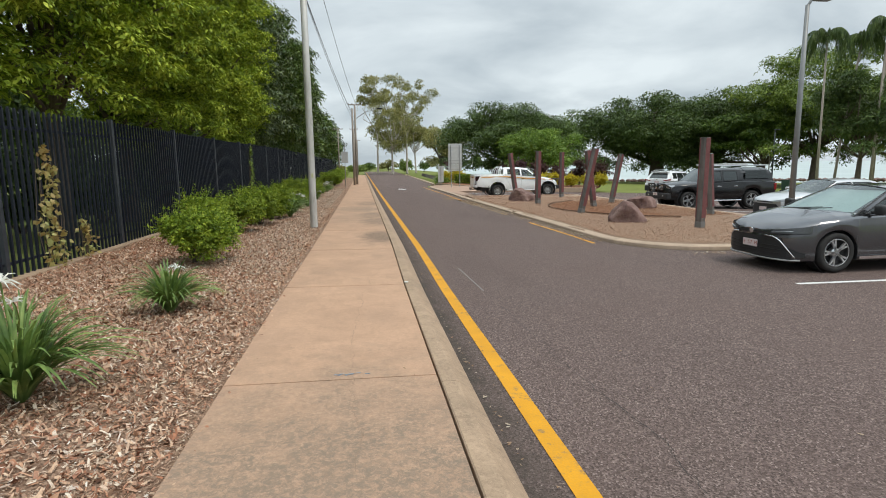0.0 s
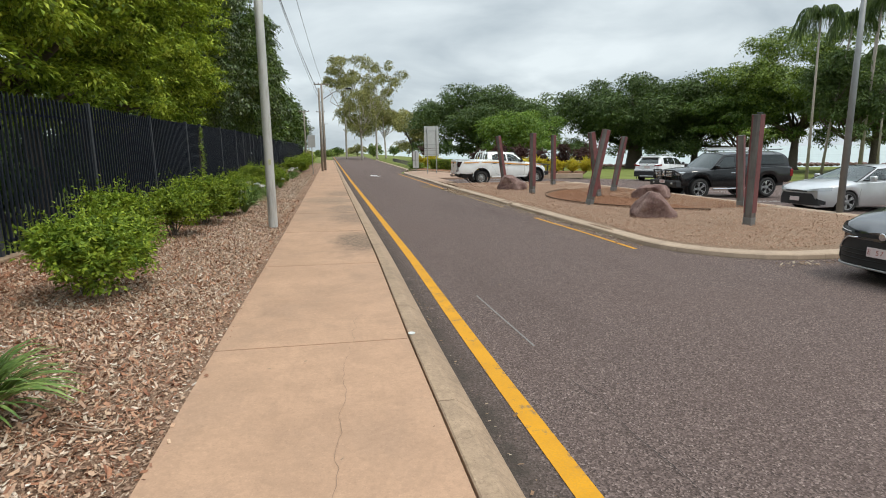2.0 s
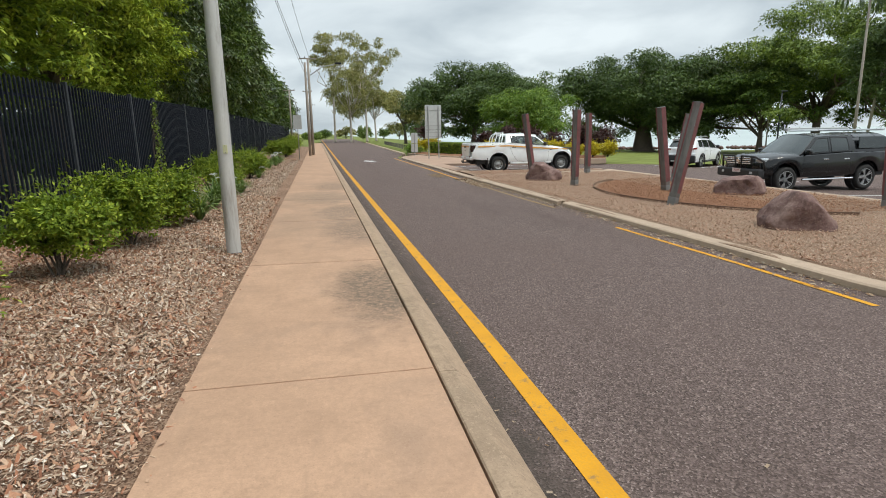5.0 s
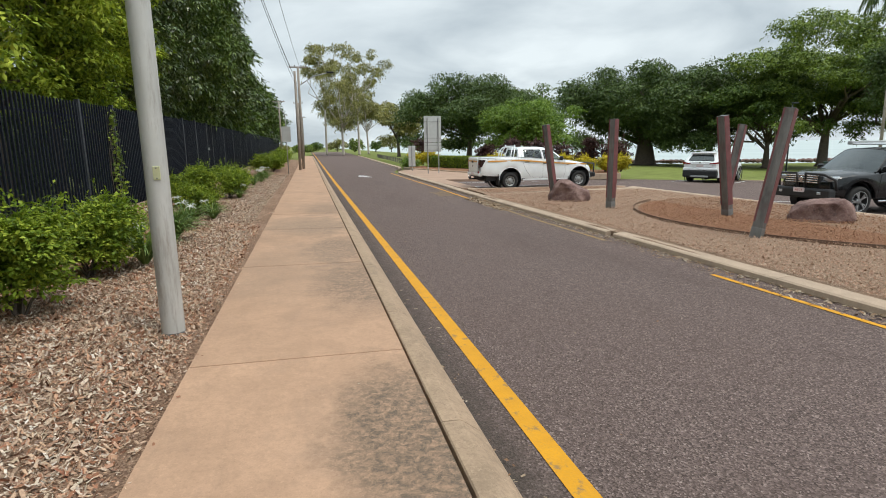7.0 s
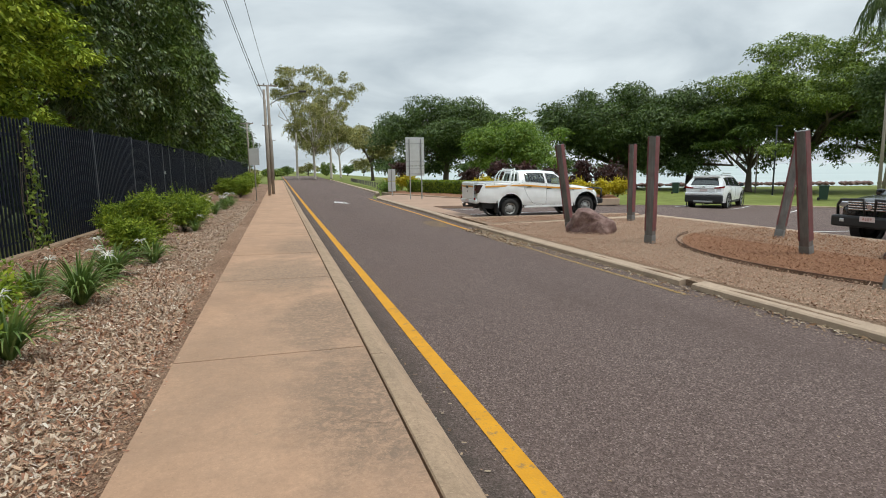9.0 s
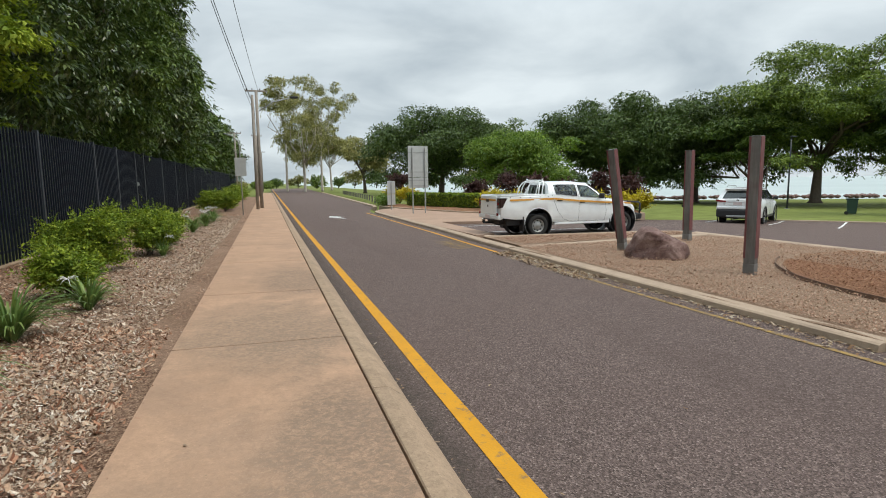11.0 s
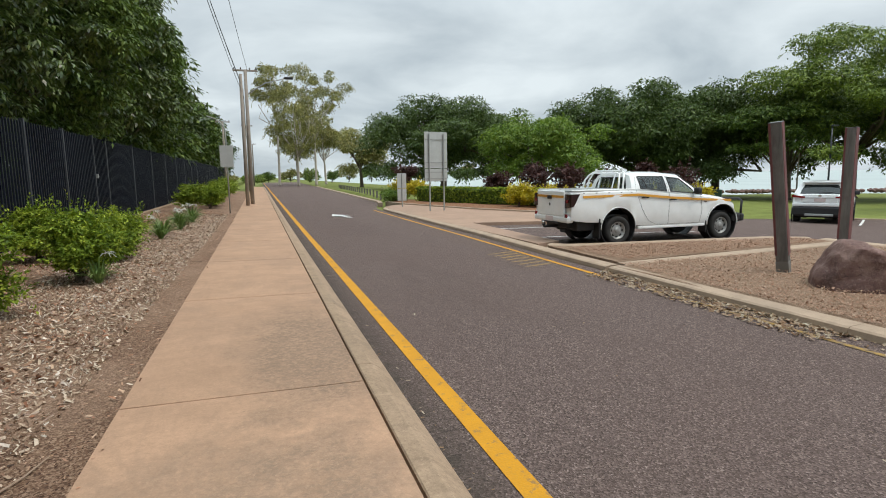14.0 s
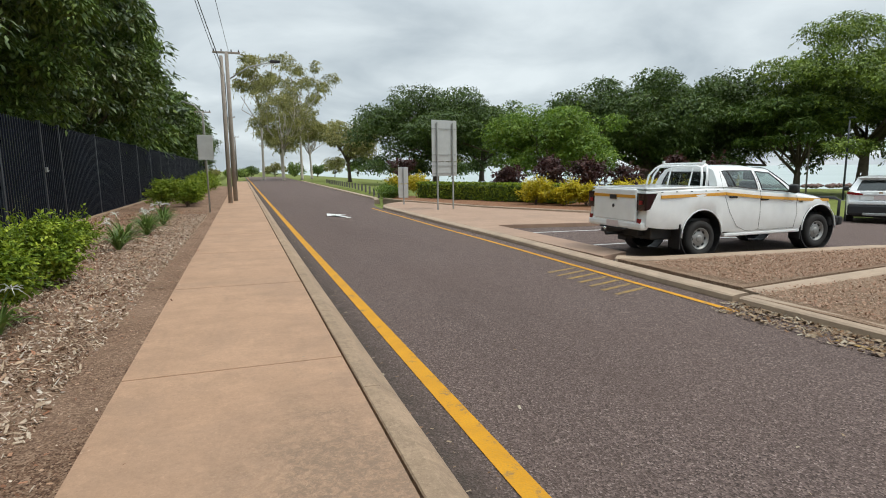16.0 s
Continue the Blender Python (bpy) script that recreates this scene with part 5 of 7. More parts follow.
    mirrors(c, 0.98, 0.88, 1.19, M_PLASTIC)
    handles(c, ((0.3, 1.07), (-0.54, 1.14)), 0.898, M_PLASTIC)
    part("front_bumper", box((2.3, -0.86, 0.42), (2.6, 0.86, 0.66), 0.06), M_PLASTIC, c)
    part("bull_bar", box((2.54, -0.88, 0.44), (2.68, 0.88, 0.64), 0.04), M_PLASTIC, c)
    part("bull_bar_hoop", tube([(2.6, -0.82, 0.6), (2.64, -0.8, 0.98), (2.64, -0.7, 1.02), (2.64, 0.7, 1.02), (2.64, 0.8, 0.98), (2.6, 0.82, 0.6)], 0.03, 8), M_PLASTIC, c, smooth=True)
    for y in (-0.25, 0.25):
        part("bull_bar_upright", tube([(2.6, y, 0.6), (2.64, y, 1.02)], 0.025, 6), M_PLASTIC, c)


def hatchback():
    c = car_at("hatchback_car", 9.03, 8.85, 180, "dark metallic grey hatchback parked by the road", "car")
    L, W = 4.37, 1.79
    prof = [(-2.18, 0.85, 1.0, 0.96, 0.45), (-2.0, 0.96, 1.04, 1.0, 0.3), (-1.3, 1.0, 1.02, 0.99, 0.24), (0.0, 1.0, 0.98, 0.95, 0.2), (0.9, 1.0, 1.02, 0.93, 0.2), (1.3, 0.99, 1.0, 0.9, 0.2), (1.7, 0.95, 0.93, 0.83, 0.2), (1.92, 0.88, 0.86, 0.78, 0.19), (2.06, 0.78, 0.8, 0.73, 0.18), (2.14, 0.6, 0.75, 0.69, 0.18), (2.185, 0.34, 0.69, 0.64, 0.22)]
    wx = (-1.34, 1.3)
    smooth_by_angle(part("body", shell(L, W, prof, wx, 0.375, 0.335, 0.2), P_GREY, c))
    greenhouse(c, [(-2.0, -1.45), (-1.5, -1.2), (-0.42, -0.46), (-0.33, -0.4), (0.82, 0.0), (1.0, 0.12)], (1, 3), along([(-2.0, 1.02), (-0.4, 0.96), (1.1, 0.93)]), along([(-1.5, 1.33), (-0.6, 1.37), (0.2, 1.34)]), 0.065, 0.83, 0.6, P_GREY, M_GLASS, 0.26, M_TINT)
    underbody(c, L, W, 0.19, 0.5)
    for x in wx:
        for s in (-1, 1):
            wheel(c, x, s * 0.785, 0.335, 0.215, "alloy", s)
            part("arch_liner", lathe([(0.37, -0.1), (0.37, 0.1), (0.355, 0.1), (0.355, -0.1)], 24, True), M_PLASTIC, c).matrix_local = Matrix.Translation((x, s * 0.7, 0.335))

    def nose(y, z=0.45):
        return skin_x(prof, W, y) + 0.012

    def lower(u, v):
        y = (2 * u - 1) * (0.74 - 0.14 * v)
        return (nose(y), y, 0.23 + 0.34 * v)
    sheet("front_grille", 22, 4, lower, M_PLASTIC, c, "black lower grille")
    for z in (0.31, 0.37, 0.43):
        part("grille_bar", tube([(nose(k / 9 * 0.62) + 0.006, k / 9 * 0.62, z) for k in range(-9, 10)], 0.007, 4), M_RUBBER, c)
    part("upper_grille", sheet_bm(lambda u, v: (nose((2 * u - 1) * 0.42) + 0.004, (2 * u - 1) * 0.42, 0.61 + 0.045 * v), 12, 2), M_PLASTIC, c)
    for s in (-1, 1):
        part("chrome_trim", tube([(nose(y) + 0.012, s * y, z) for y, z in ((0.34, 0.6), (0.5, 0.585), (0.6, 0.53), (0.68, 0.43), (0.755, 0.28), (0.77, 0.25))], 0.012, 6), M_CHROME, c, "bright chrome bumper trim", smooth=True)
        part("head_lamp", sheet_bm(lambda u, v, s=s: (nose(0.42 + 0.42 * u) + 0.004 - 0.02 * v, s * (0.42 + 0.42 * u), 0.635 + 0.03 * u + (0.05 + 0.055 * u) * v), 12, 3), M_DIMLAMP, c, "narrow dark headlamp", smooth=True)
        part("lamp_strip", tube([(nose(y) + 0.012, s * y, 0.655 + 0.12 * (y - 0.42)) for y in (0.46, 0.56, 0.66, 0.74)], 0.005, 5), M_ALLOY, c)
        part("lamp_lip", tube([(nose(y) + 0.008, s * y, 0.63 + 0.07 * (y - 0.42)) for y in (0.36, 0.48, 0.6, 0.72, 0.83)], 0.01, 5), M_PLASTIC, c)
        part("fog_recess", sheet_bm(lambda u, v, s=s: (nose(0.7 + 0.12 * u) + 0.006, s * (0.7 + 0.12 * u), 0.26 + 0.16 * v * (1 - 0.6 * u)), 5, 2), M_PLASTIC, c)
        part("side_sill", strip((-0.9, s * 0.9, 0.22), (0.9, s * 0.9, 0.22), (0.9, s * 0.9, 0.27), (-0.9, s * 0.9, 0.27), (0, s, 0), 0.012), M_CHROME, c)
        panel_gap(c, [(0.9, s * 0.888, 0.26), (0.98, s * 0.905, 0.55), (0.86, s * 0.87, 0.92)])
        panel_gap(c, [(-0.2, s * 0.888, 0.26), (-0.15, s * 0.902, 0.55), (-0.15, s * 0.87, 0.94)])
        part("window_trim", tube([(-1.6, s * 0.8, 0.975), (0.0, s * 0.82, 0.97), (1.0, s * 0.815, 0.97)], 0.011, 5), M_CHROME, c)
        part("wiper", tube([(1.24, s * 0.1 - 0.12, 1.0), (1.12, s * 0.1 + 0.42, 1.05)], 0.008, 5), M_PLASTIC, c)
    part("bumper_lip", tube([(nose(k / 12 * 0.8) + 0.01, k / 12 * 0.8, 0.205) for k in range(-12, 13)], 0.016, 6), M_STEELRIM, c, smooth=True)
    part("badge", lathe([(0.045, -0.005), (0.05, 0.0), (0.045, 0.005)], 16), M_CHROME, c).matrix_local = Matrix.Translation((2.205, 0, 0.645)) @ Matrix.Rotation(radians(90), 4, "Z")
    number_plate(c, place_flat(1, 2.215, 0.0, 0.43), "E 57 M", M_OCHRE)
    part("sun_shade", sheet_bm(lambda u, v: (0.94 - 0.8 * v + 0.2 * 4 * u * (1 - u), (2 * u - 1) * (0.74 - 0.18 * v), 0.985 + 0.34 * v), 8, 4), M_SHADE, c, "pale silver windscreen sunshade")
    mirrors(c, 0.66, 0.86, 0.95, M_PLASTIC)
    handles(c, ((-0.35, 0.86), (-1.15, 0.88)), 0.885, P_GREY)


def sedan():
    c = car_at("sedan_car", 16.75, 18.0, 180, "silver sedan parked beyond the island", "car")
    L, W = 4.88, 1.84
    prof = [(-2.44, 0.85, 0.98, 0.96, 0.45), (-2.3, 0.95, 1.04, 1.0, 0.3), (-1.4, 1.0, 1.04, 0.98, 0.24), (0.0, 1.0, 0.98, 0.95, 0.2), (1.0, 1.0, 0.99, 0.92, 0.2), (1.4, 0.99, 1.0, 0.9, 0.22), (1.95, 0.95, 0.93, 0.83, 0.2), (2.17, 0.88, 0.86, 0.78, 0.19), (2.32, 0.78, 0.8, 0.74, 0.18), (2.4, 0.6, 0.76, 0.7, 0.18), (2.44, 0.34, 0.7, 0.66, 0.22)]
    wx = (-1.4, 1.43)
    smooth_by_angle(part("body", shell(L, W, prof, wx, 0.37, 0.33, 0.2), P_SILVER, c))
    greenhouse(c, [(-2.0, -1.3), (-1.5, -1.1), (-0.42, -0.44), (-0.33, -0.38), (0.95, 0.05), (1.12, 0.18)], (1, 3), along([(-2.0, 1.02), (-0.4, 0.97), (1.2, 0.94)]), along([(-1.4, 1.34), (-0.6, 1.38), (0.2, 1.34)]), 0.065, 0.84, 0.6, P_SILVER, M_GLASS, 0.26, M_TINT)
    underbody(c, L, W, 0.19, 0.5)
    for x in wx:
        for s in (-1, 1):
            wheel(c, x, s * 0.8, 0.335, 0.22, "alloy", s)
    def lower(u, v):
        y = (2 * u - 1) * (0.55 + 0.22 * (1 - v))
        return (skin_x(prof, W, y) + 0.012, y, 0.24 + 0.36 * v)
    sheet("front_grille", 22, 4, lower, M_PLASTIC, c, "black lower grille")
    part("upper_grille", sheet_bm(lambda u, v: (skin_x(prof, W, (2 * u - 1) * 0.4) + 0.008, (2 * u - 1) * 0.4, 0.64 + 0.035 * v), 12, 2), M_PLASTIC, c)
    for s in (-1, 1):
        part("head_lamp", sheet_bm(lambda u, v, s=s: (skin_x(prof, W, 0.42 + 0.44 * u) + 0.01 - 0.02 * v, s * (0.42 + 0.44 * u), 0.66 + 0.03 * u + (0.05 + 0.06 * u) * v), 12, 3), M_HEADLAMP, c, smooth=True)
        part("air_inlet", sheet_bm(lambda u, v, s=s: (skin_x(prof, W, 0.66 + 0.16 * u) + 0.008, s * (0.66 + 0.16 * u), 0.27 + 0.2 * v * (1 - 0.5 * u)), 5, 2), M_PLASTIC, c)
        panel_gap(c, [(1.0, s * 0.91, 0.26), (1.05, s * 0.93, 0.55), (0.95, s * 0.89, 0.92)])
    number_plate(c, place_flat(1, 2.485, 0.0, 0.42), "", M_OCHRE)
    mirrors(c, 0.7, 0.88, 0.95, P_SILVER)


def black_ute():
    c = car_at("utility_truck", 15.88, 23.5, 180, "black dual-cab utility truck with canopy and bull bar", "utility truck")
    L, W = 5.25, 1.86
    belt = along([(-2.6, 1.24), (-0.9, 1.24), (0.2, 1.2), (1.3, 1.15)])
    prof = [(-2.62, 0.93, 1.18, 1.16, 0.66), (-2.5, 0.98, 1.22, 1.2, 0.58), (-0.9, 1.0, 1.24, 1.22, 0.5), (-0.4, 1.0, 1.24, 1.21, 0.46), (0.9, 1.0, 1.2, 1.16, 0.46), (1.2, 0.99, 1.25, 1.14, 0.46), (1.8, 0.975, 1.22, 1.12, 0.5), (2.25, 0.93, 1.17, 1.06, 0.55), (2.48, 0.85, 1.12, 1.0, 0.55), (2.58, 0.74, 1.05, 0.95, 0.58), (2.62, 0.6, 0.98, 0.92, 0.6)]
    wx = (-1.46, 1.62)
    smooth_by_angle(part("body", shell(L, W, prof, wx, 0.5, 0.43, 0.44), P_BLACK, c))
    greenhouse(c, [(-0.98, -0.92), (-0.72, -0.72), (-0.04, -0.06), (0.06, 0.03), (0.98, 0.36), (1.14, 0.5)], (1, 3), belt, along([(-0.9, 1.72), (-0.3, 1.75), (0.5, 1.7)]), 0.075, 0.87, 0.68, P_BLACK, M_TINT, 0.2)
    underbody(c, L, W, 0.42, 0.78)
    for x in wx:
        for s in (-1, 1):
            wheel(c, x, s * 0.79, 0.39, 0.265, "alloy", s)
            part("arch_liner", lathe([(0.49, -0.14), (0.49, 0.1), (0.47, 0.1), (0.47, -0.14)], 24, True), M_PLASTIC, c).matrix_local = Matrix.Translation((x, s * 0.72, 0.43))
    # canopy over the tray
    def can(u, v):
        a = math.pi * v
        x = -2.5 + 1.54 * u + (0.25 * math.sin(a) * (1 - u))
        return (x, -0.84 * math.cos(a) * (1 - 0.17 * math.sin(a) ** 0.5) if 0 < v < 1 else -0.84 * math.cos(a), 1.21 + 0.62 * min(1.0, math.sin(a) ** 0.4 if math.sin(a) > 0 else 0))
    sheet("canopy", 8, 16, can, P_BLACK, c, "black tray canopy")
    for s in (-1, 1):
        part("canopy_window", strip((-2.3, s * 0.852, 1.32), (-1.08, s * 0.852, 1.32), (-1.12, s * 0.8, 1.68), (-2.12, s * 0.8, 1.68), (0, s, 0.2), 0.025), M_TINT, c)
        part("tail_lamp", box((-2.64, s * 0.84 - 0.07, 0.8), (-2.5, s * 0.84 + 0.08, 1.1), 0.03), M_REDLAMP, c)
        part("head_lamp", box((2.12, s * 0.72 - 0.15, 0.93), (2.545, s * 0.72 + 0.1, 1.07), 0.045), M_HEADLAMP, c)
        part("side_step", tube([(-0.9, s * 0.93, 0.38), (1.05, s * 0.93, 0.38)], 0.035, 8), M_CHROME, c)
        part("roof_bar", tube([(-2.3, s * 0.62, 1.91), (0.3, s * 0.62, 1.91)], 0.025, 6), M_ALLOY, c)
        part("bull_bar_hoop", tube([(2.62, s * 0.12, 0.72), (2.68, s * 0.14, 1.14), (2.66, s * 0.7, 1.12), (2.5, s * 0.9, 0.98), (2.45, s * 0.92, 0.7)], 0.035, 8), M_PLASTIC, c, smooth=True)
        part("fog_lamp", box((2.66, s * 0.62 - 0.06, 0.58), (2.71, s * 0.62 + 0.06, 0.66), 0.015), M_HEADLAMP, c)
        panel_gap(c, [(1.05, s * 0.923, 0.5), (1.05, s * 0.937, 0.8), (0.98, s * 0.91, 1.1)])
        panel_gap(c, [(0.1, s * 0.923, 0.5), (0.12, s * 0.937, 0.8), (0.1, s * 0.91, 1.1)])
        panel_gap(c, [(-0.78, s * 0.923, 0.5), (-0.8, s * 0.935, 0.8), (-0.78, s * 0.91, 1.12)])
    for x in (-2.2, -1.3, -0.4, 0.2):
        part("roof_slat", tube([(x, -0.66, 1.89), (x, 0.66, 1.89)], 0.02, 6), M_ALLOY, c)
    part("awning", box((-2.35, -0.84, 1.88), (0.25, -0.7, 1.99), 0.03), M_GALV, c, "rolled grey side awning")
    part("front_grille", box((2.5, -0.56, 0.86), (2.645, 0.56, 1.1), 0.04), M_PLASTIC, c)
    for z in (0.9, 0.96, 1.02, 1.075):
        part("grille_bar", box((2.64, -0.52, z - 0.014), (2.668, 0.52, z + 0.014), 0.006), M_CHROME, c)
    part("badge", lathe([(0.06, -0.006), (0.07, 0.0), (0.06, 0.006)], 18), M_CHROME, c).matrix_local = Matrix.Translation((2.68, 0, 0.98)) @ Matrix.Rotation(radians(90), 4, "Z")
    part("bull_bar", box((2.45, -0.92, 0.46), (2.7, 0.92, 0.74), 0.05), M_PLASTIC, c)
    number_plate(c, place_flat(1, 2.712, 0.0, 0.68), "A609", M_OCHRE)
    mirrors(c, 0.95, 0.87, 1.16, P_BLACK)
    handles(c, ((0.2, 1.0), (-0.6, 1.0)), 0.925, M_CHROME)


def suv():
    c = car_at("sport_utility_car", 23.5, 39.4, 33, "white sport utility car facing the lawn", "car")
    L, W = 4.6, 1.86
    belt = along([(-2.3, 1.16), (-1.0, 1.12), (0.6, 1.04), (1.3, 1.0)])
    prof = [(-2.3, 0.88, 1.1, 1.06, 0.42), (-2.26, 0.93, 1.17, 1.13, 0.36), (-2.1, 0.975, 1.19, 1.16, 0.32), (-1.4, 1.0, 1.16, 1.13, 0.3), (-0.5, 1.0, 1.12, 1.09, 0.28), (0.6, 1.0, 1.08, 1.04, 0.28), (1.1, 1.0, 1.09, 1.0, 0.28), (1.5, 0.985, 1.05, 0.97, 0.3), (1.9, 0.94, 0.98, 0.9, 0.32), (2.15, 0.86, 0.9, 0.83, 0.3), (2.3, 0.68, 0.78, 0.72, 0.34)]
    wx = (-1.36, 1.33)
    smooth_by_angle(part("body", shell(L, W, prof, wx, 0.41, 0.35, 0.28), P_WHITE, c))
    greenhouse(c, [(-2.2, -1.86), (-1.75, -1.6), (-1.2, -1.12), (-1.1, -1.05), (-0.2, -0.24), (-0.1, -0.15), (0.98, 0.2), (1.12, 0.32)], (1, 3, 5), belt, along([(-1.9, 1.56), (-1.0, 1.61), (0.4, 1.56)]), 0.07, 0.87, 0.66, P_WHITE, M_TINT, 0.2)
    underbody(c, L, W, 0.26, 0.6)
    for x in wx:
        for s in (-1, 1):
            wheel(c, x, s * 0.8, 0.36, 0.23, "alloy", s)
            part("arch_trim", lathe([(0.405, -0.02), (0.455, -0.02), (0.455, 0.012), (0.405, 0.012)], 28, True), M_PLASTIC, c).matrix_local = Matrix.Translation((x, s * 0.945, 0.36))
    part("rear_bumper", box((-2.38, -0.88, 0.34), (-2.08, 0.88, 0.7), 0.06), M_PLASTIC, c, "black plastic rear bumper")
    part("skid_plate", box((-2.4, -0.45, 0.34), (-2.3, 0.45, 0.43), 0.02), M_GALV, c, "grey lower skid plate")
    part("bumper_panel", box((-2.36, -0.88, 0.7), (-2.12, 0.88, 0.84), 0.04), P_WHITE, c)
    part("tailgate", box((-2.335, -0.56, 0.84), (-2.25, 0.56, 1.16), 0.03), P_WHITE, c)
    part("garnish", box((-2.36, -0.46, 1.03), (-2.33, 0.46, 1.075), 0.008), P_WHITE, c)
    part("badge", lathe([(0.05, -0.004), (0.06, 0.0), (0.05, 0.004)], 16), M_CHROME, c).matrix_local = Matrix.Translation((-2.345, 0, 1.1)) @ Matrix.Rotation(radians(90), 4, "Z")
    for s in (-1, 1):
        part("tail_lamp", sheet_bm(lambda u, v, s=s: (-2.355 + 0.02 * u + 0.42 * max(u - 0.6, 0) ** 1.2, s * (0.48 + 0.44 * min(u / 0.75, 1.0)), 1.02 + 0.035 * u + (0.06 + 0.05 * u) * v), 10, 3), M_REDLAMP, c, "slim red wraparound tail lamp", smooth=True)
        part("roof_rack", tube([(-1.7, s * 0.6, 1.7), (-1.5, s * 0.6, 1.735), (0.0, s * 0.6, 1.735), (0.15, s * 0.6, 1.68)], 0.02, 6), M_ALLOY, c, smooth=True)
        part("sill_trim", box((-0.95, s * 0.9 - 0.03, 0.28), (0.92, s * 0.9 + 0.035, 0.4), 0.015), M_PLASTIC, c)
        panel_gap(c, [(0.9, s * 0.923, 0.36), (0.95, s * 0.937, 0.7), (0.9, s * 0.91, 1.0)])
        panel_gap(c, [(-0.15, s * 0.923, 0.36), (-0.1, s * 0.937, 0.7), (-0.1, s * 0.91, 1.05)])
        panel_gap(c, [(-0.95, s * 0.923, 0.42), (-1.15, s * 0.937, 0.8), (-1.2, s * 0.91, 1.1)])
    part("spoiler", box((-2.05, -0.62, 1.585), (-1.74, 0.62, 1.635), 0.02), P_WHITE, c)
    part("rear_wiper", tube([(-2.2, 0.02, 1.22), (-2.15, -0.36, 1.26)], 0.01, 5), M_PLASTIC, c)
    number_plate(c, place_flat(-1, -2.342, 0.0, 0.95), "", M_TEXT)
    mirrors(c, 0.78, 0.9, 1.05, M_PLASTIC)
    handles(c, ((-0.75, 0.96), (0.1, 0.93)), 0.93, P_WHITE)
    c.scale = (1.07, 1.07, 1.07)


white_ute()
hatchback()
sedan()
black_ute()
suv()


# ---- island posts and rocks ----
m = Mat("maroon_paint", 0.6, 0, 0.4)
c = m.ramp(m.noise(5, 6, 0.65), (0.3, (0.105, 0.034, 0.034)), (0.7, (0.19, 0.062, 0.06)))
c = m.mix(m.ramp(m.noise(18, 5, 0.7, stretch=(1, 1, 0.25)), (0.55, 0.0), (0.75, 0.55)), c, (0.1, 0.075, 0.07))
M_MAROON = m.color(c).bump(m.noise(40, 5, stretch=(1, 1, 0.2)), 0.25, 0.004).m
m = Mat("weathered_grey_wood", 0.85, 0, 0.25)
c = m.ramp(m.noise(7, 6, 0.65, stretch=(1, 1, 0.15)), (0.3, (0.085, 0.08, 0.075)), (0.7, (0.2, 0.185, 0.17)))
M_GREYWOOD = m.color(m.mix(m.ramp(m.noise(3, 4), (0.5, 0.0), (0.7, 0.4)), c, (0.1, 0.05, 0.045))).bump(m.noise(45, 5, stretch=(1, 1, 0.12)), 0.5, 0.006).m
M_ZINC = simple("zinc_shoe", (0.19, 0.19, 0.185), 0.5, 0.4, 0.2, 9)
m = Mat("rust_stone", 0.9, 0, 0.25)
c = m.ramp(m.noise(2.6, 7, 0.68), (0.3, (0.085, 0.05, 0.045)), (0.52, (0.19, 0.115, 0.1)), (0.75, (0.35, 0.24, 0.205)))
c = m.mix(m.ramp(m.noise(23, 6, 0.75), (0.52, 0.0), (0.7, 0.5)), c, (0.4, 0.3, 0.26))
c = m.mix(m.ramp(m.noise(9, 7, 0.75, dist=0.6), (0.55, 0.0), (0.68, 0.6)), c, (0.06, 0.04, 0.04))
M_ROCK = m.color(c).bump(m.noise(14, 8, 0.7), 0.8, 0.03).m


def sculpture_post(x, y, tx, ty, h, turn, label):
    """A square timber with two weathered faces and two painted ones, in a steel shoe, leaning to (tx, ty)."""
    z = G(y) + ISL - 0.03
    top = Vector((tx - x, ty - y, h))
    m = Matrix.Translation((x, y, z)) @ Vector((0, 0, 1)).rotation_difference(top).to_matrix().to_4x4() @ Matrix.Rotation(radians(turn), 4, "Z")
    ob = thing("sculpture_post", m, label, "post", "timber posts on the island")
    ln = top.length
    w = 0.09
    part("timber", box((-w, -w, 0.02), (w, w, ln), 0.012), M_GREYWOOD, ob)
    part("painted_face", box((-w + 0.012, -w - 0.007, 0.3), (w + 0.004, -w + 0.03, ln - 0.004), 0.006), M_MAROON, ob, "flaking maroon painted face")
    part("painted_face", box((-w - 0.004, w - 0.03, 0.3), (w - 0.012, w + 0.007, ln - 0.004), 0.006), M_MAROON, ob, "flaking maroon painted face")
    part("shoe", box((-w - 0.003, -w - 0.003, -0.1), (w + 0.003, w + 0.003, 0.2), 0.004), M_ZINC, ob, "grey steel shoe")
    part("cap", box((-w - 0.004, -w - 0.004, ln - 0.002), (w + 0.004, w + 0.004, ln + 0.008), 0.003), M_ZINC, ob)
    return ob


UP = "upright square post, grey timber with maroon faces"
LEAN = "leaning square post, grey timber with maroon faces"
sculpture_post(9.08, 13.8, 9.1, 13.8, 2.44, 20, UP)
sculpture_post(11.8, 17.35, 11.62, 17.35, 2.08, 35, LEAN)
sculpture_post(7.91, 19.29, 8.41, 19.29, 2.34, 28, LEAN)
sculpture_post(9.6, 22.0, 9.25, 22.0, 2.36, 15, LEAN)
sculpture_post(11.44, 24.3, 11.86, 24.3, 2.24, 30, LEAN)
sculpture_post(8.0, 24.6, 8.0, 24.6, 2.42, 25, UP)
sculpture_post(10.95, 29.5, 10.93, 29.5, 2.48, 20, UP)
sculpture_post(8.08, 28.4, 7.7, 28.4, 2.42, 30, LEAN)


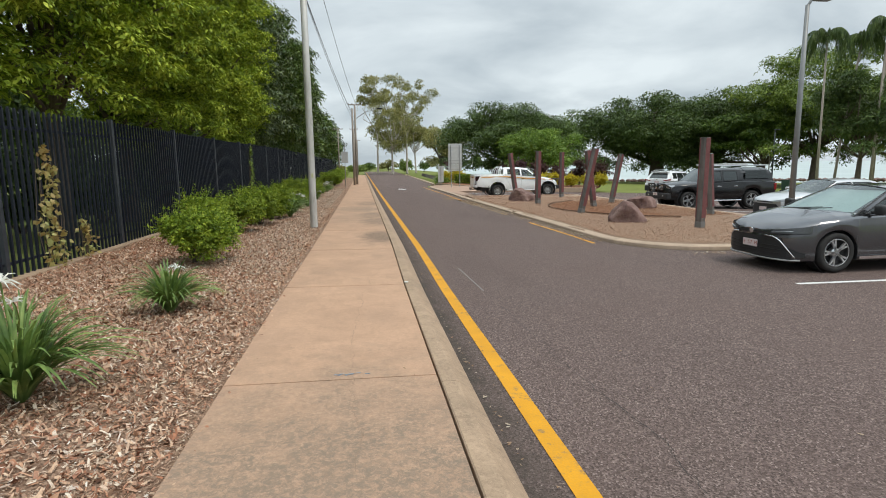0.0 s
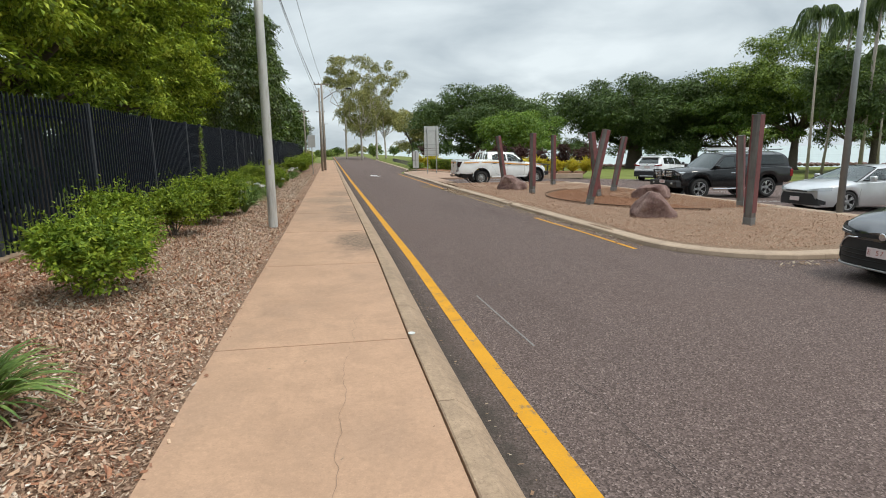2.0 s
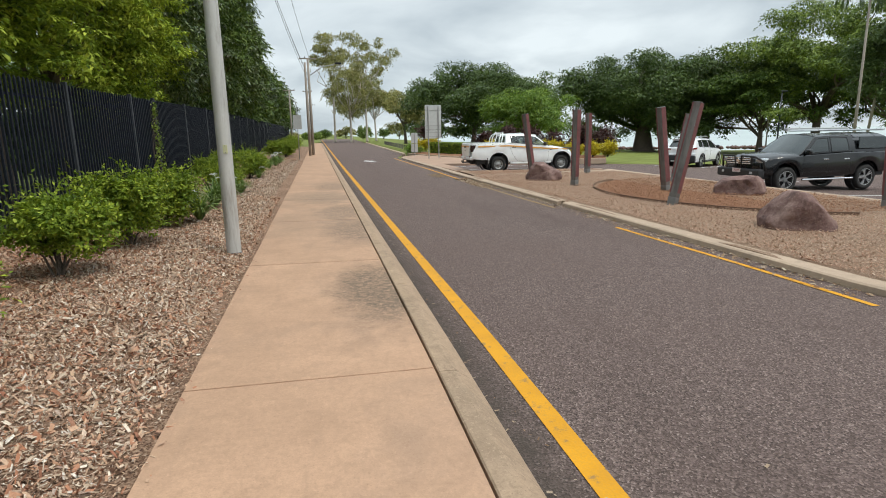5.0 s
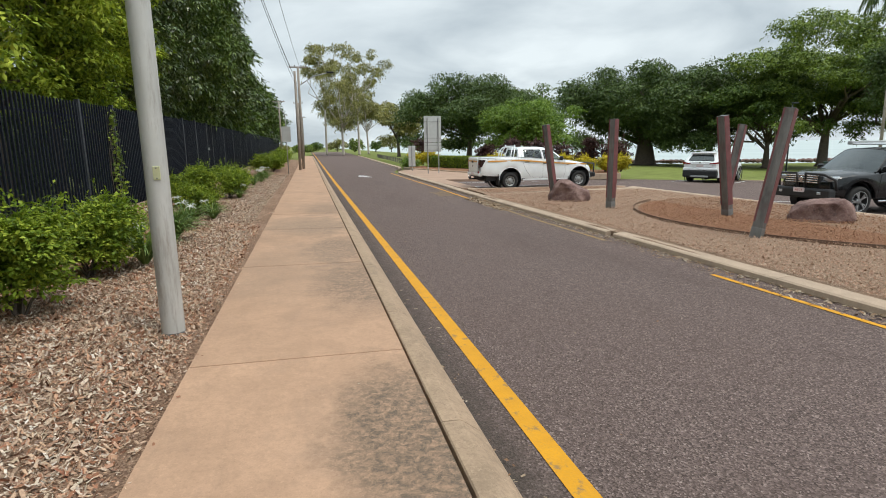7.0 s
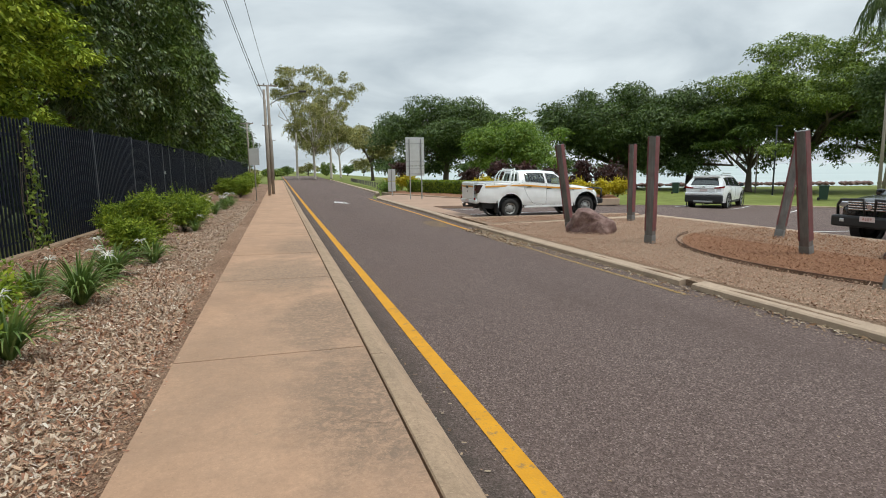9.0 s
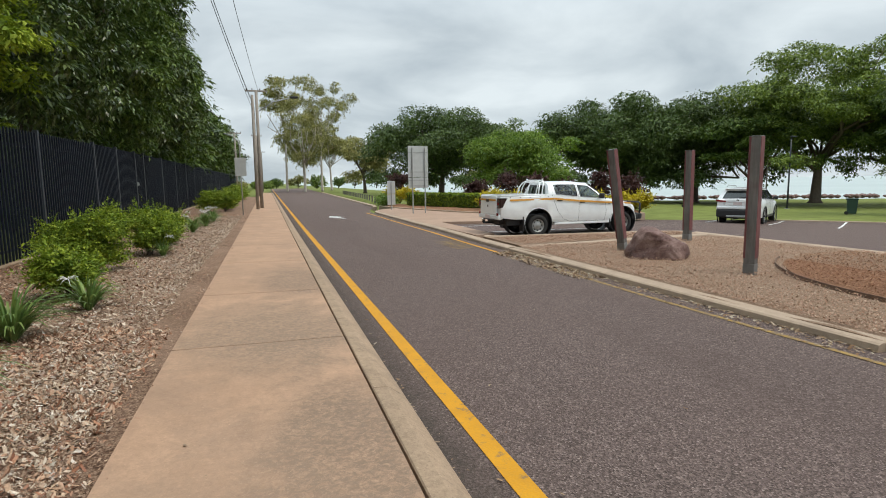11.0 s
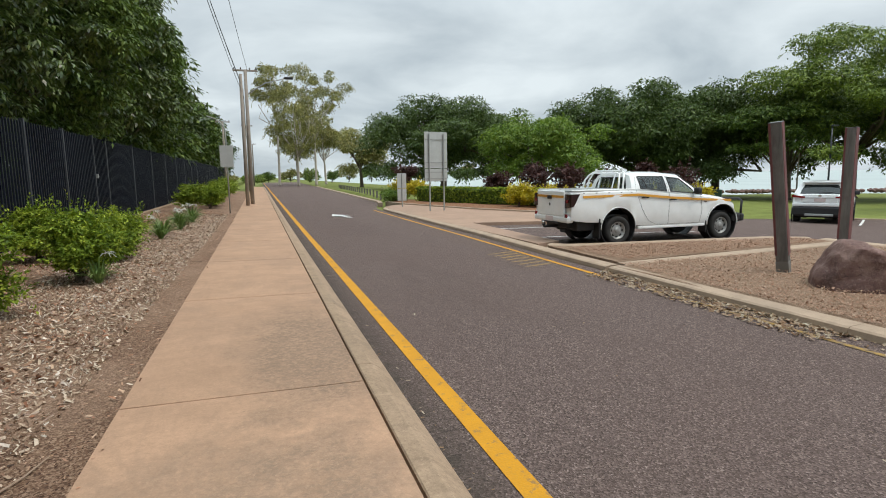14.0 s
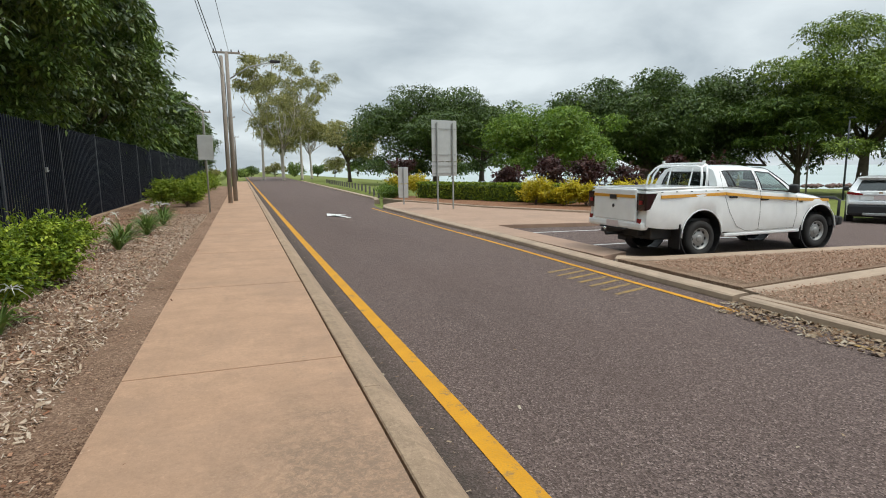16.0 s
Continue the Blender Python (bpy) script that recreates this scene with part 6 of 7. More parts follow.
def boulder(x, y, profile, depth, seed, turn, label):
    """A quarried block: an uneven side outline drawn through its depth, with chipped faces and edges."""
    rng = np.random.default_rng(seed)
    bm = bmesh.new()
    rows = []
    for v, shrink, drop in ((-1.0, 0.72, 0.16), (-0.62, 0.95, 0.03), (0.1, 1.0, 0.0), (0.66, 0.9, 0.08), (1.0, 0.62, 0.24)):
        jx = rng.normal() * 0.03
        rows.append([bm.verts.new((px * shrink + jx + rng.normal() * 0.02, v * depth / 2 + rng.normal() * 0.025, max(pz * (1 - drop) + rng.normal() * 0.018 * (pz > 0.02), 0.0) - 0.05 * (pz < 0.02))) for px, pz in profile])
    for a, b in zip(rows, rows[1:]):
        for k in range(len(profile)):
            k2 = (k + 1) % len(profile)
            bm.faces.new((a[k], b[k], b[k2], a[k2]))
    bm.faces.new(rows[0]); bm.faces.new(rows[-1][::-1])
    bmesh.ops.recalc_face_normals(bm, faces=bm.faces)
    bmesh.ops.triangulate(bm, faces=bm.faces[:])
    for _ in range(3):
        bmesh.ops.subdivide_edges(bm, edges=[e for e in bm.edges if e.calc_length() > 0.07], cuts=1, use_grid_fill=True)
        bmesh.ops.triangulate(bm, faces=bm.faces[:])
    for _ in range(2):
        bmesh.ops.smooth_vert(bm, verts=bm.verts, factor=0.5, use_axis_x=True, use_axis_y=True, use_axis_z=True)
    for v in bm.verts:
        v.co += Vector((noise.noise(v.co * 4 + Vector((seed, 0, 0))), noise.noise(v.co * 4 + Vector((0, seed, 0))), noise.noise(v.co * 4 + Vector((0, 0, seed))))) * 0.035
        v.co += Vector((noise.noise(v.co * 11), noise.noise(v.co * 13 + Vector((7, 0, 0))), noise.noise(v.co * 13 + Vector((0, 7, 0))))) * 0.018
    ob = part("boulder", bm, M_ROCK)
    smooth_by_angle(ob, 38)
    ob.matrix_world = pose(x, y, G(y) + ISL - 0.03, 0, 0, turn)
    return tagged(ob, label, "boulder", "boulders on the island")


boulder(8.05, 15.95, [(-0.58, 0.0), (-0.56, 0.16), (-0.4, 0.42), (-0.12, 0.68), (0.14, 0.63), (0.36, 0.37), (0.56, 0.13), (0.57, 0.0)], 0.95, 3, -32, "angular purplish red-brown boulder resting on gravel")
boulder(11.0, 20.75, [(-0.66, 0.0), (-0.64, 0.26), (-0.44, 0.42), (0.1, 0.5), (0.42, 0.53), (0.6, 0.36), (0.66, 0.1), (0.56, 0.0)], 0.85, 8, -50, "long flat-topped purplish boulder near the bay")
boulder(7.95, 27.05, [(-0.64, 0.0), (-0.63, 0.16), (-0.46, 0.52), (-0.3, 0.7), (-0.08, 0.68), (0.34, 0.46), (0.62, 0.32), (0.66, 0.12), (0.58, 0.0)], 0.9, 14, -42, "wedge-shaped purplish boulder by a leaning post")

# a low steel edging curve and a reddish mulch patch in the island
edge = tagged(part("garden_edging", swept([(0.0, -0.1), (0.0, 0.03), (0.012, 0.03), (0.012, -0.1)], [(11.9 - 4.2 * math.sin(a), 21.3 + 5.0 * math.cos(a)) for a in np.linspace(0.45, 2.75, 34)]), simple("rusty_edging", (0.15, 0.09, 0.06), 0.85, 0, 0.25, 12)), "thin rusty brown garden edging curved through the gravel", "edging")
edge.location.z = ISL + 0.018
M_REDMULCH = make_mulch("red_mulch", (0.12, 0.055, 0.03), (0.26, 0.13, 0.072), (0.37, 0.21, 0.125), (0.25, 0.125, 0.07))
patch = [(11.9 - 4.1 * math.sin(a), 21.3 + 4.85 * math.cos(a)) for a in np.linspace(0.45, 2.75, 26)]
blob_surface("mulch_patch", patch, M_REDMULCH, ISL + 0.006, 0.012, "reddish mulch patch inside the edging", "mulch", 0.6)


# ---- poles, wires, signs ----
M_PALETAG = simple("pale_tag", (0.5, 0.5, 0.3), 0.6)


m = Mat("stained_galvanised_steel", 0.55, 0.3, 0.4)
c = m.ramp(m.noise(3, 6, 0.7, stretch=(1, 1, 0.3)), (0.3, (0.44, 0.435, 0.41)), (0.7, (0.58, 0.575, 0.55)))
c = m.mix(m.ramp(m.noise(9, 7, 0.75, stretch=(1, 1, 0.12)), (0.52, 0.0), (0.68, 0.6)), c, (0.24, 0.2, 0.165))
M_POLE = m.color(c).m


def steel_pole():
    p = thing("power_pole", pose(-1.42, 16.27, G(16.27)), "smooth grey steel power pole beside the footpath", "pole")
    part("shaft", tube([(0, 0, -0.2), (0, 0, 0.02), (0, 0, 4), (0.0, 0, 8.6)], [0.103, 0.103, 0.095, 0.085], 20), M_POLE, p, smooth=True)
    part("collar", tube([(0, 0, -0.02), (0, 0, 0.018)], 0.107, 20), M_ZINC, p)
    part("tag", box((-0.005, -0.108, 1.44), (0.055, -0.09, 1.56), 0.004), M_PALETAG, p, "small pale yellow tag")
    for z in (1.455, 1.545):
        part("tag_screw", box((0.02, -0.112, z - 0.006), (0.032, -0.106, z + 0.006), 0.002), M_ZINC, p)
    part("cross_arm", box((-0.7, -0.05, 8.3), (0.7, 0.05, 8.42), 0.01), M_TIMBER, p)
    return p


steel_pole()


def timber_pole(x, y, h, arm, r=0.14, lamp=False, label="weathered timber power pole with a crossarm"):
    p = thing("power_pole", pose(x, y, G(y)), label, "pole")
    part("shaft", tube([(0, 0, -0.2), (0, 0, h * 0.5), (0, 0, h)], [r, r * 0.9, r * 0.75], 14), M_TIMBER, p, smooth=True)
    if arm:
        part("cross_arm", box((-0.7, -0.05, h - 0.1), (0.7, 0.05, h), 0.01), M_TIMBER, p)
        for k in (-0.62, -0.25, 0.25, 0.62):
            part("insulator", tube([(k, 0, h), (k, 0, h + 0.12)], [0.035, 0.025], 8), M_DARKLAMP, p)
    if lamp:
        part("lamp_arm", tube([(0.1, 0, h - 1.4), (1.1, -0.1, h - 0.75), (2.3, -0.2, h - 0.45)], 0.035, 6), M_GALV, p, smooth=True)
        part("lamp_head", box((2.2, -0.32, h - 0.5), (2.75, -0.1, h - 0.36), 0.04), M_PLASTIC, p)
    return p


timber_pole(-0.74, 55.6, 7.4, False, 0.11, label="pale straight power pole beside the footpath")
timber_pole(-0.5, 57.6, 8.0, True, 0.12, True)
timber_pole(-1.15, 98, 8.2, True)
timber_pole(-0.9, 140, 8.2, True)
timber_pole(-3.2, 82, 7.2, True, 0.11, label="thin dark power pole behind the shrubs")


def wire(x0, y0, z0, x1, y1, z1, sag):
    pts = [(x0 + (x1 - x0) * k / 16, y0 + (y1 - y0) * k / 16, z0 + (z1 - z0) * k / 16 - sag * 4 * (k / 16) * (1 - k / 16)) for k in range(17)]
    return tagged(part("overhead_wire", tube(pts, 0.011, 5), M_PLASTIC, smooth=True), "thin dark overhead power line between poles", "cable", "overhead lines")


for d0, d1, z0, z1 in ((0.0, 0.1, 8.45, 7.95), (-0.66, -0.2, 8.4, 6.9), (-0.58, -0.17, 8.25, 6.7), (-0.5, -0.15, 7.9, 6.25)):
    wire(-1.42 + d0, -30, z0 + 0.15, -1.42 + d0, 16.27, z0, 0.5)
    wire(-1.42 + d0, 16.27, z0, -0.5 + d1, 57.6, z1, 0.45)
    wire(-0.5 + d1, 57.6, z1, -1.15 + d1, 98, z1 + 0.1, 0.45)
    wire(-1.15 + d1, 98, z1 + 0.1, -0.9 + d1, 140, z1 + 0.1, 0.45)

M_SIGNBACK = simple("bare_aluminium", (0.5, 0.51, 0.5), 0.45, 0.5, 0.08, 4)


def big_sign():
    s = thing("road_sign", pose(7.84, 46.42, G(46) + ISL, 0, 0, 14), "large traffic sign seen from its grey aluminium back", "sign")
    for x in (-0.39, 0.39):
        part("sign_post", tube([(x, 0, -0.1), (x, 0, 3.55)], 0.035, 10), M_GALV, s)
    part("panel", box((-0.62, 0.05, 1.98), (0.62, 0.062, 3.65), 0.004), M_SIGNBACK, s)
    part("panel", box((-0.62, 0.05, 1.38), (0.62, 0.062, 1.95), 0.004), M_SIGNBACK, s, "lower aluminium panel")
    for z in (2.25, 3.3, 1.5, 1.8):
        part("rail", box((-0.58, 0.02, z - 0.02), (0.58, 0.05, z + 0.02)), M_GALV, s)


big_sign()


def small_double_sign():
    s = thing("road_sign", pose(7.16, 50.4, G(50) + ISL, 0, 0, 8), "narrow sign with two stacked grey panels", "sign")
    part("sign_post", tube([(0, 0, -0.1), (0, 0, 1.75)], 0.03, 10), M_GALV, s)
    part("panel", box((-0.26, 0.03, 1.0), (0.26, 0.042, 1.78), 0.004), M_SIGNBACK, s)
    part("panel", box((-0.26, 0.03, 0.32), (0.26, 0.042, 0.97), 0.004), M_SIGNBACK, s)


small_double_sign()


def path_sign():
    s = thing("road_sign", pose(-1.42, 49.15, G(49)), "small grey sign on a thin hooked pole", "sign")
    part("sign_post", tube([(0, 0, -0.1), (0, 0, 3.75), (-0.05, 0, 3.95), (-0.3, 0, 4.25), (-0.75, 0, 4.4)], 0.032, 10), M_GALV, s, smooth=True)
    part("panel", box((-0.29, -0.05, 2.12), (0.29, -0.035, 3.1), 0.02), M_SIGNBACK, s)


path_sign()


def lamp_post(x, y, h, r, arm, label, steel=M_GALV):
    p = thing("street_lamp", pose(x, y, G(y) - 0.2 if x < 20 else ground_z(x, y)), label, "street lamp")
    part("base_plate", box((-0.17, -0.17, 0), (0.17, 0.17, 0.03), 0.006), M_GALV, p)
    part("pole", tube([(0, 0, 0), (0, 0, h * 0.5), (0, 0, h)], [r, r * 0.85, r * 0.65], 12), steel, p, smooth=True)
    part("arm", tube([(0, 0, h - 0.05), (arm * 0.4, 0, h + 0.12), (arm, 0, h + 0.2)], r * 0.45, 8), steel, p, smooth=True)
    part("head", box((arm - 0.1, -0.13, h + 0.13), (arm + 0.5, 0.13, h + 0.25), 0.04), steel, p)
    return p


M_LAMPSTEEL = simple("dull_galvanised_steel", (0.22, 0.225, 0.225), 0.5, 0.4, 0.14, 5)
lamp_post(13.0, 15.2, 6.42, 0.088, 0.25, "tapered galvanised street lamp between parked cars", M_LAMPSTEEL)
lamp_post(44.4, 55, 6.2, 0.08, 0.06, "slim dark grey park lamp on the lawn", M_FENCEPOST)


# ---- planting along the fence ----
def shrub(x, y, w, h, seed, mat=None, label="rounded bright green shrub in the mulch bed", size=0.085, n=5200, base=0.18, group="shrubs in the mulch bed", z=None):
    rng = np.random.default_rng(seed)
    ob = thing("shrub", pose(x, y, mulch_z(x, y) if z is None else z, 0, 0, rng.uniform(0, 360)), label, "shrub", group)
    c, r = [], []
    for _ in range(13):
        a = rng.uniform(0, 2 * math.pi); f = rng.uniform(0.1, 0.62)
        q = w * rng.uniform(0.16, 0.27)
        c.append((math.cos(a) * f * w * 0.62, math.sin(a) * f * w * 0.62, base + q * 0.6 + rng.random() * max(h - base - 1.4 * q, 0.05))); r.append((q, q, q * 0.8))
    bm = bmesh.new()
    for q in c[:9]:
        add_tube(bm, [(0.03 * rng.normal(), 0.03 * rng.normal(), -0.05), (q[0] * 0.4, q[1] * 0.4, q[2] * 0.45), q], [0.018, 0.013, 0.005], 5)
    part("stem", bm, M_BARK, ob)
    V = leaf_cloud(rng, c, r, n // 2, size, 0.1, 0.45, 0.5)
    V = np.concatenate([V, sprays(rng, c, r, n // 30, 9, 0.22, size, 0.5, -0.15), rosettes(rng, c, r, n // 24, 16, 0.09, size, 0.5, 0.2)])
    quads("foliage", V, mat or M_SHRUB, ob)
    return ob


for i, (x, y, w, h) in enumerate(((-3.0, 10.2, 1.6, 1.28), (-3.35, 13.0, 1.35, 1.15), (-3.3, 15.3, 1.2, 1.05), (-3.1, 17.2, 1.35, 1.2), (-3.05, 19.0, 1.3, 1.2), (-3.3, 20.7, 0.9, 0.8), (-2.95, 26.3, 0.9, 0.75), (-3.4, 28.8, 1.4, 1.2), (-4.3, 30.6, 1.1, 0.95), (-2.85, 31.5, 1.25, 1.15), (-2.85, 34.1, 1.2, 1.05), (-4.3, 34.5, 1.3, 1.1), (-3.2, 36.3, 1.0, 0.8), (-3.4, 51.0, 1.8, 1.4), (-2.6, 53.2, 1.6, 1.3), (-2.6, 55.6, 1.6, 1.3), (-2.6, 59.0, 1.8, 1.4), (-2.7, 63.5, 2.0, 1.5), (-2.8, 68.5, 2.0, 1.5), (-2.8, 74.0, 2.2, 1.6), (-2.8, 80.0, 2.4, 1.7))):
    far = y > 40
    shrub(x, y, w * 0.9, h * 0.96, 500 + i, base=0.14, size=0.06 if y < 34 else (0.07 if not far else 0.1), n=9000 if y < 34 else (6500 if not far else 4000))


def strap_lily(x, y, n, ln, seed, flowers=0):
    """A clump of long arching strap leaves, each folded along its rib."""
    rng = np.random.default_rng(seed)
    ob = thing("lily", pose(x, y, mulch_z(x, y)), "clump of arching dark green strap lily leaves" if not flowers else "strap lily clump with white spider flowers", "plant", "lilies in the mulch bed")
    bm = bmesh.new()
    for _ in range(int(n * 1.35)):
        a = rng.uniform(0, 2 * math.pi)
        L = ln * rng.uniform(0.6, 1.1)
        out = rng.uniform(0.04, 0.72)
        w = rng.uniform(0.008, 0.0145)
        d = Vector((math.cos(a), math.sin(a), 0)); sd = Vector((-d.y, d.x, 0))
        pr = None
        tw = rng.uniform(-0.4, 0.4)
        for k in range(8):
            t = k / 7
            p = d * (0.03 + L * (0.18 + 0.75 * out) * t ** (1.1)) + Vector((0, 0, L * (1.15 - 0.35 * out) * (t - (0.42 + 0.5 * out) * t * t)))
            ww = w * (0.75 + 0.5 * t) * (1 - t ** 3) + 0.002
            s2 = (sd + Vector((0, 0, tw * t))).normalized()
            row = (bm.verts.new(p - s2 * ww), bm.verts.new(p - Vector((0, 0, 0.35 * ww))), bm.verts.new(p + s2 * ww))
            if pr:
                bm.faces.new((pr[0], pr[1], row[1], row[0])); bm.faces.new((pr[1], pr[2], row[2], row[1]))
            pr = row
    part("leaf", bm, M_LILY, ob, smooth=True)
    for _ in range(flowers):
        a = rng.uniform(0, 2 * math.pi); rr = rng.uniform(0.1, 0.35)
        top = Vector((math.cos(a) * rr, math.sin(a) * rr, ln * rng.uniform(0.5, 0.72)))
        part("flower_stalk", tube([(0, 0, 0), top * 0.6 + Vector((0, 0, 0.08)), top], [0.009, 0.007, 0.006], 5), M_LILY, ob)
        bm = bmesh.new()
        for k in range(14):
            b = rng.uniform(0, 2 * math.pi); e = rng.uniform(-0.3, 0.9)
            dd = Vector((math.cos(b) * math.cos(e), math.sin(b) * math.cos(e), math.sin(e)))
            add_tube(bm, [top, top + dd * 0.07, top + dd * 0.13 + Vector((0, 0, -0.045))], [0.006, 0.006, 0.001], 4, False)
        part("flower", bm, M_PETAL, ob, "spidery white flower")
    return ob


M_PETAL = simple("white_petals", (0.72, 0.72, 0.66), 0.6, 0, 0.05)
for i, (x, y, n, ln, fl) in enumerate(((-2.5, 4.2, 230, 1.25, 1), (-2.3, 6.75, 190, 1.0, 1), (-3.6, 6.2, 30, 0.7, 2), (-2.5, 19.55, 110, 1.0, 1), (-2.6, 21.8, 150, 1.1, 2), (-2.75, 23.8, 130, 1.05, 1), (-3.4, 22.6, 70, 0.85, 1), (-2.45, 25.3, 70, 0.8, 1), (-2.5, 31.2, 45, 0.7, 1), (-2.6, 37.6, 60, 0.85, 1), (-2.75, 39.2, 80, 0.95, 2), (-2.5, 40.6, 80, 0.95, 2), (-2.7, 42.0, 80, 0.9, 3), (-2.45, 43.4, 70, 0.9, 2), (-2.6, 45.0, 70, 0.85, 2), (-2.9, 32.9, 40, 0.7, 0), (-3.0, 2.4, 40, 0.8, 0), (-3.3, 1.2, 60, 0.9, 0))):
    strap_lily(x, y, n, ln, 800 + i, fl)


def vine(y, w, h, n, seed, mat, label):
    """A creeper that climbs the pickets."""
    rng = np.random.default_rng(seed)
    ob = thing("vine", pose(FX + 0.06, y, G(y)), label, "vine")
    bm = bmesh.new()
    for _ in range(7):
        yy2 = rng.normal() * w * 0.4
        add_tube(bm, [(0.03, yy2 * 0.6, 0.0), (0.02, yy2 + rng.normal() * 0.06, h * 0.4), (0.02, yy2 * 0.7 + rng.normal() * 0.08, h * rng.uniform(0.7, 1))], [0.008, 0.006, 0.003], 5)
    part("stem", bm, M_BARK, ob)
    zz = rng.random(n) ** 1.25 * h
    cen = np.stack([rng.normal(size=n) * 0.03 + 0.05, rng.normal(size=n) * w * 0.36 * (1.15 - zz / h * 0.7) + 0.1 * np.sin(zz * 5), zz], axis=1)
    V = leaf_cloud(rng, cen, np.full((n, 3), 0.03), n, 0.09, 0.3, 0.2, 0.75)
    quads("foliage", V, mat, ob)
    return ob


M_DRYVINE = leafy("leaf_dry_vine", (0.3, 0.18, 0.07), (0.46, 0.37, 0.15), (0.42, 0.46, 0.18), 0.3)
vine(10.3, 0.5, 2.1, 420, 901, M_DRYVINE, "yellowing creeper on the fence pickets")
vine(11.4, 0.5, 0.8, 120, 902, M_DRYVINE, "low straggling creeper at the fence foot")
vine(28.2, 0.9, 2.8, 500, 903, M_TREE_A, "green creeper hanging down the fence")

# dark undergrowth behind the fence
for i in range(22):
    y = 13.5 + i * 3.1
    rng = np.random.default_rng(950 + i)
    c, r = lobes_of(rng, 12, 1.6, 1.9, 0.1, rng.uniform(2.2, 3.4), 0.7, 1.0)
    ob = thing("understorey_bush", pose(-9.2 + rng.uniform(-0.8, 0.9), y, G(y)), "dark undergrowth bush behind the fence", "bush", "undergrowth behind the fence")
    bm = bmesh.new()
    for q in c[:6]:
        add_tube(bm, [(0, 0, -0.05), (q[0] * 0.5, q[1] * 0.5, q[2] * 0.5), q], [0.04, 0.03, 0.01], 5)
    part("stem", bm, M_BARK, ob)
    quads("foliage", leaf_cloud(rng, c, r, 4200, 0.2, 0.2, 0.4), M_TREE_C, ob)
rng = np.random.default_rng(77)
for i in range(9):
    y = -6 + i * 15
    c, r = lobes_of(rng, 40, 2.0, 8.5, 0.0, 9.0, 1.5, 1.0)
    ob = thing("hedge_tree", pose(-19.5, y, G(y)), "dense dark tree belt behind the lawn", "tree", "tree belt behind the lawn")
    part("trunk", branch_mesh(rng, 3.0, 0.2, c[:8]), M_BARK, ob)
    quads("crown", leaf_cloud(rng, c, r, 9000, 0.42, 0.2, 0.4), M_TREE_C, ob)


# ---- flower bed behind the paving ----
bedk = tagged(new("kerb_bed"), "concrete kerb along the flower bed", "kerb", kind="structure")
BED = [(7.5, 55.5), (7.75, 53.6), (9.76, 46.7), (11.83, 42.4), (13.6, 40.4), (17.5, 39.9)]
kerb_run(bedk, [(0.0, -0.3), (0.0, 0.02), (0.02, 0.04), (0.13, 0.04), (0.15, 0.02), (0.15, -0.3)], BED, 2.4, M_KERB2)
blob_surface("flower_bed", [(x + 0.08, y + 0.12) for x, y in BED] + [(19.5, 43.5), (16.0, 48), (12, 56), (8.5, 57.5)], M_REDMULCH, 0.03, 0.04, "dark red mulch of the flower bed", "mulch", 0.8)


def clipped_hedge(x0, y0, x1, y1, w, h):
    rng = np.random.default_rng(31)
    d = Vector((x1 - x0, y1 - y0, 0)); ln = d.length
    ob = thing("hedge", Matrix.Translation((x0, y0, G(y0) + 0.05)) @ Matrix.Rotation(math.atan2(d.y, d.x), 4, "Z"), "low clipped green hedge in the flower bed", "hedge")
    part("core", box((0.1, -w / 2 + 0.08, 0), (ln - 0.1, w / 2 - 0.08, h - 0.1), 0.05), M_TREE_C, ob)
    n = 15000
    u = rng.random((n, 3))
    p = np.stack([u[:, 0] * ln, (u[:, 1] - 0.5) * w, u[:, 2] * h], axis=1)
    top = rng.random(n)
    p[:, 2] = np.where(top < 0.45, h * (0.94 + 0.08 * u[:, 2]), p[:, 2])
    sel = top >= 0.45
    p[:, 1] = np.where(sel, np.sign(u[:, 1] - 0.5) * w / 2 * (0.9 + 0.12 * rng.random(n)), p[:, 1])
    quads("foliage", leaf_cloud(rng, p, np.full((n, 3), 0.04), n, 0.1, 0.0, 0.3), M_SHRUB, ob)


clipped_hedge(9.5, 54.9, 13.7, 45.9, 1.0, 0.85)
for i, (x, y, w, h) in enumerate(((12.0, 46.2, 1.5, 1.15), (12.8, 45.2, 1.3, 0.95), (13.5, 44.6, 1.2, 0.9), (14.4, 43.6, 1.2, 1.0), (15.3, 42.6, 1.2, 1.0), (16.3, 41.8, 1.1, 0.95), (17.4, 41.4, 1.1, 0.9), (8.9, 57.6, 1.5, 1.2), (10.0, 57.0, 1.8, 1.3), (18.6, 41.6, 1.2, 0.9))):
    shrub(x, y, w, h, 600 + i, M_YELLEAF, "rounded golden yellow shrub in the flower bed", 0.1, 3500, 0.1, "golden shrubs in the flower bed", G(y) + 0.05)
for i, (x, y, w, h) in enumerate(((14.2, 48.6, 1.7, 2.2), (15.4, 47.4, 1.8, 2.1), (16.8, 46.0, 1.8, 2.2), (18.2, 44.8, 1.7, 2.1), (19.6, 44.0, 1.8, 2.0), (9.8, 59.5, 1.6, 2.3), (12.6, 50.4, 1.5, 1.9))):
    shrub(x, y, w, h, 640 + i, M_REDLEAF, "tall maroon-leaved shrub in the flower bed", 0.16, 2200, 0.3, "maroon shrubs in the flower bed", G(y) + 0.05)
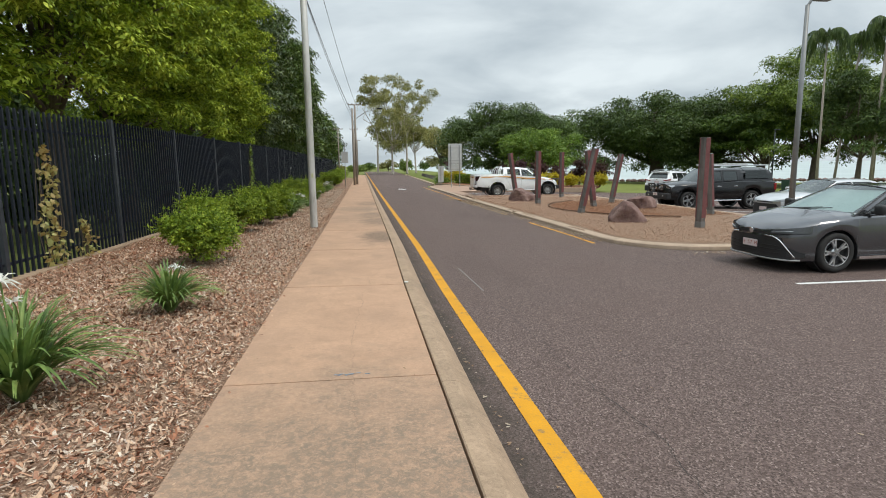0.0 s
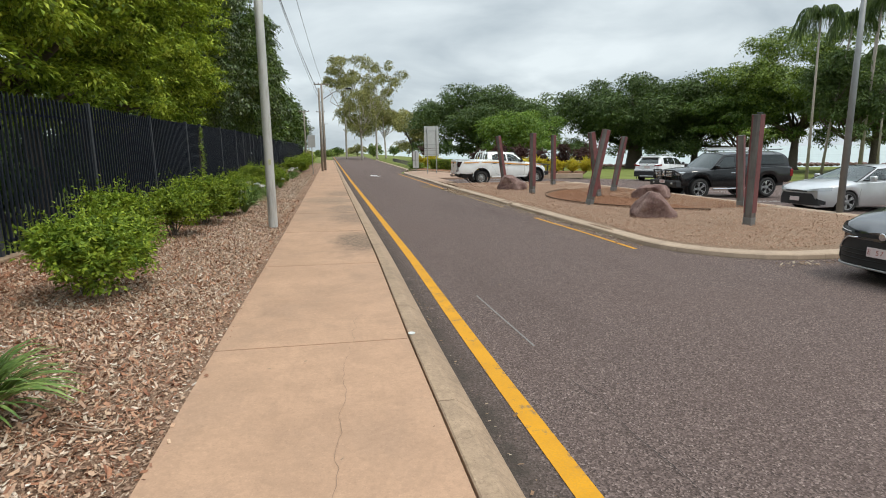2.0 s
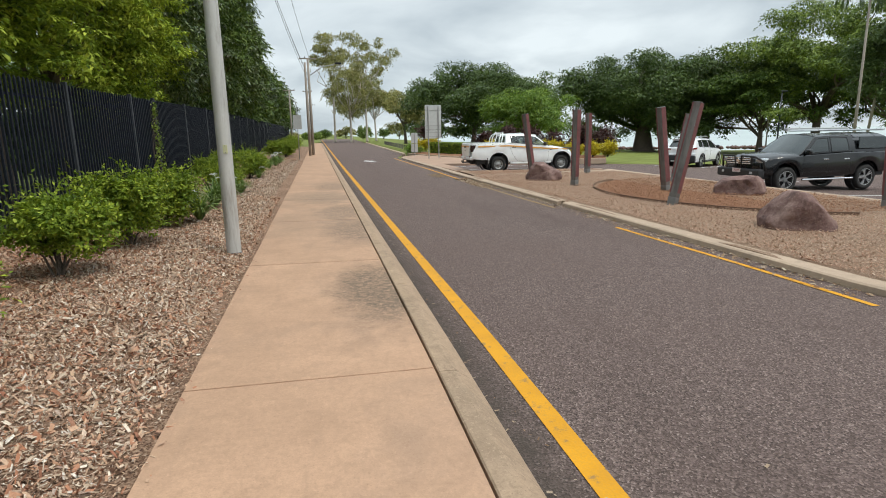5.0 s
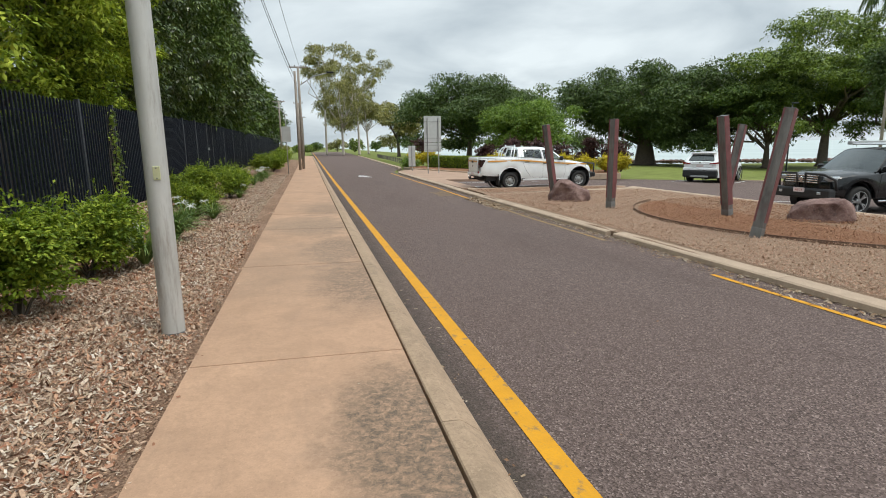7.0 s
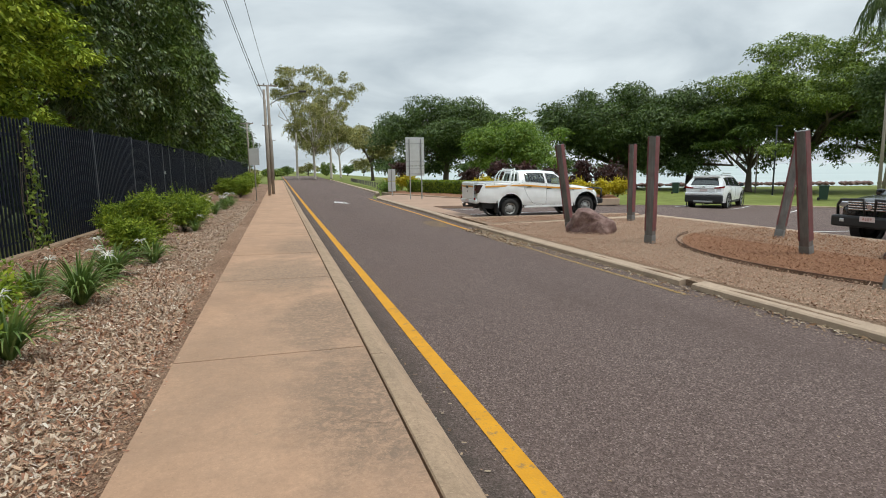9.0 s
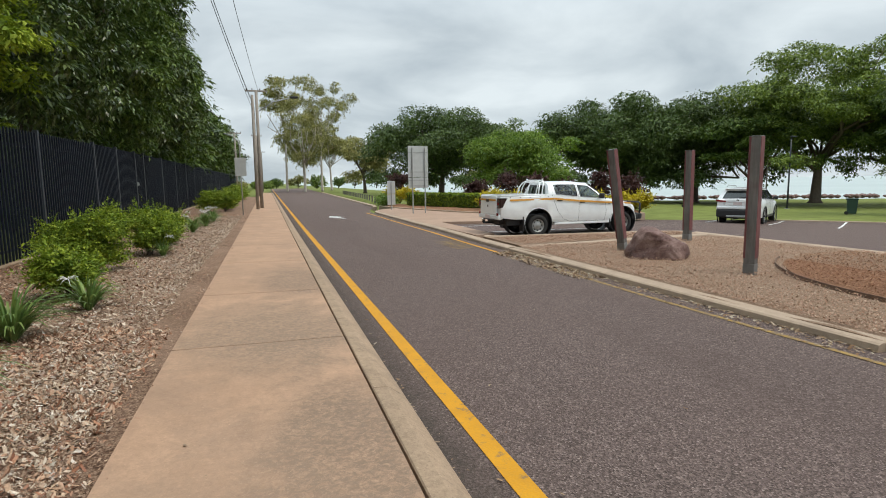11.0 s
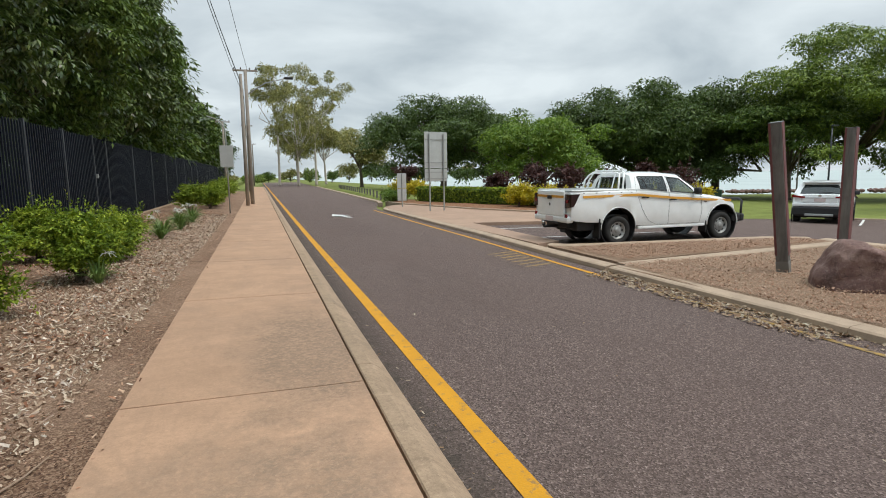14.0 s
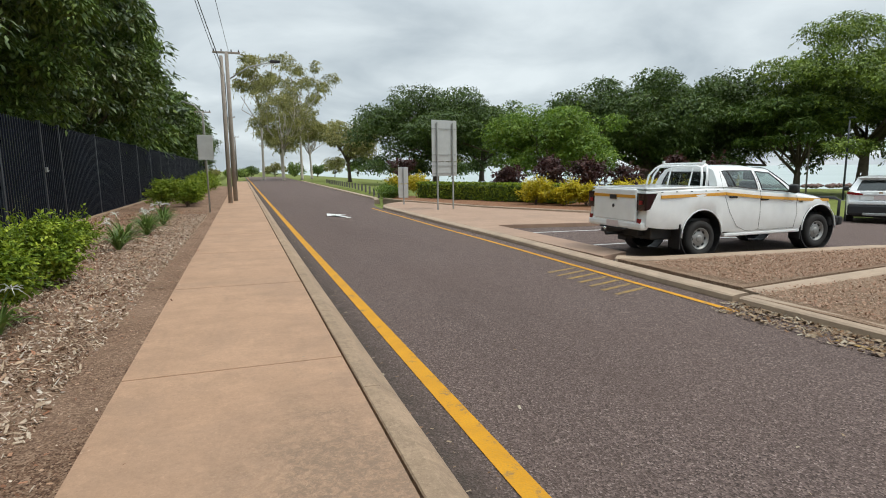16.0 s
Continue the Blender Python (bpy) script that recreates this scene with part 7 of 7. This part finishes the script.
for i, (x, y, w, h) in enumerate(((7.95, 55.6, 1.7, 0.6), (8.6, 58.6, 1.6, 0.7))):
    shrub(x, y, w, h, 670 + i, M_TREE_D, "low light green spreading shrub", 0.09, 3000, 0.05, "low shrubs in the flower bed", G(y) + 0.02)

# low timber bollards along the verge
bm = box((-0.07, -0.07, -0.1), (0.07, 0.07, 0.55), 0.015)
me_b = bpy.data.meshes.new("bollard"); bm.to_mesh(me_b); bm.free(); me_b.materials.append(M_GREYWOOD)
for k in range(24):
    y = 60 + k * 2.0
    x = right_edge(y) + 2.0 + 0.03 * k
    ob = new("bollard", me_b); ob.location = (x, y, ground_z(x, y))
    tagged(ob, "low grey timber bollard on the verge", "bollard", "bollards along the verge")


# ---- park: palms, bins ----
def palm(x, y, h, seed, n=34, fl=2.3, r=0.1):
    """A slender trunk under a mop of fronds that arch out and hang down."""
    rng = np.random.default_rng(seed)
    ob = thing("palm_tree", pose(x, y, ground_z(x, y)), "slender palm with drooping dark fronds", "palm tree", "palms near the shore")
    lean = rng.normal(size=2) * 0.35
    part("trunk", tube([(0, 0, -0.2), (lean[0] * 0.3, lean[1] * 0.3, h * 0.4), (lean[0], lean[1], h)], [r * 1.2, r * 0.8, r * 0.65], 10), M_TIMBER, ob, smooth=True)
    V = []
    top = Vector((lean[0], lean[1], h))
    for k in range(n):
        a = 2 * math.pi * k / n * 5 + rng.uniform(-0.3, 0.3)
        el = rng.uniform(0.1, 1.35)
        reach = fl * rng.uniform(0.55, 0.85) * math.cos(el * 0.55)
        d = Vector((math.cos(a), math.sin(a), 0)); sd = Vector((-d.y, d.x, 0))
        for j in range(34):
            t = 0.06 + 0.94 * j / 33
            p = top + d * reach * (1 - (1 - t) ** 1.6) + Vector((0, 0, fl * (0.9 * math.sin(el) * t - (0.75 + 0.55 * math.sin(el)) * t ** 2.2)))
            for s in (-1, 1):
                tip = p + sd * s * rng.uniform(0.1, 0.3) * (1 - 0.4 * t) + d * rng.uniform(-0.05, 0.2) + Vector((0, 0, -rng.uniform(0.35, 0.75)))
                w = d * 0.022 + sd * rng.uniform(-0.015, 0.015)
                V.append([p - w, p + w, tip + w * 0.3, tip - w * 0.3])
    quads("crown", np.array([[tuple(q) for q in f] for f in V]), M_TREE_C, ob)


for px, py, cz, seed in ((35.4, 39, 11.2, 1), (40.2, 39, 12.2, 2), (39.2, 41.5, 11.4, 3), (44.0, 42.5, 12.6, 5), (50, 46, 10.2, 6)):
    palm(px, py, cz - ground_z(px, py), seed)
palm(49.6, 62, 10.2 - ground_z(49.6, 62), 8, 24, 2.0, 0.07)


def wheelie_bin(x, y, label, mat):
    ob = thing("wheelie_bin", pose(x, y, ground_z(x, y), 0, 0, 40), label, "bin")
    bm = box((-0.28, -0.3, 0.06), (0.28, 0.3, 0.98), 0.03)
    for v in bm.verts:
        f = 0.8 + 0.2 * v.co.z
        v.co.x *= f; v.co.y *= f
    part("body", bm, mat, ob)
    part("lid", box((-0.31, -0.33, 0.98), (0.31, 0.36, 1.06), 0.03), mat, ob)
    for s in (-1, 1):
        part("wheel", lathe([(0.02, -0.03), (0.1, -0.03), (0.1, 0.03), (0.02, 0.03)], 14), M_RUBBER, ob).matrix_local = Matrix.Translation((s * 0.25, 0.28, 0.1)) @ Matrix.Rotation(radians(90), 4, "Z")


M_BIN = simple("dark_green_bin", (0.02, 0.05, 0.035), 0.5)
wheelie_bin(36, 58, "dark green wheelie bin on the lawn", M_BIN)
wheelie_bin(36.5, 43.5, "dark green wheelie bin on the lawn", M_BIN)

# rocks along the shore
rng = np.random.default_rng(41)
bm = bmesh.new()
for k in range(330):
    t = rng.random()
    x = 34 + 60 * t; y = 88 - 0.45 * (x - 42) + rng.normal() * 0.8 - 0.5
    r = rng.uniform(0.2, 0.5)
    q = bmesh.ops.create_icosphere(bm, subdivisions=1, radius=r)
    for v in q["verts"]:
        v.co = Vector((v.co.x * rng.uniform(0.8, 1.3), v.co.y * rng.uniform(0.8, 1.3), v.co.z * 0.7)) + Vector((x, y, -1.25))
tagged(part("shore_rock", bm, M_ROCK), "rough brown rocks lining the shore", "rocks", kind="stuff")


# ---- loose cover ----
def flakes(rng, n, fx, fy, fz, s0, s1, asp, tilt):
    x = fx(rng.random(n)); y = fy(rng.random(n))
    z = np.array([fz(a, b) for a, b in zip(x, y)])
    ang = rng.random(n) * 2 * math.pi
    L = (s0 + (s1 - s0) * rng.random(n) ** 2)[:, None]
    W = L * (asp * (0.6 + 0.8 * rng.random(n)))[:, None]
    d = np.stack([np.cos(ang), np.sin(ang), rng.normal(size=n) * tilt], axis=1)
    s = np.stack([-np.sin(ang), np.cos(ang), rng.normal(size=n) * tilt], axis=1)
    p = np.stack([x, y, z + 0.004 + 0.018 * rng.random(n) ** 2], axis=1)
    return np.stack([p - d * L - s * W * 0.6, p + d * L * 0.8 - s * W, p + d * L + s * W * 0.5, p - d * L * 0.7 + s * W], axis=1)


rng = np.random.default_rng(17)
near = flakes(rng, 200000, lambda u: -1.22 - 4.0 * u ** 0.9, lambda u: -0.5 + 24.5 * u ** 1.15, mulch_z, 0.005, 0.034, 0.32, 0.6)
near2 = flakes(rng, 26000, lambda u: -1.6 - 3.6 * u ** 0.7, lambda u: 22 + 28 * u, mulch_z, 0.01, 0.04, 0.42, 0.4)
pale = flakes(rng, 60000, lambda u: -1.3 - 2.0 * u, lambda u: 9 + 14 * u ** 0.8, mulch_z, 0.006, 0.03, 0.32, 0.5)
pale2 = flakes(rng, 60000, lambda u: -1.45 - 2.1 * u, lambda u: 21 + 27 * u, mulch_z, 0.007, 0.032, 0.32, 0.5)
pale3 = flakes(rng, 15000, lambda u: -1.5 - 3.0 * u, lambda u: 0.5 + 10 * u, mulch_z, 0.006, 0.03, 0.35, 0.4)
sliver = flakes(rng, 13000, lambda u: -1.5 - 3.5 * u, lambda u: -0.3 + 42 * u ** 1.2, mulch_z, 0.014, 0.06, 0.11, 0.5)
pale4 = flakes(rng, 16000, lambda u: -1.14 - 0.55 * u, lambda u: -0.5 + 21 * u, mulch_z, 0.005, 0.022, 0.4, 0.4)
tagged(quads("pale_chips", np.concatenate([pale4[:5000], pale, pale2, pale3, sliver]), M_CHIP2), "loose pale weathered wood chips", "mulch", kind="stuff")
edge_f = flakes(rng, 2600, lambda u: -1.04 - 0.5 * u, lambda u: -0.5 + 48 * u, lambda a, b: max(mulch_z(a, b), G(b) + 0.006), 0.006, 0.025, 0.45, 0.2)
tagged(quads("bark_chips", np.concatenate([near, near2, edge_f, pale4[5000:]]), M_CHIP), "loose brown and grey bark chips", "mulch", kind="stuff")


def isl_z(x, y):
    return G(y) + ISL + 0.012


st = flakes(rng, 130000, lambda u: 6.03 + 6.5 * u ** 1.3, lambda u: 11.0 + 19.0 * u, isl_z, 0.005, 0.017, 0.55, 0.45)
keep = ~((st[:, 0, 1] < 13.2) & (st[:, 0, 0] < 7.9) & (((st[:, 0, 0] - 7.85) / 1.8) ** 2 + ((st[:, 0, 1] - 12.9) / 1.98) ** 2 > 1))
keep &= ((st[:, 0, 0] - 11.9) / 4.15) ** 2 + ((st[:, 0, 1] - 21.3) / 4.9) ** 2 > 0.96 + 0.06 * rng.random(len(st))
st2 = flakes(rng, 30000, lambda u: 6.4 + 6.0 * u, lambda u: 30.4 + 2.0 * u, isl_z, 0.005, 0.016, 0.55, 0.45)
keep2 = (st2[:, 0, 1] < 32.55 - 0.13 * (st2[:, 0, 0] - 6.4)) & (st2[:, 0, 1] > 30.3 + 0.1 * (st2[:, 0, 0] - 6.1))
tagged(quads("gravel_stones", np.concatenate([st[keep], st2[keep2]]), M_STONE), "loose brown gravel and bark on the island", "gravel", kind="stuff")

red = flakes(rng, 60000, lambda u: 7.8 + 4.8 * u, lambda u: 16.8 + 9.2 * u, lambda a, b: isl_z(a, b) + 0.008, 0.006, 0.022, 0.4, 0.4)
red = red[((red[:, 0, 0] - 11.9) / 4.1) ** 2 + ((red[:, 0, 1] - 21.3) / 4.85) ** 2 < 0.97]
M_REDCHIP = chips("red_bark_chips", [(0.14, 0.06, 0.035), (0.34, 0.17, 0.095), (0.26, 0.12, 0.065), (0.46, 0.27, 0.165), (0.2, 0.085, 0.05)])
tagged(quads("red_bark_chips", red, M_REDCHIP), "loose reddish bark chips inside the edging", "mulch", kind="stuff")

# fallen twigs on the mulch
bm = bmesh.new()
for k in range(150):
    x = -1.35 - 2.8 * rng.random(); y = -0.2 + 42 * rng.random(); a = rng.random() * 2 * math.pi; ln = rng.uniform(0.06, 0.26)
    dx, dy = math.cos(a) * ln, math.sin(a) * ln
    if x + abs(dx) > -1.2:
        continue
    bend = rng.normal() * 0.15
    pts = [(x - dx, y - dy), (x - dy * bend, y + dx * bend), (x + dx, y + dy)]
    add_tube(bm, [(u, v, mulch_z(u, v) + 0.018) for u, v in pts], [0.006, 0.005, 0.003], 5)
tagged(part("twigs", bm, simple("dry_twig", (0.34, 0.24, 0.17), 0.9, 0, 0.3, 20)), "thin dry fallen twigs on the mulch", "twigs", kind="stuff")

M_LITTER = chips("dry_leaves", [(0.16, 0.09, 0.05), (0.3, 0.2, 0.12), (0.42, 0.34, 0.24), (0.24, 0.13, 0.07), (0.5, 0.44, 0.34)])


def road_z(x, y):
    return G(y) + ROAD + 0.008 + 0.02 * math.sin(math.pi * min(max((x - 0.8) / 5, 0), 1))


g1 = flakes(rng, 700, lambda u: 0.9 + 0.25 * u ** 3, lambda u: -0.5 + 46 * u, road_z, 0.008, 0.024, 0.45, 0.12)
g2 = flakes(rng, 2600, lambda u: 5.7 - 0.36 * u ** 2.2, lambda u: 12.5 + 17.5 * u, road_z, 0.01, 0.034, 0.5, 0.25)
g3 = flakes(rng, 110, lambda u: 1.3 + 4.2 * u, lambda u: 1 + 40 * u, road_z, 0.008, 0.022, 0.5, 0.15)
g4 = flakes(rng, 120, lambda u: 6.6 + 2.2 * u, lambda u: 10.15 + 0.3 * u, road_z, 0.012, 0.04, 0.5, 0.25)
g6 = flakes(rng, 2600, lambda u: 5.7 - 0.55 * u ** 1.6, lambda u: 25.6 + 4.2 * u, road_z, 0.01, 0.036, 0.5, 0.35)
g5 = flakes(rng, 60, lambda u: -1.0 + 1.5 * u, lambda u: 0 + 36 * u, lambda a, b: G(b) + 0.012, 0.008, 0.02, 0.5, 0.1)
tagged(quads("leaf_litter", np.concatenate([g1, g2, g3, g4, g5, g6]), M_LITTER), "scattered dry fallen leaves along the kerbs", "leaves", kind="stuff")

# cracks: thin dark lines in slabs and road
rng = np.random.default_rng(23)


M_CRACK = simple("crack_dirt", (0.24, 0.165, 0.115), 0.95)
M_ROADCRACK = simple("road_crack_dirt", (0.035, 0.03, 0.028), 0.95)


def crack(name, x0, y0, x1, y1, zf, label, w=0.004, wig=0.035, n=26):
    vs, fs = [], []
    off = 0.0
    for k in range(n + 1):
        t = k / n
        off = 0.7 * off + rng.normal() * wig * 0.6
        x, y = x0 + (x1 - x0) * t, y0 + (y1 - y0) * t
        dx, dy = (x1 - x0), (y1 - y0); q = math.hypot(dx, dy)
        x += -dy / q * off; y += dx / q * off
        ww = w * rng.uniform(0.5, 1.4)
        z = zf(x, y)
        vs += [(x - dy / q * -ww, y + dx / q * -ww, z), (x - dy / q * ww, y + dx / q * ww, z)]
        if k:
            b = 2 * k
            fs.append((b - 2, b - 1, b + 1, b))
    me = bpy.data.meshes.new(name); me.from_pydata(vs, [], fs)
    return tagged(link_mesh(name, me, M_CRACK if "path" in name else M_ROADCRACK), label, "crack")


def slab_z(x, y):
    return G(y) + 0.012 - 0.02 * (x + 1.13) / 1.68 + 0.003


for pts in (((-0.09, 2.9), (-0.06, 3.4), (-0.14, 4.0), (-0.15, 4.5), (-0.14, 5.0), (-0.11, 6.15), (-0.05, 7.1), (0.0, 7.8)), ((0.05, 7.9), (0.08, 8.3), (0.17, 8.85)), ((-0.8, 5.2), (-0.46, 5.1), (0.0, 4.98), (0.55, 5.02))):
    for (xa, ya), (xb, yb) in zip(pts, pts[1:]):
        crack("path_crack", xa, ya, xb, yb, slab_z, "hairline crack in a footpath slab", 0.0015, 0.016, 14)
crack("path_crack", 0.1, 17.6, 0.56, 17.35, slab_z, "hairline crack in a footpath slab", 0.002, 0.02)
for pts in (((1.74, 7.0), (1.76, 5.0), (1.82, 4.1), (1.92, 3.13), (1.83, 2.57)),):
    for (xa, ya), (xb, yb) in zip(pts, pts[1:]):
        crack("road_crack", xa, ya, xb, yb, lambda x, y: road_z(x, y) + 0.004, "fine crack in the road surface", 0.003, 0.02, 14)
ribbon("paint_trace", [(1.67 + 0.012 * k, 9.7 - 0.48 * k) for k in range(5)], 0.02, 0.006, simple("worn_white_paint", (0.2, 0.185, 0.175), 0.8, 0, 0.4, 30), "faded trace of white paint on the road")
M_BLUE = simple("blue_marking_paint", (0.24, 0.3, 0.36), 0.8, 0, 0.3, 30)
bm = bmesh.new()
for k in range(16):
    u, v = rng.normal() * 0.06, rng.normal() * 0.012
    add_box(bm, (-0.2 + u, 4.4 + v, 0.0), (-0.2 + u + rng.uniform(0.01, 0.05), 4.4 + v + rng.uniform(0.003, 0.008), 0.0035))
bm2 = part("survey_mark", bm, M_BLUE)
bm2.location.z = G(4.4) + 0.003
tagged(bm2, "faint blue survey mark on the footpath", "paint mark")
mk = part("survey_disc", lathe([(0.012, 0), (0.034, 0), (0.034, 0.006), (0.012, 0.006)], 18), M_WHITE)
mk.matrix_world = pose(0.6, 8.05, G(8) - 0.004, 90, 0, 0)
tagged(mk, "small white disc fixed on the kerb", "survey mark")
